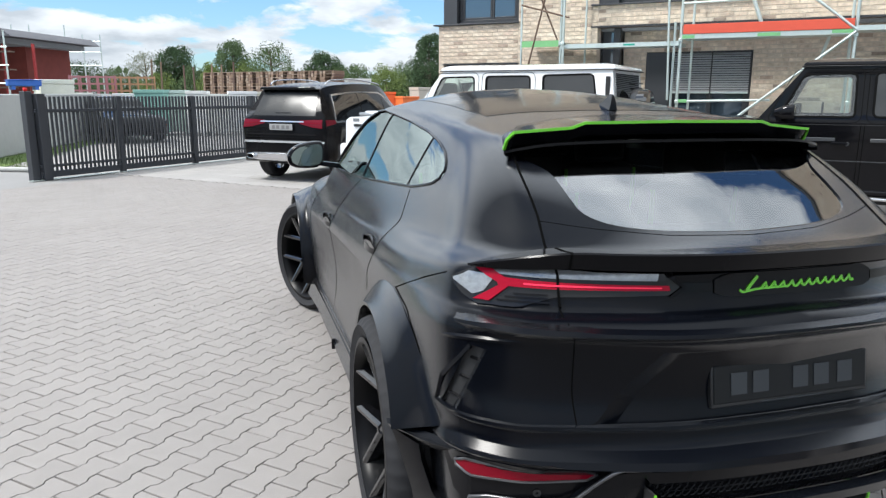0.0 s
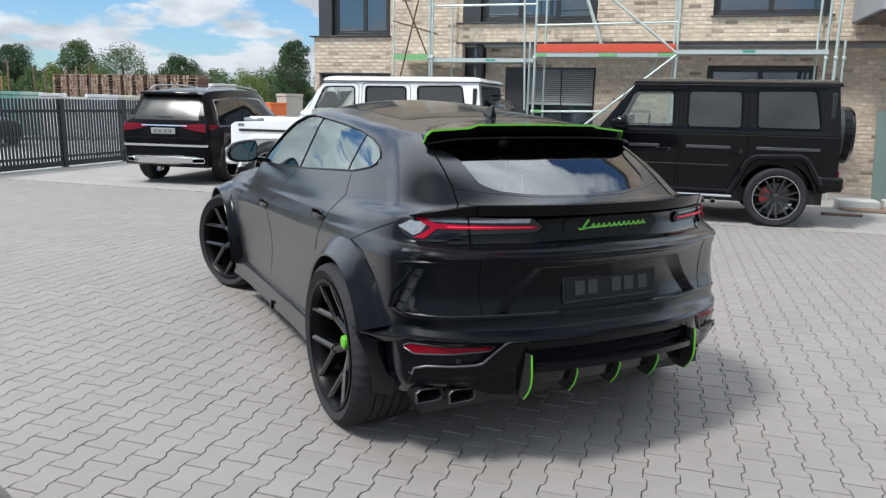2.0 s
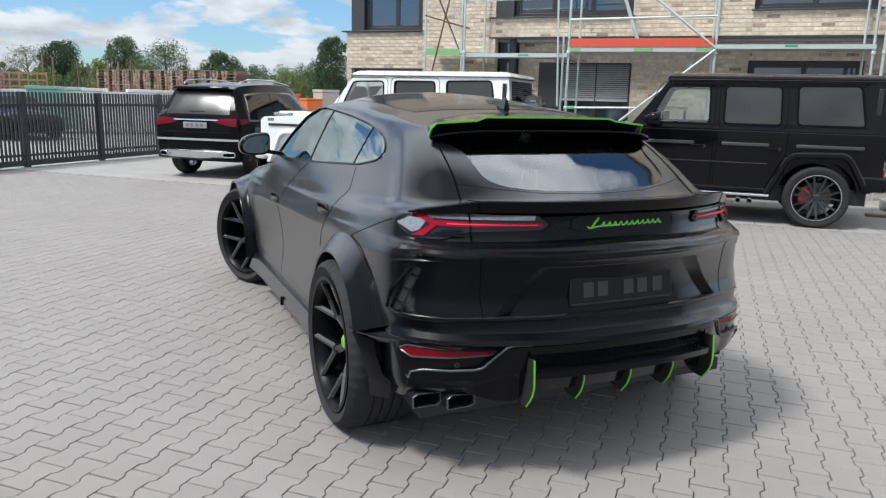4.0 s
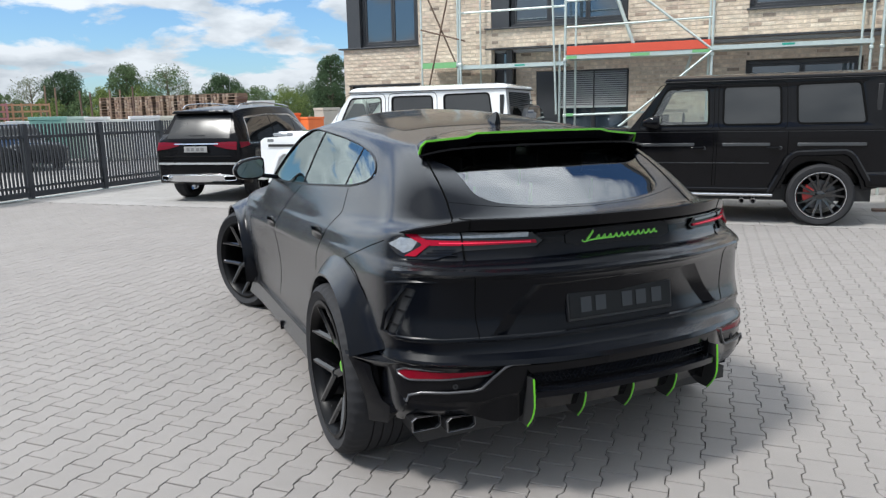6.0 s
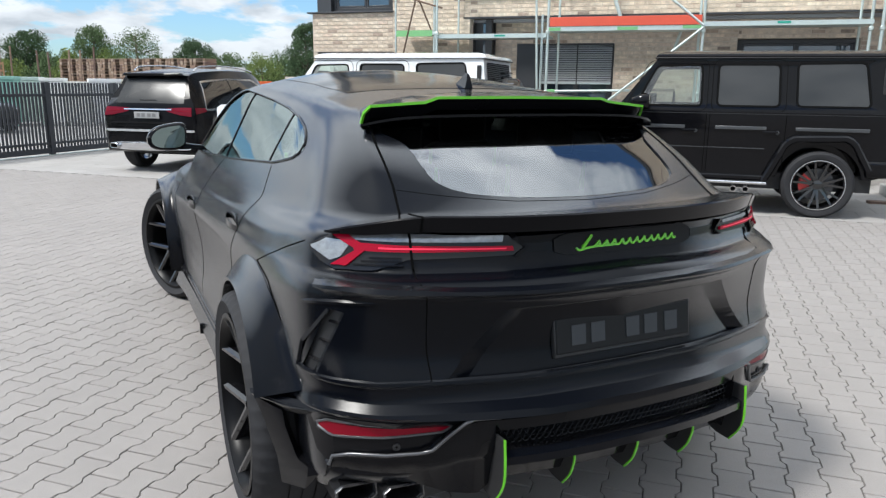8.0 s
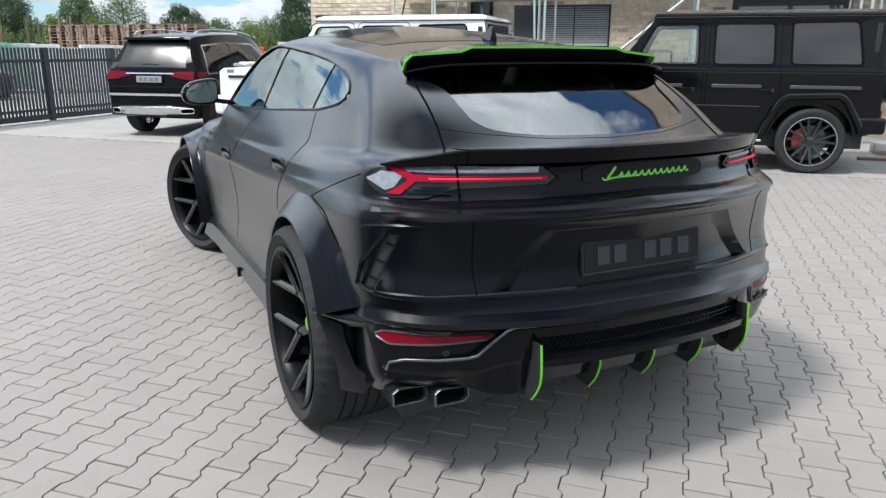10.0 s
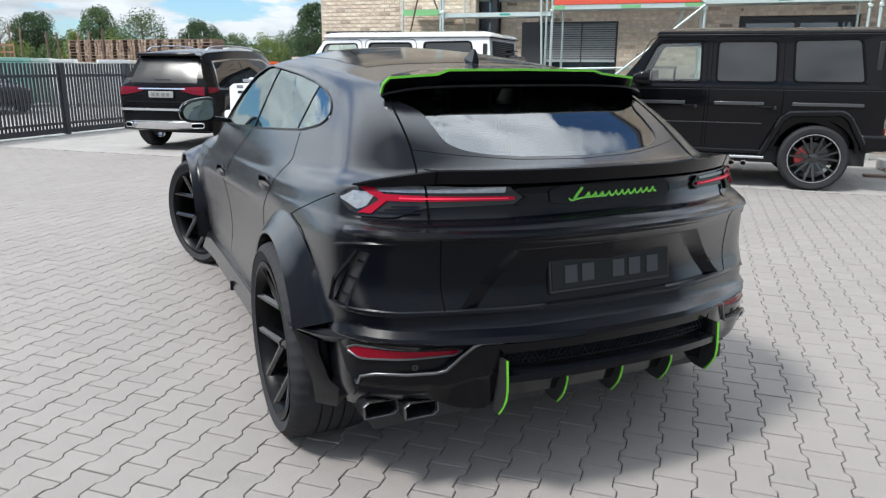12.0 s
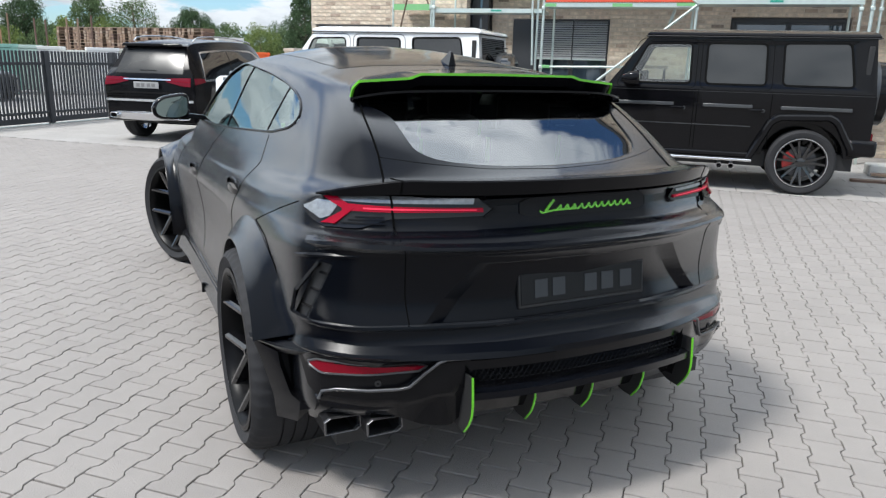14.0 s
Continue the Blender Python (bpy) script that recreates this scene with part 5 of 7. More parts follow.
def boxy(m, paint, label):
    """Upright box-shaped off-roader with outside spare wheel; origin under the rear axle, nose to +y."""
    car = thing("off_roader", m, label, "car", "parked off-roaders")
    W = 0.86
    # lower body with bonnet
    side = [(-0.72, 0.52), (-0.72, 1.20), (-0.70, 1.235), (2.35, 1.235), (2.50, 1.225), (3.58, 1.17), (3.66, 1.12), (3.68, 0.55), (3.45, 0.47), (-0.55, 0.47)]
    body = part("body", prismm(side, "x", -W, W), paint, car, bevel=0.03)
    wells = []
    for y in (0.0, 2.89):
        for sx in (-1, 1):
            wells.append(part("carver", tubem((sx * 0.55, y, 0.40), (sx * 1.1, y, 0.40), 0.47, 40), VOID))
    md = body.modifiers[0]
    body.modifiers.remove(md)
    cut(body, *wells)
    md = body.modifiers.new("bevel", "BEVEL")
    md.width, md.segments, md.limit_method, md.angle_limit = 0.03, 3, "ANGLE", radians(50)
    # cabin with openings cut for the glass
    bm = bmesh.new()
    lo = [(-W + 0.005, -0.71), (W - 0.005, -0.71), (W - 0.005, 2.42), (-W + 0.005, 2.42)]
    hi = [(-W + 0.075, -0.64), (W - 0.075, -0.64), (W - 0.075, 1.92), (-W + 0.075, 1.92)]
    loft(bm, [[(x, y, 1.225) for x, y in lo], [(x, y, 1.875) for x, y in hi]], True, True)
    cab = part("cabin", bm, paint, car, "cabin pillars")
    inner = bmesh.new()
    loft(inner, [[(x * 0.94, y * 0.95 + 0.03, 1.20) for x, y in lo], [(x * 0.93, y * 0.94 + 0.03, 1.84) for x, y in hi]], True, True)
    cs = [part("carver", inner, VOID)]
    wins = [[(2.16, 1.295), (1.93, 1.775), (1.40, 1.785), (1.38, 1.295)], [(1.20, 1.30), (1.21, 1.79), (0.53, 1.79), (0.50, 1.30)], [(0.31, 1.305), (0.34, 1.80), (-0.38, 1.81), (-0.47, 1.305)]]
    for w in wins:
        cs.append(part("carver", prismm(rquad(w, 0.06), "x", -1.2, 1.2), VOID))
    cs.append(part("carver", prismm(rrect(-0.66, 0.66, 1.30, 1.80, 0.05), "y", 1.5, 2.7), VOID))
    cs.append(part("carver", prismm(rrect(-0.62, 0.62, 1.32, 1.78, 0.05), "y", -1.0, -0.4), VOID))
    cut(cab, *cs)
    md = cab.modifiers.new("bevel", "BEVEL")
    md.width, md.segments, md.limit_method, md.angle_limit = 0.012, 2, "ANGLE", radians(50)

    def slope(z):
        return W - 0.005 - (z - 1.225) / 0.65 * 0.07
    for sx in (-1, 1):
        for k, w in enumerate(wins):
            bm = bmesh.new()
            bm.faces.new([bm.verts.new((sx * (slope(z) - 0.012), y, z)) for y, z in rquad(w, 0.06)])
            ob = part("side_glass", bm, GLASS_THIN if k == 0 else PRIVACY, car, "clear side glass" if k == 0 else "black privacy glass", smooth=False)
            ob.visible_shadow = False
            bm = bmesh.new()
            ring = rquad(w, 0.06)
            sweep(bm, [(sx * (slope(z) + 0.001), y, z) for y, z in ring + ring[:1]], [(-0.011, -0.003), (0.011, -0.003), (0.011, 0.005), (-0.011, 0.005)], up=(sx, 0, 0.12))
            part("window_seal", bm, SEAL, car)
        # door frame gaps round the windows
        for fr in ([(2.30, 1.235), (2.02, 1.838), (1.325, 1.842), (1.315, 1.235)], [(1.265, 1.235), (1.272, 1.842), (0.455, 1.845), (0.425, 1.235)]):
            bm = bmesh.new()
            ring = rquad(fr, 0.09)
            sweep(bm, [(sx * (slope(z) + 0.0005), y, z) for y, z in ring + ring[:1]], [(-0.004, -0.003), (0.004, -0.003), (0.004, 0.002), (-0.004, 0.002)], up=(sx, 0, 0.12))
            part("door_gap", bm, SEAL, car)
    for nm, y0, y1 in (("windscreen", 2.36, 1.94), ("rear_glass", -0.70, -0.655)):
        bm = bmesh.new()
        bm.faces.new([bm.verts.new((x, y, z)) for x, y, z in ((-0.68, y0, 1.28), (0.68, y0, 1.28), (0.66, y1, 1.82), (-0.66, y1, 1.82))])
        ob = part(nm, bm, GLASS_CLEAR if nm == "windscreen" else PRIVACY, car, smooth=False)
        ob.visible_shadow = False
    # roof with drip rail
    bm = bmesh.new()
    loft(bm, [[(-x, y0, z), (x, y0, z), (x, y1, z), (-x, y1, z)] for x, y0, y1, z in ((0.795, -0.67, 1.95, 1.862), (0.802, -0.68, 1.96, 1.885), (0.790, -0.66, 1.93, 1.915), (0.74, -0.61, 1.86, 1.940), (0.62, -0.50, 1.74, 1.956), (0.40, -0.30, 1.55, 1.964))], True, True)
    part("roof", bm, paint, car, bevel=0.02)
    part("drip_rail", boxm(-0.812, 0.812, -0.69, 1.97, 1.862, 1.872), DARK, car, bevel=0.004)
    # mouldings, steps, handles, gaps
    for sx in (-1, 1):
        for y0, y1 in ((-0.48, 0.30), (0.62, 1.20), (1.55, 2.30), (2.45, 3.5)):
            part("rub_strip", boxm(*sorted((sx * (W - 0.004), sx * (W + 0.022))), y0, y1, 1.02, 1.062), DARK if paint is not BLACK else STRIP, car, bevel=0.006)
        part("body_crease", boxm(*sorted((sx * (W - 0.004), sx * (W + 0.006))), 0.62, 2.35, 0.795, 0.805), STRIP, car)
        part("belt_seam", boxm(*sorted((sx * (W - 0.004), sx * (W + 0.003))), -0.70, 2.35, 1.205, 1.212), DARK, car)
        for y in (0.41, 1.27, 1.31, 2.36):
            part("door_gap", boxm(*sorted((sx * (W - 0.01), sx * (W + 0.0015))), y - 0.004, y + 0.004, 0.50, 1.23), VOID, car)
        for y in (1.46, 0.53):
            bm = bmesh.new()
            box(bm, *sorted((sx * (W + 0.004), sx * (W + 0.040))), y - 0.04, y + 0.13, 0.985, 1.012)
            hd = part("door_handle", bm, paint, car, bevel=0.006)
            bm = bmesh.new()
            lathe(bm, [(0.004, 0), (0.022, 0), (0.020, 0.03 * sx), (0.004, 0.03 * sx)], 16, pose(sx * W, y - 0.035, 0.995))
            part("push_button", bm, STRIP, hd)
        bm = bmesh.new()
        box(bm, *sorted((sx * 0.80, sx * 0.955)), 0.56, 2.30, 0.372, 0.405)
        st = part("side_step", bm, CHROME, car, "bright metal side step", bevel=0.01)
        part("step_tread", boxm(*sorted((sx * 0.82, sx * 0.94)), 0.60, 2.26, 0.404, 0.410), DARK, st)
        part("step_valance", boxm(*sorted((sx * 0.78, sx * 0.90)), 0.55, 2.32, 0.41, 0.48), paint, car, bevel=0.02)
        for y in (0.93, 0.79):
            bm = bmesh.new()
            lathe(bm, [(0.030, -0.06 * sx), (0.038, -0.06 * sx), (0.040, 0.06 * sx), (0.030, 0.06 * sx)], 20, pose(sx * 0.86, y, 0.325, 0, 20 * sx, 0))
            part("side_pipe", bm, CHROME, car)
        # arch flares
        for yc in (0.0, 2.89):
            bm = bmesh.new()
            pts = [(yc + 0.60, 0.42), (yc + 0.40, 0.86), (yc + 0.32, 0.93), (yc - 0.26, 0.95), (yc - 0.34, 0.90), (yc - 0.52, 0.58)]
            sect = [(-0.05, -0.035), (-0.02, 0.0), (0.10, 0.0), (0.10, -0.035)]
            rows = []
            for y, z in line2(pts, 24):
                ang = math.atan2(z - 0.40, y - yc)
                c, s = math.cos(ang), math.sin(ang)
                rows.append([(sx * (W + b), y + c * o, z + s * o) for b, o in ((-0.02, 0.05), (0.055, 0.035), (0.075, 0.015), (0.075, -0.03), (0.05, -0.045), (-0.03, -0.045))])
            loft(bm, rows, True, True)
            part("arch_flare", bm, paint, car, angle=30)
        # mirror
        bm = bmesh.new()
        loft(bm, [[(sx * x, y, z) for x, z in rrect(0.92 - k * 0.02, 1.15 - k * 0.02, 1.265 + k * 0.03, 1.435 - k * 0.045, 0.055 - 0.012 * k)] for y, k in ((1.99, 0.25), (2.01, 0), (2.11, 0.3), (2.20, 1.3))], True, True)
        mi = part("door_mirror", bm, paint, car, angle=50)
        part("mirror_arm", boxm(*sorted((sx * 0.82, sx * 0.95)), 2.06, 2.14, 1.275, 1.31), DARK, mi)
        # lamps
        part("tail_lamp", boxm(*sorted((sx * 0.70, sx * 0.84)), -0.745, -0.70, 0.66, 0.78), RED_DIM, car, bevel=0.01)
        part("side_lamp", boxm(*sorted((sx * (W - 0.002), sx * (W + 0.004))), 3.40, 3.52, 1.10, 1.15), LENS_CLEAR, car)
        bm = bmesh.new()
        lathe(bm, [(0.002, -0.02), (0.11, -0.02), (0.115, 0.02), (0.09, 0.03), (0.002, 0.035)], 28, pose(sx * 0.58, 3.68, 0.95, 0, 0, 90))
        part("headlamp", bm, LENS_CLEAR, car)
        part("bonnet_lamp", boxm(*sorted((sx * 0.58, sx * 0.76)), 3.18, 3.48, 1.19, 1.245), LENS_CLEAR, car, bevel=0.02)
        # dark vertical slat behind the rear quarter
        part("quarter_trim", boxm(*sorted((sx * 0.795, sx * 0.83)), -0.62, -0.56, 1.35, 1.78), DARK, car, bevel=0.01)
    part("bonnet", prismm([(-0.62, 1.18), (0.62, 1.18), (0.56, 1.265), (-0.56, 1.265)], "y", 2.45, 3.50), paint, car, bevel=0.03)
    part("front_bumper", boxm(-0.88, 0.88, 3.60, 3.80, 0.45, 0.75), paint, car, bevel=0.05)
    part("grille", boxm(-0.40, 0.40, 3.66, 3.70, 0.82, 1.10), DARK, car, bevel=0.02)
    part("rear_bumper", boxm(-0.90, 0.90, -0.80, -0.48, 0.50, 0.70), DARK if paint is not BLACK else BLACK, car, bevel=0.04)
    # spare wheel in its cover on the tail door
    bm = bmesh.new()
    lathe(bm, [(0.002, 0.0), (0.37, 0.0), (0.395, 0.03), (0.395, 0.20), (0.36, 0.245), (0.28, 0.255), (0.002, 0.255)], 48, pose(0.02, -0.74, 1.22, 0, 0, -90))
    sp = part("spare_wheel_cover", bm, paint if paint is BLACK else PRIVACY, car, "spare wheel cover", angle=30)
    bm = bmesh.new()
    lathe(bm, [(0.385, 0.02), (0.402, 0.02), (0.402, 0.10), (0.385, 0.10)], 48, pose(0.02, -0.74, 1.22, 0, 0, -90))
    part("cover_band", bm, STRIP, sp)
    for k in range(6):
        part("tailgate_slat", boxm(0.30, 0.62, -0.725, -0.712, 1.34 + k * 0.07, 1.36 + k * 0.07), DARK, car)
    part("chassis", boxm(-0.70, 0.70, -0.6, 3.5, 0.30, 0.50), DARK, car)
    for x in (-0.38, 0.38):
        part("seat_back", boxm(x - 0.24, x + 0.24, 1.02, 1.14, 0.9, 1.52), SEAT, car, bevel=0.04)
        part("headrest", boxm(x - 0.12, x + 0.12, 1.04, 1.12, 1.54, 1.70), SEAT, car, bevel=0.03)
    bm = bmesh.new()
    sweep(bm, [(-0.38 + 0.18 * math.cos(a), 1.72, 1.28 + 0.17 * math.sin(a)) for a in np.linspace(0, 2 * math.pi, 25)], [(0.014 * math.cos(i), 0.014 * math.sin(i)) for i in np.linspace(0, 2 * math.pi, 7)[:-1]], up=(0, 1, 0))
    part("steering_wheel", bm, SEAT, car)
    part("dashboard", boxm(-0.76, 0.76, 1.90, 2.2, 1.05, 1.29), SEAT, car, bevel=0.04)
    for y in (0.0, 2.89):
        for sx in (-1, 1):
            plain_wheel(car, pose(sx * 0.80, y, 0.395), sx, 0.395, 0.292, 0.27, 7, True, RIM_GREY, RED_CAL)
    return car


STRIP = mat("grey_satin_strip", (0.075, 0.078, 0.082), 0.3, 0.5)
boxy(pose(6.935, 4.033, 0, 0, 0, 46), BLACK, "shiny black box-shaped off-roader with red brake calipers")
boxy(pose(3.58, 7.60, 0, 0, 0, 46), WHITE, "white box-shaped off-roader with black privacy glass")


PLATE_GREY = mat("plate_bar_grey", (0.15, 0.15, 0.15), 0.5)


def family_suv(m, label):
    """Large black SUV seen from behind, chrome bumper guard and roof rails."""
    car = thing("family_suv", m, label, "car")
    def ring(y, w, wb, zb, zs, zr, wr):
        return [(-w, y, zb), (-w - 0.01, y, (zb + zs) / 2), (-wb, y, zs), (-(wb + wr) / 2 - 0.03, y, (zs + zr) / 2), (-wr, y, zr - 0.03), (-wr * 0.6, y, zr), (0, y, zr + 0.012), (wr * 0.6, y, zr), (wr, y, zr - 0.03), ((wb + wr) / 2 + 0.03, y, (zs + zr) / 2), (wb, y, zs), (w + 0.01, y, (zb + zs) / 2), (w, y, zb)]
    rows = [ring(-0.86, 0.86, 0.90, 0.42, 0.95, 1.05, 0.86), ring(-0.80, 0.93, 0.94, 0.36, 1.00, 1.22, 0.86), ring(-0.62, 0.955, 0.95, 0.34, 1.04, 1.52, 0.72), ring(-0.45, 0.965, 0.95, 0.34, 1.05, 1.72, 0.66), ring(0.2, 0.97, 0.945, 0.34, 1.06, 1.79, 0.665), ring(1.2, 0.965, 0.94, 0.34, 1.06, 1.81, 0.67), ring(1.9, 0.965, 0.94, 0.34, 1.05, 1.74, 0.66), ring(2.45, 0.96, 0.93, 0.34, 1.04, 1.30, 0.72), ring(2.75, 0.955, 0.90, 0.34, 1.02, 1.12, 0.78), ring(3.7, 0.93, 0.86, 0.36, 0.95, 1.02, 0.72), ring(4.0, 0.80, 0.75, 0.42, 0.80, 0.86, 0.60)]
    fine = catmull(np.array(rows), 5)
    bm = bmesh.new()
    loft(bm, [[tuple(p) for p in r] for r in fine], True, True)
    body = part("body", bm, BLACK_DULL, car, "black bodywork", angle=50)
    wells = [part("carver", tubem((sx * 0.6, y, 0.40), (sx * 1.2, y, 0.40), 0.44, 36), VOID) for y in (0.0, 3.13) for sx in (-1, 1)]
    cut(body, *wells)
    tree = BVHTree.FromPolygons([v.co.copy() for v in body.data.vertices], [tuple(p.vertices) for p in body.data.polygons])

    def hug(lo, hi, axis, out, n=12, k=5, sx=1):
        b = bmesh.new()
        A, B = line2(lo, n), line2(hi, n)
        tops, lows = [], []
        for j in range(k + 1):
            r1, r2 = [], []
            for p, q in zip(A, B):
                u, v = p + (q - p) * j / k
                if axis == "y":
                    h = tree.ray_cast(Vector((u, -3, v)), Vector((0, 1, 0)))
                    h0 = h[0] or Vector((u, -0.8, v))
                    nn = Vector((0, -1, 0.0))
                else:
                    h = tree.ray_cast(Vector((sx * 3, u, v)), Vector((-sx, 0, 0)))
                    h0 = h[0] or Vector((sx * 0.9, u, v))
                    nn = Vector((sx, 0, 0.1))
                r1.append(h0 + nn * out)
                r2.append(h0 + nn * (out - 0.03))
            tops.append(r1)
            lows.append(r2)
        loft(b, tops)
        for a, c in ((tops[0], lows[0]), (tops[-1], lows[-1]), ([r[0] for r in tops], [r[0] for r in lows]), ([r[-1] for r in tops], [r[-1] for r in lows])):
            loft(b, [a, c])
        return b
    part("rear_glass", hug([(-0.70, 1.20), (0.72, 1.20)], [(-0.60, 1.62), (0.63, 1.62)], "y", 0.004, 16, 8), SOFT_GLASS, car, "dark rear window")
    part("roof_spoiler", prismm([(-0.66, 1.66), (0.66, 1.66), (0.60, 1.715), (-0.60, 1.715)], "y", -0.66, -0.40), BLACK, car, bevel=0.02)
    part("rear_wiper", boxm(-0.18, 0.16, -0.80, -0.78, 1.245, 1.26), DARK, car)
    for sx in (-1, 1):
        tl = part("tail_lamp", hug([(sx * 0.90, 0.985), (sx * 0.70, 1.00), (sx * 0.40, 1.065)], [(sx * 0.885, 1.135), (sx * 0.70, 1.135), (sx * 0.40, 1.12)], "y", 0.012), RED_WINE, car, "wine red tail lamp")
        part("tail_lamp", hug([(-0.78, 1.02), (-0.45, 1.06)], [(-0.78, 1.13), (-0.45, 1.12)], "x", 0.010, sx=sx), RED_WINE, car)
        part("lamp_line", hug([(sx * 0.88, 1.06), (sx * 0.50, 1.075)], [(sx * 0.88, 1.075), (sx * 0.50, 1.088)], "y", 0.018, 8, 1), RED_DIM, tl)
        for y0, y1 in ((-0.42, 0.62), (0.66, 1.62), (1.66, 2.25)):
            top0, top1 = (1.56, 1.60) if y0 < 0 else (1.61, 1.60 if y1 < 2 else 1.34)
            part("side_glass", hug([(y0, 1.10), (y1, 1.10)], [(y0 + (0.16 if y0 < 0 else 0), top0), (y1, top1)], "x", 0.004, sx=sx), PRIVACY, car, "dark side window")
        bm = bmesh.new()
        pts = [(-0.44, 1.09), (-0.30, 1.57), (0.6, 1.625), (1.62, 1.615), (2.28, 1.33), (2.36, 1.09), (-0.44, 1.09)]
        ring3 = []
        for y, z in line2(pts, 50):
            h = tree.ray_cast(Vector((sx * 3, y, z)), Vector((-sx, 0, 0)))[0]
            ring3.append((h or Vector((sx * 0.9, y, z))) + Vector((sx * 0.008, 0, 0)))
        sweep(bm, ring3, [(-0.017, -0.004), (0.017, -0.004), (0.017, 0.006), (-0.017, 0.006)], up=(sx, 0, 0.2))
        part("window_chrome", bm, CHROME, car, "chrome window surround")
        bm = bmesh.new()
        sweep(bm, smooth_line([(sx * 0.63, -0.30, 1.75), (sx * 0.64, -0.1, 1.83), (sx * 0.65, 0.8, 1.86), (sx * 0.64, 1.7, 1.80), (sx * 0.63, 1.85, 1.74)], 4), [(0.018 * math.cos(i), 0.014 * math.sin(i)) for i in np.linspace(0, 2 * math.pi, 9)[:-1]])
        part("roof_rail", bm, CHROME, car, "bright roof rail")
        bm = bmesh.new()
        loft(bm, [[(sx * x, y, z) for x, z in rrect(1.0, 1.20, 1.08, 1.24, 0.05)] for y in (2.18, 2.28)], True, True)
        part("door_mirror", bm, BLACK, car, bevel=0.02)
        turn = pose(sx * 0.735, -0.893, 0, 0, 0, 22 * sx)
        bm = bmesh.new()
        loft(bm, [[turn @ Vector((x, y, z)) for x, z in rrect(-0.125 + g, 0.125 - g, 0.415 + g, 0.512 - g, 0.046 - g)] for y, g in ((0.06, 0.0), (-0.012, 0.0), (-0.018, 0.006), (-0.016, 0.016), (0.03, 0.018))])
        ol = part("outlet_rim", bm, CHROME, car, "chrome outlet surround")
        bm = bmesh.new()
        loft(bm, [[turn @ Vector((x, y, z)) for x, z in rrect(-0.108, 0.108, 0.432, 0.495, 0.030)] for y in (-0.004, 0.03)], True, True)
        part("outlet", bm, VOID, ol, "dark oval outlet")
    part("tailgate_chrome", hug([(-0.50, 1.088), (0.50, 1.088)], [(-0.49, 1.110), (0.49, 1.110)], "y", 0.02, 8, 1), CHROME, car, "chrome strip over the plate")
    part("tailgate_crease", hug([(-0.80, 0.855), (0.80, 0.855)], [(-0.74, 0.885), (0.74, 0.885)], "y", 0.014, 14, 2), BLACK, car)
    part("tailgate_gap", hug([(-0.86, 0.790), (0.86, 0.790)], [(-0.86, 0.800), (0.86, 0.800)], "y", 0.004, 14, 1), VOID, car)
    part("bumper_chrome", hug([(-0.92, 0.715), (0.92, 0.715)], [(-0.92, 0.755), (0.92, 0.755)], "y", 0.022, 14, 1), CHROME, car, "chrome strip")
    bm = bmesh.new()
    rows = []
    for x in np.linspace(-0.90, 0.90, 25):
        b = 0.10 * (abs(x) / 0.9) ** 3
        lift = 0.006 * math.cos(x * 3.2)
        rows.append([(x, -0.90 + b, 0.535 + lift), (x, -0.935 + b, 0.510 + lift), (x, -0.925 + b, 0.42), (x, -0.89 + b, 0.385 + 0.02 * abs(x)), (x, -0.80 + b, 0.38), (x, -0.80 + b, 0.50)])
    loft(bm, rows, True, True)
    part("bumper_guard", bm, CHROME, car, "chrome rear bumper guard", angle=30)
    pl = part("number_plate", boxm(-0.26, 0.26, -0.905, -0.893, 0.945, 1.055), mat("plate_white", (0.28, 0.28, 0.28), 0.5), car, bevel=0.003)
    for x in (-0.2, -0.1, 0.02, 0.12):
        part("plate_bar", boxm(x, x + 0.07, -0.909, -0.904, 0.970, 1.030), PLATE_GREY, pl)
    part("underbody", boxm(-0.62, 0.62, -0.35, 3.6, 0.28, 0.38), DARK, car, bevel=0.03)
    for y in (0.0, 3.13):
        for sx in (-1, 1):
            plain_wheel(car, pose(sx * 0.83, y, 0.40), sx, 0.40, 0.28, 0.28, 10, False)
    return car


family_suv(pose(-0.08, 11.40, 0, 0, 0, -38) @ Matrix.Diagonal((0.90, 0.965, 0.965, 1)), "black family SUV with chrome rear bumper guard")


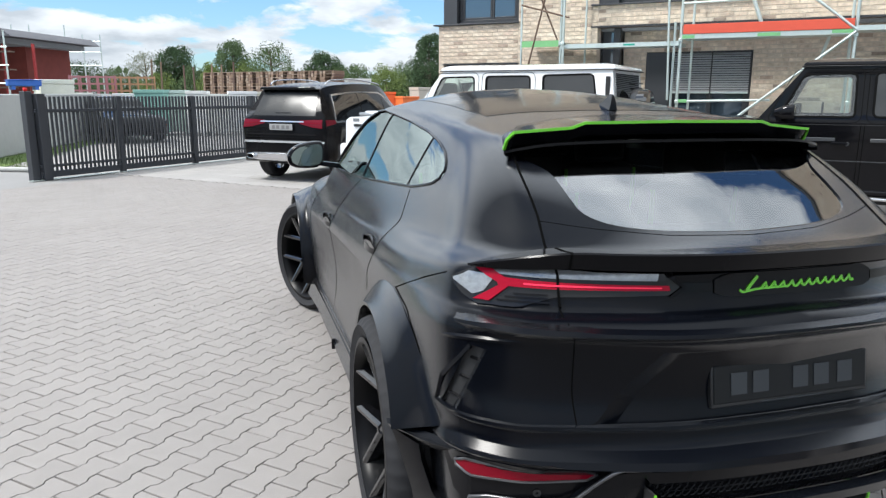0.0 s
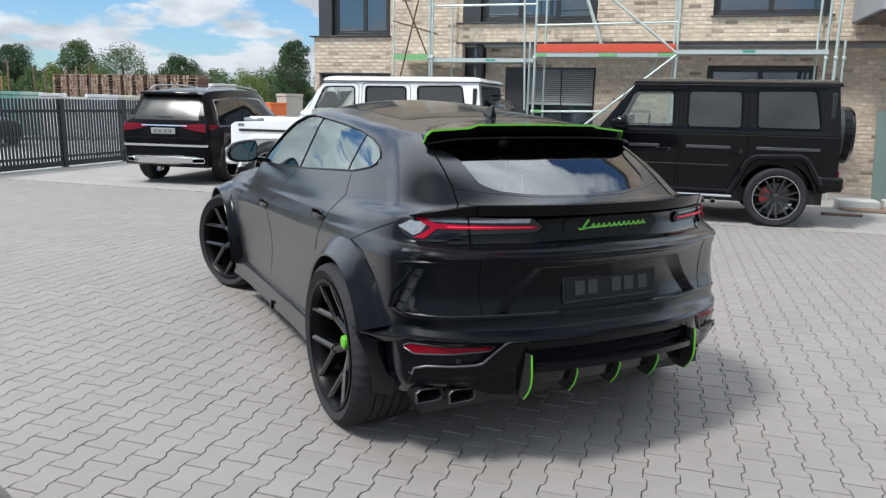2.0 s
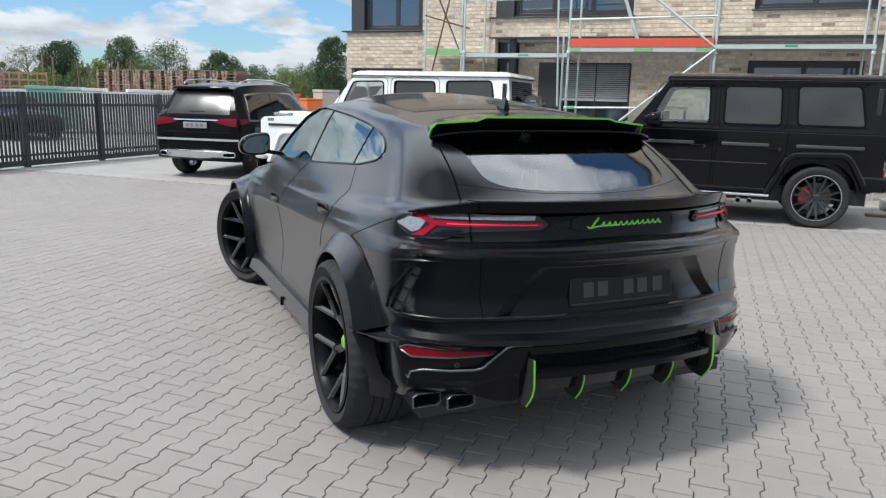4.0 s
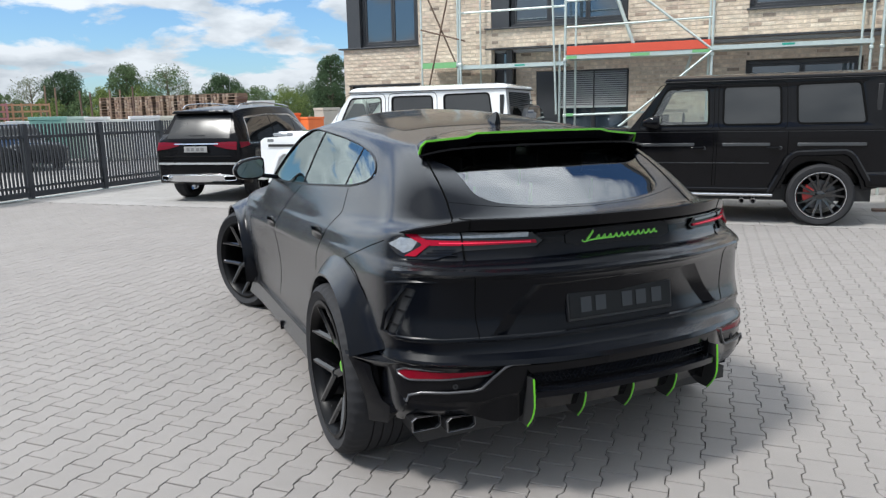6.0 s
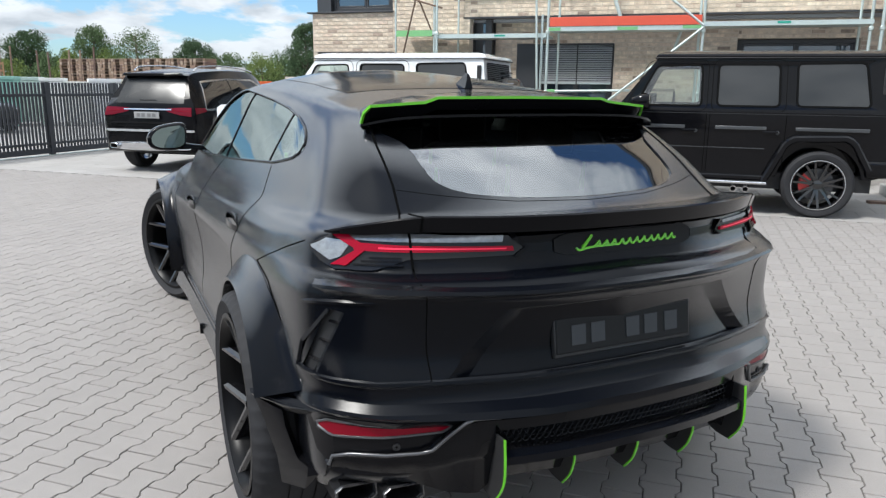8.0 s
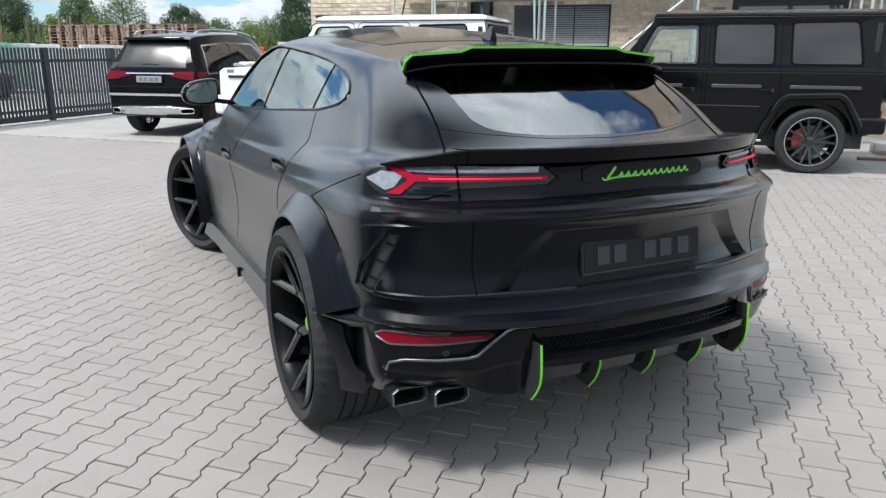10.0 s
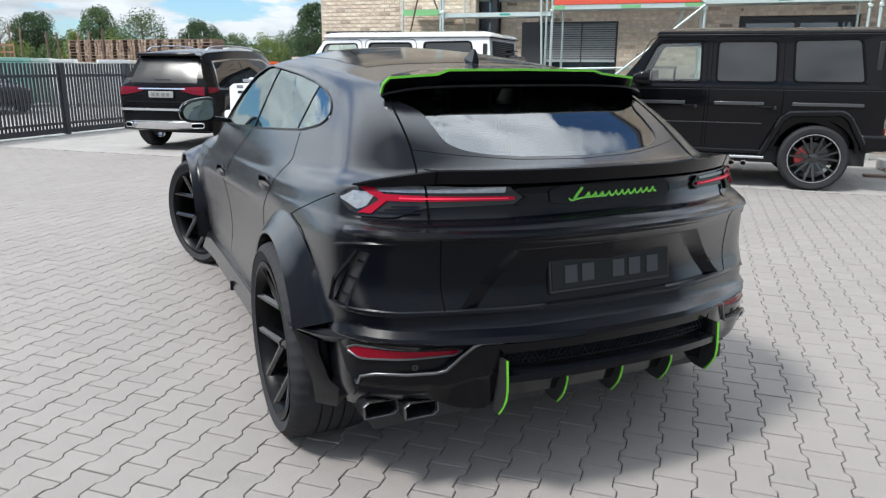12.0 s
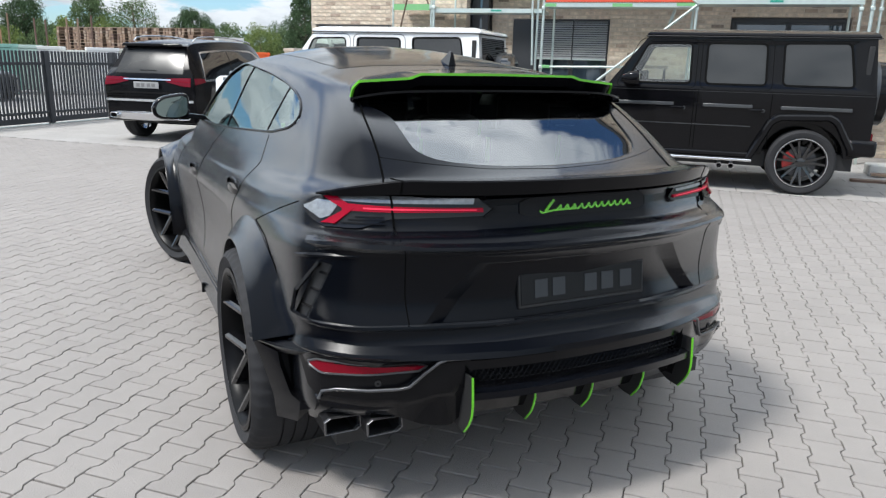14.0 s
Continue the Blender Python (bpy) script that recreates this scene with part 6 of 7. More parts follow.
def dark_saloon(m, label):
    """Low dark car, of which the front corner shows."""
    car = thing("dark_car", m, label, "car")
    def ring(y, w, z0, zs, zc, wc):
        return [(-w * 0.9, y, z0), (-w, y, (z0 + zs) / 2), (-w * 0.97, y, zs), (-wc, y, zc - 0.02), (-wc * 0.5, y, zc), (0, y, zc + 0.01), (wc * 0.5, y, zc), (wc, y, zc - 0.02), (w * 0.97, y, zs), (w, y, (z0 + zs) / 2), (w * 0.9, y, z0)]
    rows = [ring(0.0, 0.70, 0.25, 0.50, 0.58, 0.55), ring(0.10, 0.83, 0.20, 0.58, 0.66, 0.66), ring(0.35, 0.90, 0.18, 0.66, 0.74, 0.72), ring(0.9, 0.92, 0.18, 0.72, 0.82, 0.74), ring(1.5, 0.92, 0.2, 0.78, 0.88, 0.74), ring(2.3, 0.92, 0.2, 0.85, 1.32, 0.58), ring(3.2, 0.92, 0.2, 0.88, 1.34, 0.58), ring(4.1, 0.90, 0.2, 0.86, 1.0, 0.66), ring(4.5, 0.80, 0.3, 0.7, 0.86, 0.6)]
    fine = catmull(np.array(rows), 5)
    bm = bmesh.new()
    loft(bm, [[tuple(p) for p in r] for r in fine], True, True)
    for f in bm.faces:
        c = f.calc_center_median()
        if 1.55 < c.y < 4.05 and 0.93 < c.z < 1.29 and not 0.85 < (c.y % 1.15) < 0.92:
            f.material_index = 1
    b = part("body", bm, [BLACK, PRIVACY], car, angle=50)
    cut(b, *[part("carver", tubem((sx * 0.5, y, 0.32), (sx * 1.2, y, 0.32), 0.37, 32), VOID) for y in (0.85, 3.6) for sx in (-1, 1)])
    for sx in (-1, 1):
        bm = bmesh.new()
        loft(bm, [[(sx * 0.62, 0.09, 0.60), (sx * 0.80, 0.20, 0.62), (sx * 0.87, 0.42, 0.68)], [(sx * 0.62, 0.07, 0.54), (sx * 0.82, 0.17, 0.55), (sx * 0.905, 0.42, 0.62)]])
        part("headlamp", bm, LENS_CLEAR, car)
        for y in (0.85, 3.6):
            plain_wheel(car, pose(sx * 0.80, y, 0.33), sx, 0.33, 0.24, 0.23, 5)
    return car


dark_saloon(pose(-2.42, -0.78, -0.03, 0, 0, 114) @ Matrix.Diagonal((1, 1, 0.97, 1)), "low black car parked beside the camera's way")


# ---- house front, in yard coordinates: s along the front, d away from the yard, z up ----
def ramp_mat(name, cols, rough=0.85, bump=0.4, bscale=120, vary=0.12):
    """Pieces in a mix of colours, chosen piece by piece."""
    m = mat(name, (0.4, 0.4, 0.4), rough, 0, 0, 6, bump, bscale)
    nt = m.node_tree
    b = nt.nodes["Principled BSDF"]
    oi, ge = nt.nodes.new("ShaderNodeObjectInfo"), nt.nodes.new("ShaderNodeNewGeometry")
    ad = nt.nodes.new("ShaderNodeMath"); ad.operation = "ADD"
    fr = nt.nodes.new("ShaderNodeMath"); fr.operation = "FRACT"
    nt.links.new(oi.outputs["Random"], ad.inputs[0])
    nt.links.new(ge.outputs["Random Per Island"], ad.inputs[1])
    nt.links.new(ad.outputs[0], fr.inputs[0])
    cr = nt.nodes.new("ShaderNodeValToRGB")
    cr.color_ramp.interpolation = "CONSTANT"
    while len(cr.color_ramp.elements) < len(cols):
        cr.color_ramp.elements.new(0.5)
    pos = 0.0
    for e, (w, c) in zip(cr.color_ramp.elements, cols):
        e.position, e.color = pos, (*c, 1)
        pos += w
    nt.links.new(fr.outputs[0], cr.inputs[0])
    n = nt.nodes.new("ShaderNodeTexNoise")
    n.inputs["Scale"].default_value, n.inputs["Detail"].default_value = 14.0, 6.0
    tc = nt.nodes.new("ShaderNodeTexCoord")
    nt.links.new(tc.outputs["Object"], n.inputs["Vector"])
    hv = nt.nodes.new("ShaderNodeHueSaturation")
    mr = nt.nodes.new("ShaderNodeMapRange")
    mr.inputs["To Min"].default_value, mr.inputs["To Max"].default_value = 1 - vary * 2, 1 + vary * 2
    nt.links.new(n.outputs["Fac"], mr.inputs["Value"])
    nt.links.new(mr.outputs[0], hv.inputs["Value"])
    nt.links.new(cr.outputs[0], hv.inputs["Color"])
    nt.links.new(hv.outputs[0], b.inputs["Base Color"])
    return m


BRICK = ramp_mat("sand_brick", [(0.28, (0.59, 0.49, 0.385)), (0.26, (0.55, 0.455, 0.355)), (0.16, (0.63, 0.54, 0.43)), (0.14, (0.51, 0.42, 0.33)), (0.08, (0.57, 0.455, 0.36)), (0.05, (0.36, 0.28, 0.22)), (0.03, (0.25, 0.20, 0.16))], vary=0.30)
MORTAR = mat("mortar", (0.53, 0.455, 0.37), 0.95, 0, 0.1, 5, 0.3, 150)
ANTHRACITE = mat("anthracite_metal", (0.055, 0.058, 0.064), 0.45, 0.3, 0.08, 4, 0.04, 60)
FRAME = mat("dark_window_frame", (0.03, 0.032, 0.036), 0.4, 0, 0.05, 8)
PANE = mat("window_pane", (0.05, 0.075, 0.10), 0.03, 0.35, coat=1.0, spec=1.0)
CURTAIN = mat("white_curtain", (0.7, 0.7, 0.68), 0.9, 0, 0.08, 9)
SOFFIT = mat("soffit_board", (0.13, 0.10, 0.085), 0.7, 0, 0.1, 4)
SHUTTER = mat("blind_slat", (0.50, 0.51, 0.52), 0.38, 0.3, 0.06, 10)
GREYWALL = mat("grey_render", (0.30, 0.31, 0.33), 0.85, 0, 0.08, 1.5, 0.15, 60)
D0, D1 = 11.25, 11.75      # upper front, ground floor front


def S(name, s0, s1, d0, d1, z0, z1, material, parent=None, label="", bevel=0.0):
    """A box of the house given in yard coordinates."""
    bm = boxm(min(s0, s1), max(s0, s1), d0, d1, z0, z1)
    ob = part(name, bm, material, parent, label, bevel=bevel)
    if not parent:
        ob.matrix_world = YARD
    return ob


def structure(ob, label, cat="wall"):
    return tagged(ob, label, cat, kind="structure")


# wall cores behind the brick skin, leaving the openings free
def wall_blocks(name, d, depth, rects):
    bm = bmesh.new()
    for s0, s1, z0, z1 in rects:
        box(bm, s0, s1, d, d + depth, z0, z1)
    ob = part(name, bm, MORTAR, smooth=False)
    ob.matrix_world = YARD
    return structure(ob, "mortar core of the brick house wall")


UPPER = [(3.49, 5.10, 0.0, 9.8), (5.10, 6.90, 0.0, 0.001), (5.10, 6.90, 2.16, 2.92), (5.10, 6.90, 4.5, 9.8), (0.76, 3.49, 2.80, 3.18), (0.76, 3.49, 4.6, 9.8), (-1.38, 0.76, 2.80, 9.8), (-3.40, -1.38, 2.80, 3.24), (-3.40, -1.38, 4.6, 9.8), (-8.0, -7.10, 2.80, 9.8), (-7.10, -4.30, 2.80, 6.20), (-7.10, -4.30, 7.80, 9.8), (-4.30, -3.40, 2.80, 9.8), (6.78, 6.90, 0.0, 2.16)]
GROUND = [(2.66, 3.10, 0.0, 2.80), (0.77, 2.66, 2.33, 2.80), (-1.39, 0.77, 0.0, 2.80), (-3.36, -1.39, 2.39, 2.80), (-8.0, -3.36, 0.0, 2.80)]
WALL_UP = wall_blocks("wall_north_upper", D0 + 0.006, 0.24, UPPER)
WALL_LOW = wall_blocks("wall_north_ground", D1 + 0.006, 0.24, GROUND)
structure(S("wall_north_back", -8.0, 6.88, 15.5, 15.7, 0, 9.8, GREYWALL), "plain back wall of the house")
structure(S("wall_north_side", 6.66, 6.88, D0 + 0.26, 15.5, 0, 9.8, GREYWALL), "plain side wall of the house")
structure(S("ceiling", -8.0, 6.88, D0 + 0.3, 15.5, 2.72, 2.80, GREYWALL), "plain ceiling of the ground floor", "ceiling")
structure(S("roof", -8.1, 7.0, D0 - 0.06, 15.8, 9.8, 10.0, ANTHRACITE), "flat metal roof edge", "roof")
structure(S("soffit", -8.0, 3.49, D0 + 0.01, D1 + 0.02, 2.775, 2.797, SOFFIT), "brown soffit under the overhanging storey", "soffit")


def brick_slots(rects, seed):
    """Running bond over the wall's rectangles: (s, z, length)."""
    rnd = random.Random(seed)
    out = []
    for s0, s1, z0, z1 in rects:
        if z1 - z0 < 0.05:
            continue
        row = 0
        z = z0
        while z + 0.06 < z1:
            s = s0
            first = 0.11 if row % 2 else 0.225
            while s < s1 - 0.03:
                ln = min(first, s1 - s)
                first = 0.225
                out.append((s + 0.003, z + 0.004, ln - 0.010))
                s += ln
            z += 0.0755
            row += 1
    rnd.shuffle(out)
    return out


def brick_mesh(bm, s, z, ln, d, rnd, h=0.062):
    o = rnd.uniform(-0.002, 0.0015)
    c = 0.004
    y0, y1 = d + o, d + 0.014
    A = [bm.verts.new(p) for p in ((s + c, y0, z + c), (s + ln - c, y0, z + c), (s + ln - c, y0, z + h - c), (s + c, y0, z + h - c))]
    B = [bm.verts.new(p) for p in ((s, y1, z), (s + ln, y1, z), (s + ln, y1, z + h), (s, y1, z + h))]
    bm.faces.new(A)
    for i in range(4):
        bm.faces.new((A[i], B[i], B[(i + 1) % 4], A[(i + 1) % 4]))


# windows
def window(name, s0, s1, z0, z1, d, label, split=(0.5,), curtain=False):
    w = thing(name, YARD, label, "window", kind="structure")
    S("frame_bottom", s0, s1, d, d + 0.08, z0, z0 + 0.07, FRAME, w, bevel=0.006)
    S("frame_top", s0, s1, d, d + 0.08, z1 - 0.07, z1, FRAME, w, bevel=0.006)
    for s in (s0, s1 - 0.07):
        S("frame_side", s, s + 0.07, d, d + 0.08, z0 + 0.07, z1 - 0.07, FRAME, w, bevel=0.006)
    cuts = [s0 + 0.07] + [s0 + (s1 - s0) * k for k in split] + [s1 - 0.07]
    for a, b in zip(cuts, cuts[1:]):
        S("pane", a + 0.04, b - 0.04, d + 0.03, d + 0.045, z0 + 0.11, z1 - 0.11, PANE, w)
        S("sash", a, a + 0.045, d + 0.01, d + 0.06, z0 + 0.07, z1 - 0.07, FRAME, w, bevel=0.005)
        S("sash", b - 0.045, b, d + 0.01, d + 0.06, z0 + 0.07, z1 - 0.07, FRAME, w, bevel=0.005)
        S("sash", a + 0.045, b - 0.045, d + 0.01, d + 0.06, z0 + 0.07, z0 + 0.115, FRAME, w, bevel=0.005)
        S("sash", a + 0.045, b - 0.045, d + 0.01, d + 0.06, z1 - 0.115, z1 - 0.07, FRAME, w, bevel=0.005)
    return w


window("window_1", 5.12, 6.46, 2.96, 4.5, D0 + 0.10, "dark framed upper window with two sashes", (0.45,))
window("window_2", 0.78, 3.10, 3.20, 4.6, D0 + 0.10, "wide dark framed upper window", (0.33, 0.66))
window("window_3", -3.38, -1.39, 3.26, 4.6, D0 + 0.10, "wide dark framed upper window over the yard", (0.5,))
window("window_4", 5.12, 6.77, 0.9, 2.15, D0 + 0.12, "dark framed ground floor window", (0.5,))
window("window_5", -3.35, -1.40, 0.05, 2.38, D1 + 0.10, "dark glazed ground floor doors", (0.5,))
window("window_6", 0.79, 2.20, 0.85, 2.32, D1 + 0.14, "ground floor window behind a lowered blind", (0.5,))
window("window_7", -7.08, -4.32, 6.22, 7.80, D0 + 0.10, "wide dark framed window of the top storey", (0.33, 0.66))
structure(S("cladding", 6.47, 6.78, D0 - 0.002, D0 + 0.2, 2.96, 6.38, ANTHRACITE), "anthracite metal cladding beside the window", "cladding")
structure(S("cladding", 3.115, 3.48, D0 - 0.002, D0 + 0.2, 3.20, 4.6, ANTHRACITE), "anthracite metal panel beside the window", "cladding")
structure(S("cladding", 2.21, 2.655, D1 - 0.002, D1 + 0.2, 0, 2.32, ANTHRACITE), "anthracite door panel beside the blind", "cladding")
for s0, s1, z in ((5.08, 7.0, 2.925), (0.72, 3.62, 3.165), (-3.44, -1.34, 3.235)):
    structure(S("sill", s0, s1, D0 - 0.06, D0 + 0.12, z, z + 0.028, ANTHRACITE, bevel=0.005), "dark metal window sill", "sill")
structure(S("trim", -3.6, 3.62, D0 - 0.012, D0 + 0.05, 2.772, 2.80, FRAME), "dark edge trim under the overhang", "trim")
structure(S("corner_trim", 5.08, 6.80, D0 - 0.004, D0 + 0.06, 2.132, 2.157, FRAME), "dark lintel over the window", "trim")


def blind():
    b = thing("roller_blind", YARD, "grey slatted blind half lowered over the window", "blind")
    for k in range(17):
        z = 2.30 - k * 0.042
        bm = bmesh.new()
        prism(bm, [(D1 + 0.05, z - 0.032), (D1 + 0.056, z - 0.030), (D1 + 0.086, z), (D1 + 0.080, z)], "x", 0.80, 2.19)
        part("slat", bm, SHUTTER, b, smooth=False)
    S("bottom_rail", 0.80, 2.19, D1 + 0.055, D1 + 0.085, 1.565, 1.60, STEEL, b)
    S("head_box", 0.79, 2.20, D1 + 0.03, D1 + 0.12, 2.30, 2.335, FRAME, b)
    for s in (0.79, 1.46, 2.175):
        S("guide", s, s + 0.02, D1 + 0.045, D1 + 0.055, 0.86, 2.30, FRAME, b)


blind()


def downpipe(s):
    p = thing("entrance_frame", YARD, "dark entrance frame in the recessed house wall", "frame")
    S("post", s, s + 0.13, D1 - 0.30, D1 - 0.17, 0, 2.772, FRAME, p, bevel=0.01)
    S("post", s + 0.20, s + 0.38, D1 - 0.16, D1 + 0.02, 0, 2.772, ANTHRACITE, p, bevel=0.01)
    S("glass_strip", s + 0.13, s + 0.20, D1 - 0.2, D1 - 0.19, 0.05, 2.7, PANE, p)


downpipe(3.10)
# grey canopy of the neighbouring wing
cn = thing("canopy", YARD, "grey flat canopy jutting out over the yard", "canopy", kind="structure")
S("slab", -9.5, -3.72, 9.3, D0 - 0.02, 3.10, 3.75, GREYWALL, cn, bevel=0.01)
S("underside", -9.4, -3.80, 9.4, D0 - 0.02, 3.07, 3.10, SOFFIT, cn)
S("pillar", -6.6, -6.3, 9.6, 9.9, 0, 3.07, GREYWALL, cn)


# pale paving by the house, edged by a flat kerb
def apron():
    bm = bmesh.new()
    for i in range(-30, 42):
        for k in range(13):
            s, d = i * 0.5, 6.72 + k * 0.4
            o = 0.25 if k % 2 else 0
            box(bm, s + o + 0.003, s + o + 0.497, d + 0.003, d + 0.397, -0.012, 0.0)
    ob = part("apron", bm, PALE, smooth=False)
    ob.matrix_world = YARD
    tagged(ob, "pale concrete slabs along the house front", "paving", kind="stuff")


apron()


# ---- scaffold ----
TUBE_G = mat("green_marked_steel", (0.20, 0.46, 0.20), 0.5, 0.2, 0.15, 20)
TOE = mat("red_toe_board", (0.62, 0.085, 0.045), 0.6, 0, 0.10, 6, 0.1, 60)
RUSTY = mat("brown_brace", (0.13, 0.085, 0.06), 0.6, 0.4, 0.2, 15)


def scaffold():
    sc = thing("scaffold", YARD, "galvanised steel scaffold with green marks and a red toe board", "scaffold")
    F, B = 10.55, 11.15

    def pole(s0, d0, z0, s1, d1, z1, r=0.024, m=STEEL, name="tube"):
        return part(name, tubem((s0, d0, z0), (s1, d1, z1), r, 10), m, sc)
    for s, d, z0, z1, r in ((4.75, F, 0.0, 4.8, 0.02), (3.97, F, 0, 4.8, 0.026), (3.90, F - 0.07, 2.0, 4.8, 0.024), (3.69, B, 0, 4.8, 0.02), (1.83, F, 0, 4.8, 0.026), (1.72, B - 0.1, 0, 4.8, 0.022), (1.93, F - 0.02, 0, 2.75, 0.022), (-0.78, F, 0.0, 4.8, 0.025), (-0.72, B, 0, 4.8, 0.022), (-3.25, F, 0, 4.8, 0.025), (-3.39, F - 0.10, 0, 4.8, 0.028), (-3.53, F, 0, 2.75, 0.024), (-3.2, B, 0, 4.8, 0.022)):
        p = pole(s, d, z0, s, d, z1, r, name="upright")
        for z in (1.42, 2.45):
            if z < z1 and r > 0.023:
                bm = bmesh.new()
                box(bm, s - 0.035, s + 0.035, d - 0.04, d + 0.035, z - 0.03, z + 0.03)
                part("coupler", bm, STEEL, p, bevel=0.01)
    # raker tube hanging in front
    pole(2.08, F - 0.12, 4.2, 1.97, F - 0.12, 1.45, 0.02)
    # braces
    pole(4.72, F - 0.03, 4.05, 4.02, F - 0.03, 2.50, 0.016, RUSTY, "brace")
    pole(4.60, F - 0.05, 2.0, 4.02, F - 0.05, 4.3, 0.016, RUSTY, "brace")
    pole(4.73, F - 0.07, 3.16, 3.80, F - 0.07, 2.90, 0.016, RUSTY, "brace")
    pole(-0.78, F - 0.05, 2.53, 0.80, F - 0.05, 3.80, 0.024, name="brace")
    pole(-0.78, F - 0.05, 2.50, 1.35, F - 0.05, 0.75, 0.024, name="brace")
    pole(0.98, B - 0.2, 3.70, 0.58, B - 0.2, 2.62, 0.035, name="ladder_rail")
    pole(-0.25, B - 0.1, 1.9, -0.42, B - 0.1, 2.48, 0.028, name="ladder_rail")
    # rails
    pole(3.95, F, 3.44, 1.83, F, 3.44, 0.022, name="guard_rail")
    pole(1.83, F, 3.05, -0.78, F, 3.08, 0.02, name="guard_rail")
    pole(1.83, F, 3.52, -0.78, F, 3.56, 0.02, name="guard_rail")
    pole(1.72, F, 1.43, 0.35, F, 1.46, 0.022, name="guard_rail")
    part("coupler", boxm(1.66, 1.80, F - 0.03, F + 0.03, 1.405, 1.46), TUBE_G, sc, bevel=0.006)
    # decks
    for s0, s1, z in ((3.97, 4.75, 2.44), (1.85, 3.95, 2.37), (-0.78, 1.83, 2.475), (-3.28, -0.78, 2.525)):
        dk = part("deck", boxm(s0, s1, F - 0.03, B + 0.05, z, z + 0.05), STEEL, sc, "steel scaffold deck", bevel=0.006)
        part("deck_edge", boxm(s0, s1, F - 0.045, F - 0.025, z - 0.01, z + 0.065), STEEL, dk)
    part("toe_board", boxm(-0.75, 1.79, F - 0.06, F - 0.035, 2.545, 2.70), TOE, sc, "red painted toe board", bevel=0.004)
    for s0, s1, z in ((4.0, 4.72, 2.40), (0.28, 0.62, 2.472), (1.6, 1.8, 2.472), (-0.74, -0.45, 2.485)):
        part("green_mark", boxm(s0, s1, F - 0.052, F - 0.046, z, z + (0.11 if s0 > 3 else 0.055)), TUBE_G, sc)
    for s in (2.7, -2.0):
        part("green_mark", boxm(s - 0.10, s + 0.10, F - 0.05, F - 0.046, 2.385 if s > 0 else 2.545, 2.415 if s > 0 else 2.58), mat("teal_sticker", (0.02, 0.30, 0.22), 0.5), sc)


scaffold()


# ---- sliding gate and fence ----
def fence():
    fc = thing("gate_fence", pose(-4.9, 11.9, 0, 0, 0, -43.6), "anthracite steel sliding gate with upright bars", "fence")
    FM = mat("anthracite_powder_coat", (0.042, 0.045, 0.052), 0.45, 0.2, 0.06, 5)
    me = None
    for k in range(116):
        y = 0.44 + k * 0.087
        if min(abs(y - p) for p in (1.93, 3.83, 5.7, 7.6, 9.5)) < 0.05:
            continue
        if me is None:
            first = part("bar", boxm(-0.012, 0.012, -0.021, 0.021, 0.10, 1.47), FM, fc, smooth=False)
            me = first.data
            ob = first
        else:
            ob = new("bar", me)
            ob.parent = fc
        ob.location = (0, y, 0)
    for z0, z1 in ((1.19, 1.25), (0.22, 0.27), (0.04, 0.15)):
        part("rail", boxm(-0.03, 0.03, 0.2, 10.6, z0, z1), FM, fc, bevel=0.006)
    for y, w, h, x in ((0.14, 0.07, 1.56, -0.08), (0.31, 0.08, 1.52, 0.0), (1.93, 0.05, 1.48, 0), (3.83, 0.05, 1.48, 0), (5.7, 0.05, 1.48, 0), (7.6, 0.05, 1.48, 0), (9.5, 0.05, 1.48, 0)):
        part("post", boxm(x - w, x + w, y - w, y + w, 0, h), FM, fc, bevel=0.008)
    part("warning_lamp", boxm(-0.11, -0.05, 0.11, 0.17, 1.56, 1.62), lamp_red("red_cap", (0.6, 0.03, 0.03)), fc, bevel=0.015)
    part("track", boxm(-0.06, 0.06, 0, 10.6, 0.0, 0.012), STEEL, fc)


fence()


# ---- beyond the gate: verge, wall, builder's yard, trees ----
GRASS = mat("mown_grass", (0.10, 0.15, 0.035), 0.9, 0, 0.3, 2.0, 0.8, 60)
CONC = mat("weathered_concrete", (0.40, 0.40, 0.385), 0.9, 0, 0.12, 0.7, 0.2, 40)
WOOD = ramp_mat("pallet_wood", [(0.3, (0.25, 0.17, 0.12)), (0.3, (0.19, 0.13, 0.09)), (0.2, (0.33, 0.26, 0.20)), (0.2, (0.14, 0.09, 0.07))], 0.85, 0.2, 60)


def part_at(name, x, y, w, d, h, rot, material, label, cat, z=0.0):
    bm = boxm(-w / 2, w / 2, -d / 2, d / 2, 0, h)
    ob = part(name, bm, material, bevel=0.03)
    ob.matrix_world = pose(x, y, z, 0, 0, rot)
    return tagged(ob, label, cat)


structure(part_at("wall_west", -6.45, 21.5, 0.3, 12, 1.5, -6.4, CONC, "", ""), "pale concrete boundary wall")
bm = bmesh.new()
vs = [bm.verts.new(p) for p in ((-6.1, 14.6, 0.004), (-5.2, 26, 0.004), (-9.5, 34, 0.004), (-14, 30, 0.004), (-12, 12.2, 0.004), (-7.4, 13.6, 0.004))]
bm.faces.new(vs)
structure(part("grass_verge", bm, GRASS, smooth=False), "mown grass verge behind the gate", "grass")


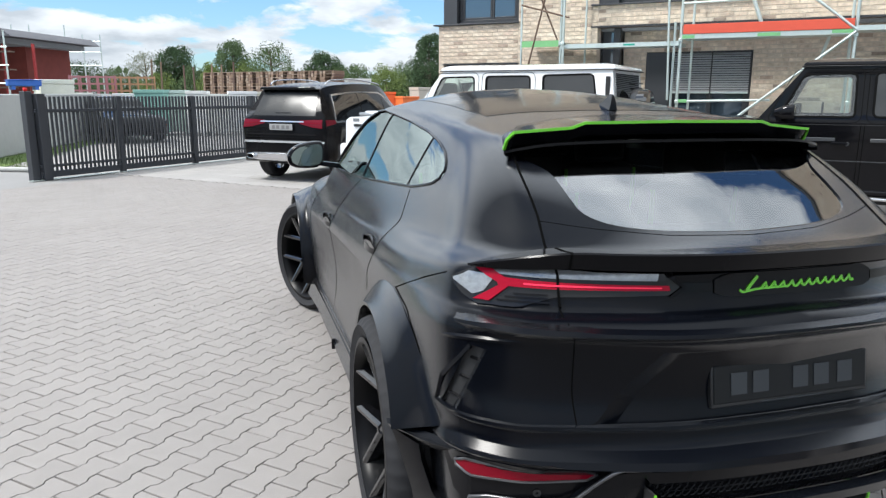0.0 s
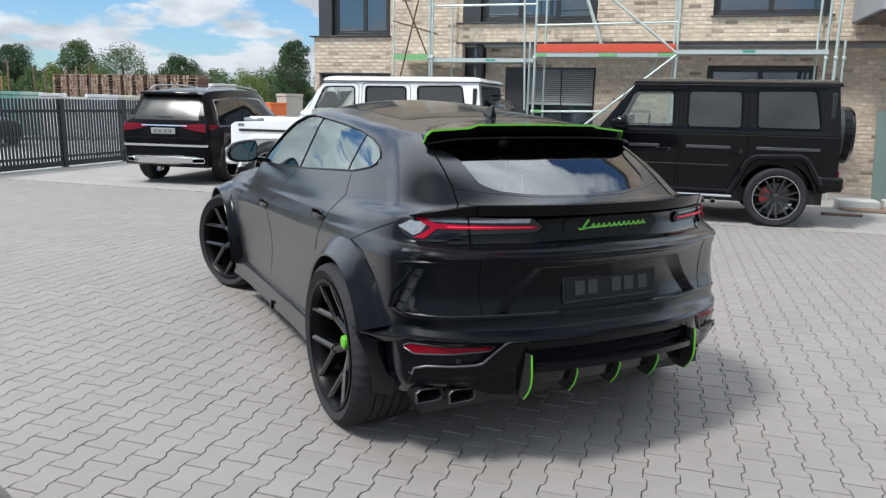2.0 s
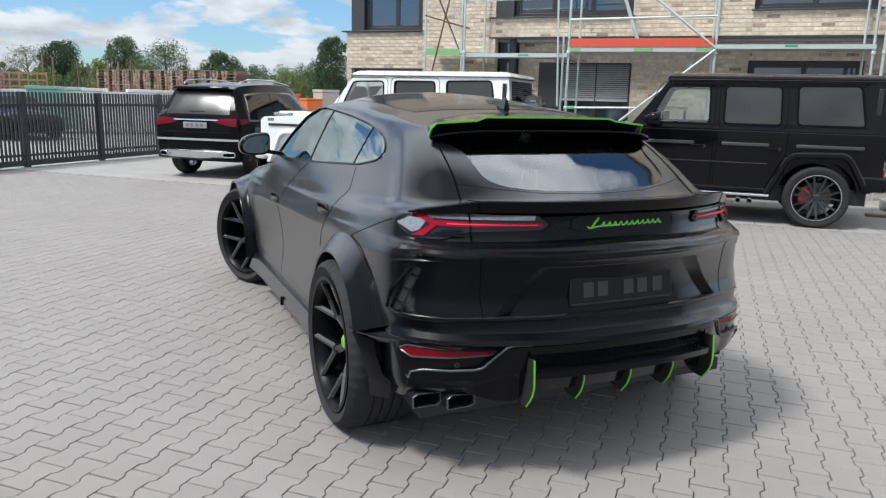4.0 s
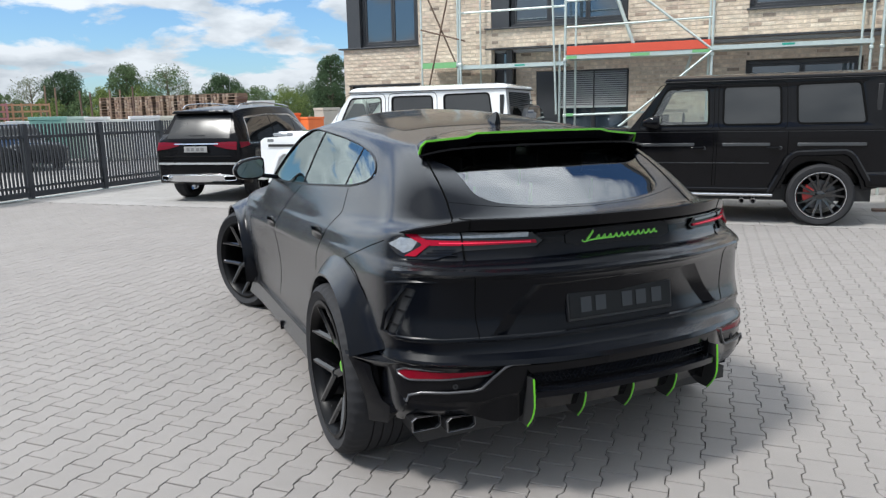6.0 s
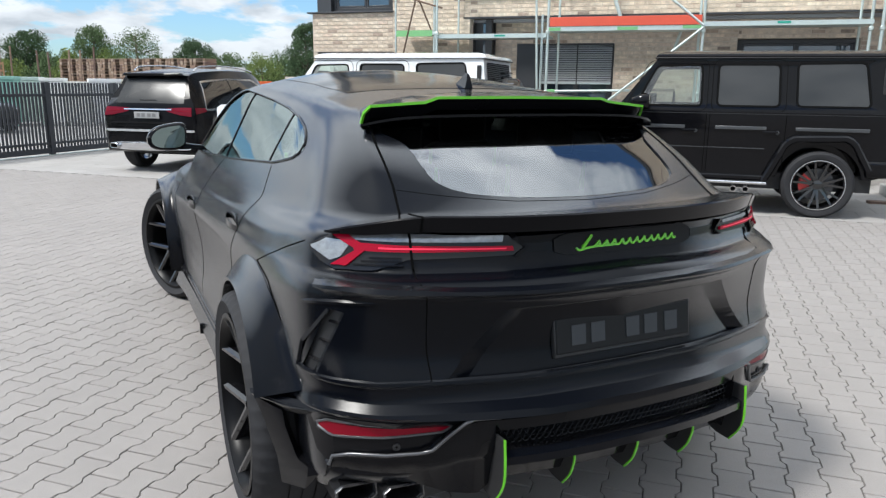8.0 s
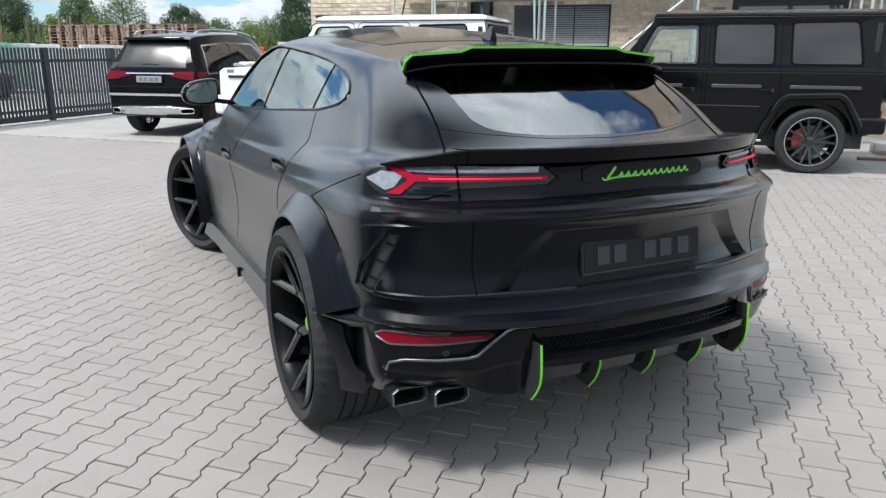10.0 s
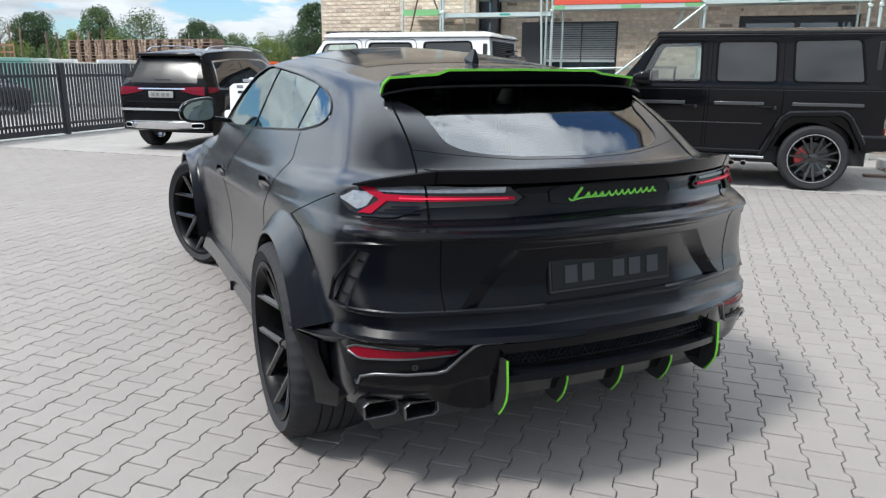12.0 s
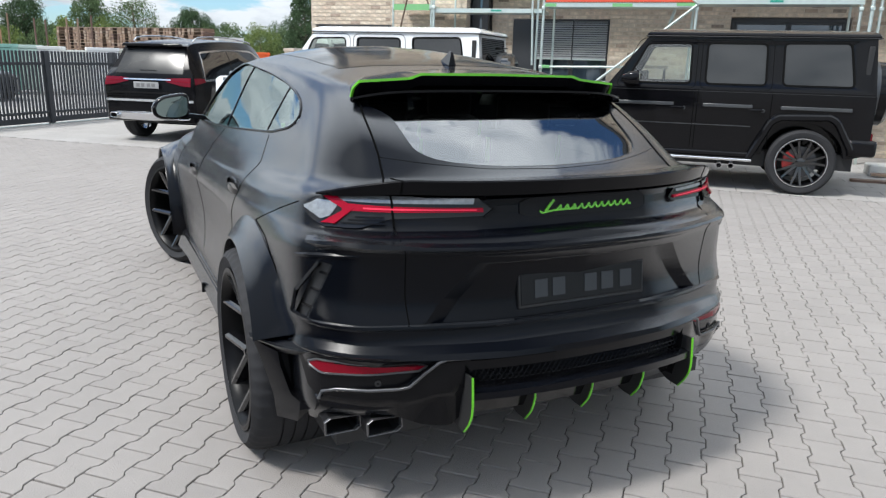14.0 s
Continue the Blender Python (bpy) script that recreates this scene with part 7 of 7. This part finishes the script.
def grass_blades():
    bm = bmesh.new()
    rnd = random.Random(3)
    for _ in range(9000):
        x, y = rnd.uniform(-11, -5.6), rnd.uniform(14.4, 26)
        a, h = rnd.uniform(0, 6.28), rnd.uniform(0.03, 0.08)
        p = Vector((x, y, 0.004))
        q = Vector((math.cos(a), math.sin(a), 0)) * 0.008
        bm.faces.new([bm.verts.new(v) for v in (p - q, p + q, p + Vector((rnd.uniform(-0.03, 0.03), rnd.uniform(-0.03, 0.03), h)))])
    ob = part("grass_blades", bm, GRASS, smooth=False)
    tagged(ob, "short blades of mown grass on the verge", "grass", kind="stuff")


grass_blades()
structure(part_at("kerb", -6.4, 14.3, 0.12, 4.2, 0.08, 62, CONC, "", ""), "low concrete kerb of the verge", "kerb")


def pallet_stack(x, y, rot, n, seed):
    st = thing("pallet_stack", pose(x, y, 0, 0, 0, rot), "tall stack of weathered wooden pallets", "pallets", "pallet stacks in the builder's yard")
    rnd = random.Random(seed)
    bm = bmesh.new()
    for k in range(n):
        z = k * 0.145
        dx = rnd.uniform(-0.03, 0.03)
        for j in range(5):
            box(bm, -0.6 + dx, 0.6 + dx, -0.4 + j * 0.175, -0.4 + j * 0.175 + 0.1, z + 0.122, z + 0.144)
        for xx in (-0.6, -0.07, 0.46):
            box(bm, xx + dx, xx + 0.14 + dx, -0.4, 0.4, z + 0.022, z + 0.121)
            box(bm, xx + dx, xx + 0.12 + dx, -0.4, 0.4, z, z + 0.021)
    part("pallet", bm, WOOD, st, smooth=False)["kind"] = "stuff"


for k in range(12):
    pallet_stack(-2.1 + k * 0.48, 39.2 - k * 0.52, -46, 18, k)


def crate(x, y, w, d, h, rot, col, z=0.0, label="plastic crate in the builder's yard"):
    c = thing("storage_crate", pose(x, y, z, 0, 0, rot), label, "crate", "crates in the builder's yard")
    m = mat("crate_paint", col, 0.6, 0, 0.15, 3)
    part("tub", boxm(-w / 2, w / 2, -d / 2, d / 2, 0.1, h * 0.93), m, c, bevel=0.03)
    part("rim", boxm(-w / 2 - 0.02, w / 2 + 0.02, -d / 2 - 0.02, d / 2 + 0.02, h * 0.93, h), m, c, bevel=0.01)
    for sx in (-1, 1):
        part("runner", boxm(sx * w * 0.35 - 0.05, sx * w * 0.35 + 0.05, -d / 2, d / 2, 0, 0.1), m, c)


crate(3.5, 36.6, 1.4, 1.0, 2.35, 8, (0.62, 0.63, 0.62), label="pale grey container in the builder's yard")
crate(5.0, 36.2, 1.2, 1.0, 2.3, 5, (0.66, 0.66, 0.64), label="pale grey container in the builder's yard")
crate(5.4, 31.9, 1.1, 0.9, 1.62, 12, (0.75, 0.13, 0.03), label="orange crate in the builder's yard")
crate(6.5, 31.5, 0.9, 0.9, 1.42, 20, (0.72, 0.16, 0.04), label="orange crate in the builder's yard")
crate(7.6, 32.6, 1.0, 0.8, 1.85, 20, (0.45, 0.42, 0.36), label="brown crate in the builder's yard")
_r = random.Random(11)
for k, (x, col) in enumerate([(-7.6, (0.65, 0.66, 0.66)), (-6.8, (0.62, 0.62, 0.58)), (-5.0, (0.66, 0.66, 0.66)), (-4.2, (0.22, 0.42, 0.36)), (-3.5, (0.45, 0.55, 0.50)), (-2.6, (0.66, 0.66, 0.64)), (-1.9, (0.62, 0.62, 0.58)), (-1.0, (0.7, 0.7, 0.7)), (-0.2, (0.6, 0.58, 0.5))]):
    crate(x, 27.0 + _r.uniform(-0.6, 0.6), _r.uniform(0.7, 1.1), 0.8, _r.uniform(1.5, 1.72), _r.uniform(-10, 10), col, label="pale plastic tub in the builder's yard" if col[0] > 0.4 else "green plastic tub in the builder's yard")
crate(-7.5, 23.0, 0.9, 0.7, 0.3, 20, (0.04, 0.13, 0.48), 1.62, "blue covered box on the boundary wall")
crate(-6.9, 24.2, 1.0, 0.7, 1.95, 25, (0.66, 0.65, 0.58), label="cream container behind the wall")


def stillage(x, y, rot, col, label):
    r = thing("steel_rack", pose(x, y, 0, 0, 0, rot), label, "rack", "racks in the builder's yard")
    m = mat("rack_paint", col, 0.5, 0.2, 0.2, 6)
    for xx in np.linspace(-0.8, 0.8, 6):
        for yy in (-0.4, 0.4):
            part("upright", boxm(xx - 0.025, xx + 0.025, yy - 0.025, yy + 0.025, 0, 2.2), m, r)
    for z in np.linspace(0.3, 2.1, 8):
        part("shelf_bar", boxm(-0.8, 0.8, -0.43, -0.38, z, z + 0.07), m, r)


stillage(-6.6, 29.5, 5, (0.42, 0.17, 0.19), "red steel rack full of props")
stillage(-5.2, 30.2, 5, (0.42, 0.23, 0.13), "orange steel rack full of props")
for x in (-4.7, -4.3, -3.3, -2.9, -2.2, -1.8, -1.3):
    ob = part("timber_pole", tubem((0, 0, 0), (_r.uniform(-0.08, 0.08), 0, 2.75 + _r.uniform(-0.1, 0.2)), 0.035, 8), WOOD)
    ob.matrix_world = pose(x, 31.9, 0)
    tagged(ob, "upright timber pole in the builder's yard", "pole", "timber poles")


# low dark car beyond the bars
def far_car(x, y, rot, paint, label):
    c = thing("parked_car", pose(x, y, 0, 0, 0, rot), label, "car")
    def ring(yy, w, z0, zs, zr, wr):
        return [(-w, yy, z0), (-w, yy, zs), (-wr, yy, zr), (0, yy, zr + 0.02), (wr, yy, zr), (w, yy, zs), (w, yy, z0)]
    rows = catmull(np.array([ring(-2.2, 0.7, 0.3, 0.6, 0.75, 0.6), ring(-1.9, 0.88, 0.22, 0.8, 0.95, 0.7), ring(-1.3, 0.9, 0.22, 0.85, 1.35, 0.58), ring(0.3, 0.9, 0.22, 0.85, 1.42, 0.58), ring(1.0, 0.9, 0.22, 0.83, 1.0, 0.7), ring(2.0, 0.86, 0.22, 0.72, 0.82, 0.66), ring(2.25, 0.7, 0.3, 0.55, 0.62, 0.5)]), 4)
    bm = bmesh.new()
    loft(bm, [[tuple(p) for p in r] for r in rows], True, True)
    part("body", bm, paint, c)
    for yy in (-1.35, 1.35):
        for sx in (-1, 1):
            bm = bmesh.new()
            lathe(bm, [(0.15, sx * -0.1), (0.32, sx * -0.1), (0.32, sx * 0.1), (0.15, sx * 0.1)], 24, pose(sx * 0.84, yy, 0.32))
            part("wheel", bm, RUBBER, c)
    for sx in (-1, 1):
        part("head_lamp", boxm(*sorted((sx * 0.45, sx * 0.78)), 2.02, 2.16, 0.60, 0.70), LENS_CLEAR, c, bevel=0.02)


far_car(-5.2, 24.2, -150, BLACK, "dark parked car beyond the gate")
far_car(-8.6, 40.5, 160, BLACK, "dark parked car in the builder's yard")


# shell of a house under scaffolding, far off
def shell_house():
    h = thing("house_shell", pose(-17.5, 47, 0, 0, 0, -20), "unfinished house wrapped in scaffolding", "building")
    part("slab", boxm(-6, 6.5, -4, 4, 4.05, 4.35), GREYWALL, h)
    part("wall", boxm(-5.8, 5.6, -0.5, 3.8, 0, 4.05), mat("red_block", (0.20, 0.045, 0.035), 0.9, 0, 0.2, 3), h)
    part("roof", prismm([(-6.6, 4.35), (7.4, 4.35), (6.8, 4.75), (-6.6, 5.3)], "y", -4.3, 4.3), mat("roof_felt", (0.10, 0.10, 0.11), 0.8), h)
    for k in range(9):
        x = -6 + k * 1.65
        part("upright", tubem((x, -4.6, 0), (x, -4.6, 5.0 if k < 6 else 4.6), 0.05, 6), STEEL, h)
        part("prop", boxm(x + 0.5, x + 0.62, -3.2, -3.08, 0, 4.05), mat("red_prop", (0.35, 0.03, 0.03), 0.6), h)
    for z in (1.0, 2.0, 2.9, 3.8):
        part("ledger", tubem((-6.2, -4.6, z), (7.3, -4.6, z), 0.045, 6), STEEL, h)
        part("board", boxm(-6.2, 7.3, -4.55, -4.0, z - 0.25, z - 0.18), WOOD, h)


shell_house()


def far_scaffold(x, y):
    f = thing("scaffold_tower", pose(x, y, 0, 0, 0, -12), "distant steel scaffold tower", "scaffold")
    for k in range(7):
        part("upright", tubem((k * 1.3, 0, 0), (k * 1.3, 0, 6.6 if k in (1, 2, 4) else 5.9), 0.05, 6), STEEL, f)
    for z in (3.6, 4.6, 5.4):
        part("ledger", tubem((0, 0, z), (7.8, 0, z), 0.045, 6), STEEL, f)


far_scaffold(-18.5, 62)


# ---- trees ----
BARK = mat("bark", (0.10, 0.075, 0.055), 0.9, 0, 0.2, 6, 0.6, 20)


def leaf_mat(name, c):
    m = mat(name, c, 0.8, 0, 0.15, 0.7, island=0.35, spec=0.08)
    return m


# leaf greens, lightened and greyed to put distance haze into the colour
HAZED_LEAVES = [leaf_mat("leaves_dark", (0.060, 0.095, 0.048)), leaf_mat("leaves_mid", (0.105, 0.150, 0.072)), leaf_mat("leaves_light", (0.150, 0.195, 0.065)), leaf_mat("leaves_pale", (0.22, 0.24, 0.17))]


def tree(x, y, h, w, leaf, seed, clumps=26, per=260, droop=0.0, base=0.28, size=0.22, bare=0.0, label="leafy tree beyond the builder's yard"):
    t = thing("tree", pose(x, y, 0), label, "tree", "trees on the horizon")
    rnd = random.Random(seed)
    bm = bmesh.new()
    tube(bm, (0, 0, 0), (0.1, 0, h * 0.45), h * 0.028, 8, h * 0.018)
    tube(bm, (0.1, 0, h * 0.45), (0, 0.1, h * 0.85), h * 0.018, 8, h * 0.006)
    centres = []
    for k in range(clumps):
        a = k * 2.399
        u = (k + 0.5) / clumps
        z = h * (base + (1 - base) * u * 0.93)
        env = math.sin(math.pi * (0.14 + 0.80 * u)) ** 0.7
        r = w * env * rnd.uniform(0.35, 0.95)
        c = Vector((r * math.cos(a), r * math.sin(a), z - droop * r))
        centres.append((c, w * rnd.uniform(0.24, 0.42) * (0.7 + 0.5 * env)))
        tube(bm, (0, 0, max(h * 0.22, z - r * 0.8)), tuple(c), h * 0.008, 5, h * 0.003)
    part("trunk", bm, BARK, t)
    bm = bmesh.new()
    for c, r in centres:
        for _ in range(int(per * 1.8 * (1 - bare))):
            d = Vector((rnd.gauss(0, 1), rnd.gauss(0, 1), rnd.gauss(0, 0.8)))
            d = d.normalized() * r * rnd.random() ** 0.45
            p = c + d
            if droop:
                p.z -= droop * rnd.random() * r * 2
            q = Euler((rnd.uniform(0, 6.3), rnd.uniform(0, 6.3), rnd.uniform(0, 6.3))).to_matrix()
            s = size * rnd.uniform(0.45, 1.0)
            vs = [bm.verts.new(p + q @ Vector(v) * s) for v in ((-0.5, 0, 0), (0, -0.32, 0.08), (0.5, 0, 0), (0, 0.32, 0.08))]
            bm.faces.new(vs)
    part("crown", bm, leaf, t, smooth=False)


tree(-7.3, 86.8, 6.6, 2.6, HAZED_LEAVES[0], 1, 30, 240)
tree(-1.0, 86.9, 7.5, 2.1, HAZED_LEAVES[1], 2, 30, 240)
tree(3.0, 81.8, 7.4, 2.9, HAZED_LEAVES[1], 3, 30, 190, droop=0.35, size=0.2)
tree(8.7, 81.3, 6.0, 2.4, HAZED_LEAVES[0], 4, 26, 240)
tree(13.9, 54.9, 6.4, 1.75, HAZED_LEAVES[0], 5, 30, 300, base=0.12, size=0.17)
tree(-10.6, 88.0, 6.0, 3.0, HAZED_LEAVES[3], 6, 24, 90, bare=0.3, label="pale half-bare tree beyond the builder's yard")
for k, (x, y, h, w, l) in enumerate([(-3.2, 77, 4.6, 1.7, 2), (-5.0, 82, 4.2, 2.2, 1), (0.8, 84, 4.8, 2.4, 2), (6.0, 84, 4.2, 2.4, 1), (11.0, 72, 4.4, 2.2, 1), (13.5, 70, 4.1, 2.4, 2), (16.2, 72, 4.4, 2.5, 1), (19.0, 74, 4.6, 2.5, 1), (10.2, 80, 4.6, 2.3, 1), (-13.5, 90, 4.2, 3.0, 1), (-17.5, 92, 5.0, 3.2, 0), (-21, 90, 4.8, 3.2, 1), (-25, 92, 5.2, 3.4, 0), (-8.9, 84, 3.6, 2.2, 2), (3.2, 88, 3.8, 2.6, 1), (22.5, 70, 5.0, 3.0, 1)]):
    tree(x, y, h, w, HAZED_LEAVES[l], 20 + k, 18, 190, base=0.05, label="broad bush in the hedge on the horizon")


# plain far line of woods right round
def woods():
    bm = bmesh.new()
    rnd = random.Random(9)
    for k in range(150):
        a = 2 * math.pi * k / 150
        R = 150 + rnd.uniform(-8, 8)
        x, y = R * math.sin(a), R * math.cos(a)
        for _ in range(60):
            s = rnd.uniform(1.2, 2.6)
            p = Vector((x + rnd.gauss(0, 3), y + rnd.gauss(0, 3), abs(rnd.gauss(1.8, 1.6))))
            q = Euler((rnd.uniform(0, 6.3), rnd.uniform(0, 6.3), rnd.uniform(0, 6.3))).to_matrix()
            bm.faces.new([bm.verts.new(p + q @ Vector(v) * s) for v in ((-0.5, 0, 0), (0, -0.4, 0.1), (0.5, 0, 0), (0, 0.4, 0.1))])
    ob = part("far_woods", bm, HAZED_LEAVES[1], smooth=False)
    tagged(ob, "distant woods along the horizon", "woods", kind="stuff")


woods()


# ---- small things by the house ----
def leaning_panes():
    for k in range(3):
        p = thing("glass_sheet", YARD @ pose(-4.15 - k * 0.28, 9.7 + 0.08 * k, 0.02, -14, 0, 0), "sheet of greenish glass leaning on the house", "glass", "glass sheets by the house")
        part("sheet", boxm(-0.11, 0.11, -0.01, 0.01, 0, 1.6 - 0.1 * k), mat("green_glass_edge", (0.07, 0.11, 0.09), 0.08, coat=1.0), p)
        part("edge_strip", boxm(-0.115, -0.105, -0.014, 0.014, 0, 1.6 - 0.1 * k), mat("grey_edge", (0.4, 0.42, 0.4), 0.5), p)


leaning_panes()
for k, (s, d, w) in enumerate([(-3.35, 8.4, 0.55), (-3.9, 9.0, 0.9), (-4.6, 9.2, 1.0)]):
    b = part("timber_board", boxm(-w / 2, w / 2, -0.06, 0.06, 0, 0.04), WOOD, bevel=0.004)
    b.matrix_world = YARD @ pose(s, d, 0.0 if k == 0 else 0.02, 0, 0, 4 * k)
    tagged(b, "short sawn timber board lying by the house", "board", "loose timber boards")
for k in range(3):
    b = part("stone_block", boxm(-0.3, 0.3, -0.18, 0.18, 0, 0.16), CONC, bevel=0.02)
    b.matrix_world = YARD @ pose(-3.75 - k * 0.7, 9.35 + 0.1 * k, 0, 0, 0, 6 * k)
    tagged(b, "pale concrete block lying by the house", "block", "concrete blocks")


# ---- brick skin ----
def lay_bricks():
    for wall, rects, d, stretch, seed in ((WALL_UP, UPPER, D0, (3.5, 6.9, 2.16, 2.95), 1), (WALL_LOW, GROUND, D1, (0, 0, 0, 0), 2)):
        rnd = random.Random(seed)
        slots = brick_slots(rects, seed)
        shared = {}
        rest = bmesh.new()
        count = 0
        for s, z, ln in slots:
            near = stretch[0] <= s <= stretch[1] and stretch[2] <= z <= stretch[3] and count < 300
            if not near:
                brick_mesh(rest, s, z, ln, d, rnd)
                continue
            key = (round(ln, 3), rnd.randrange(3))
            if key not in shared:
                bm = bmesh.new()
                brick_mesh(bm, 0, 0, ln, 0, rnd)
                ob = part("brick", bm, BRICK, wall, smooth=False)
                shared[key] = ob.data
            else:
                ob = new("brick", shared[key])
                ob.parent = wall
            ob.location = (s, d, z)
            count += 1
        ob = part("brickwork", rest, BRICK, wall, smooth=False)
        ob["kind"] = "stuff"


lay_bricks()
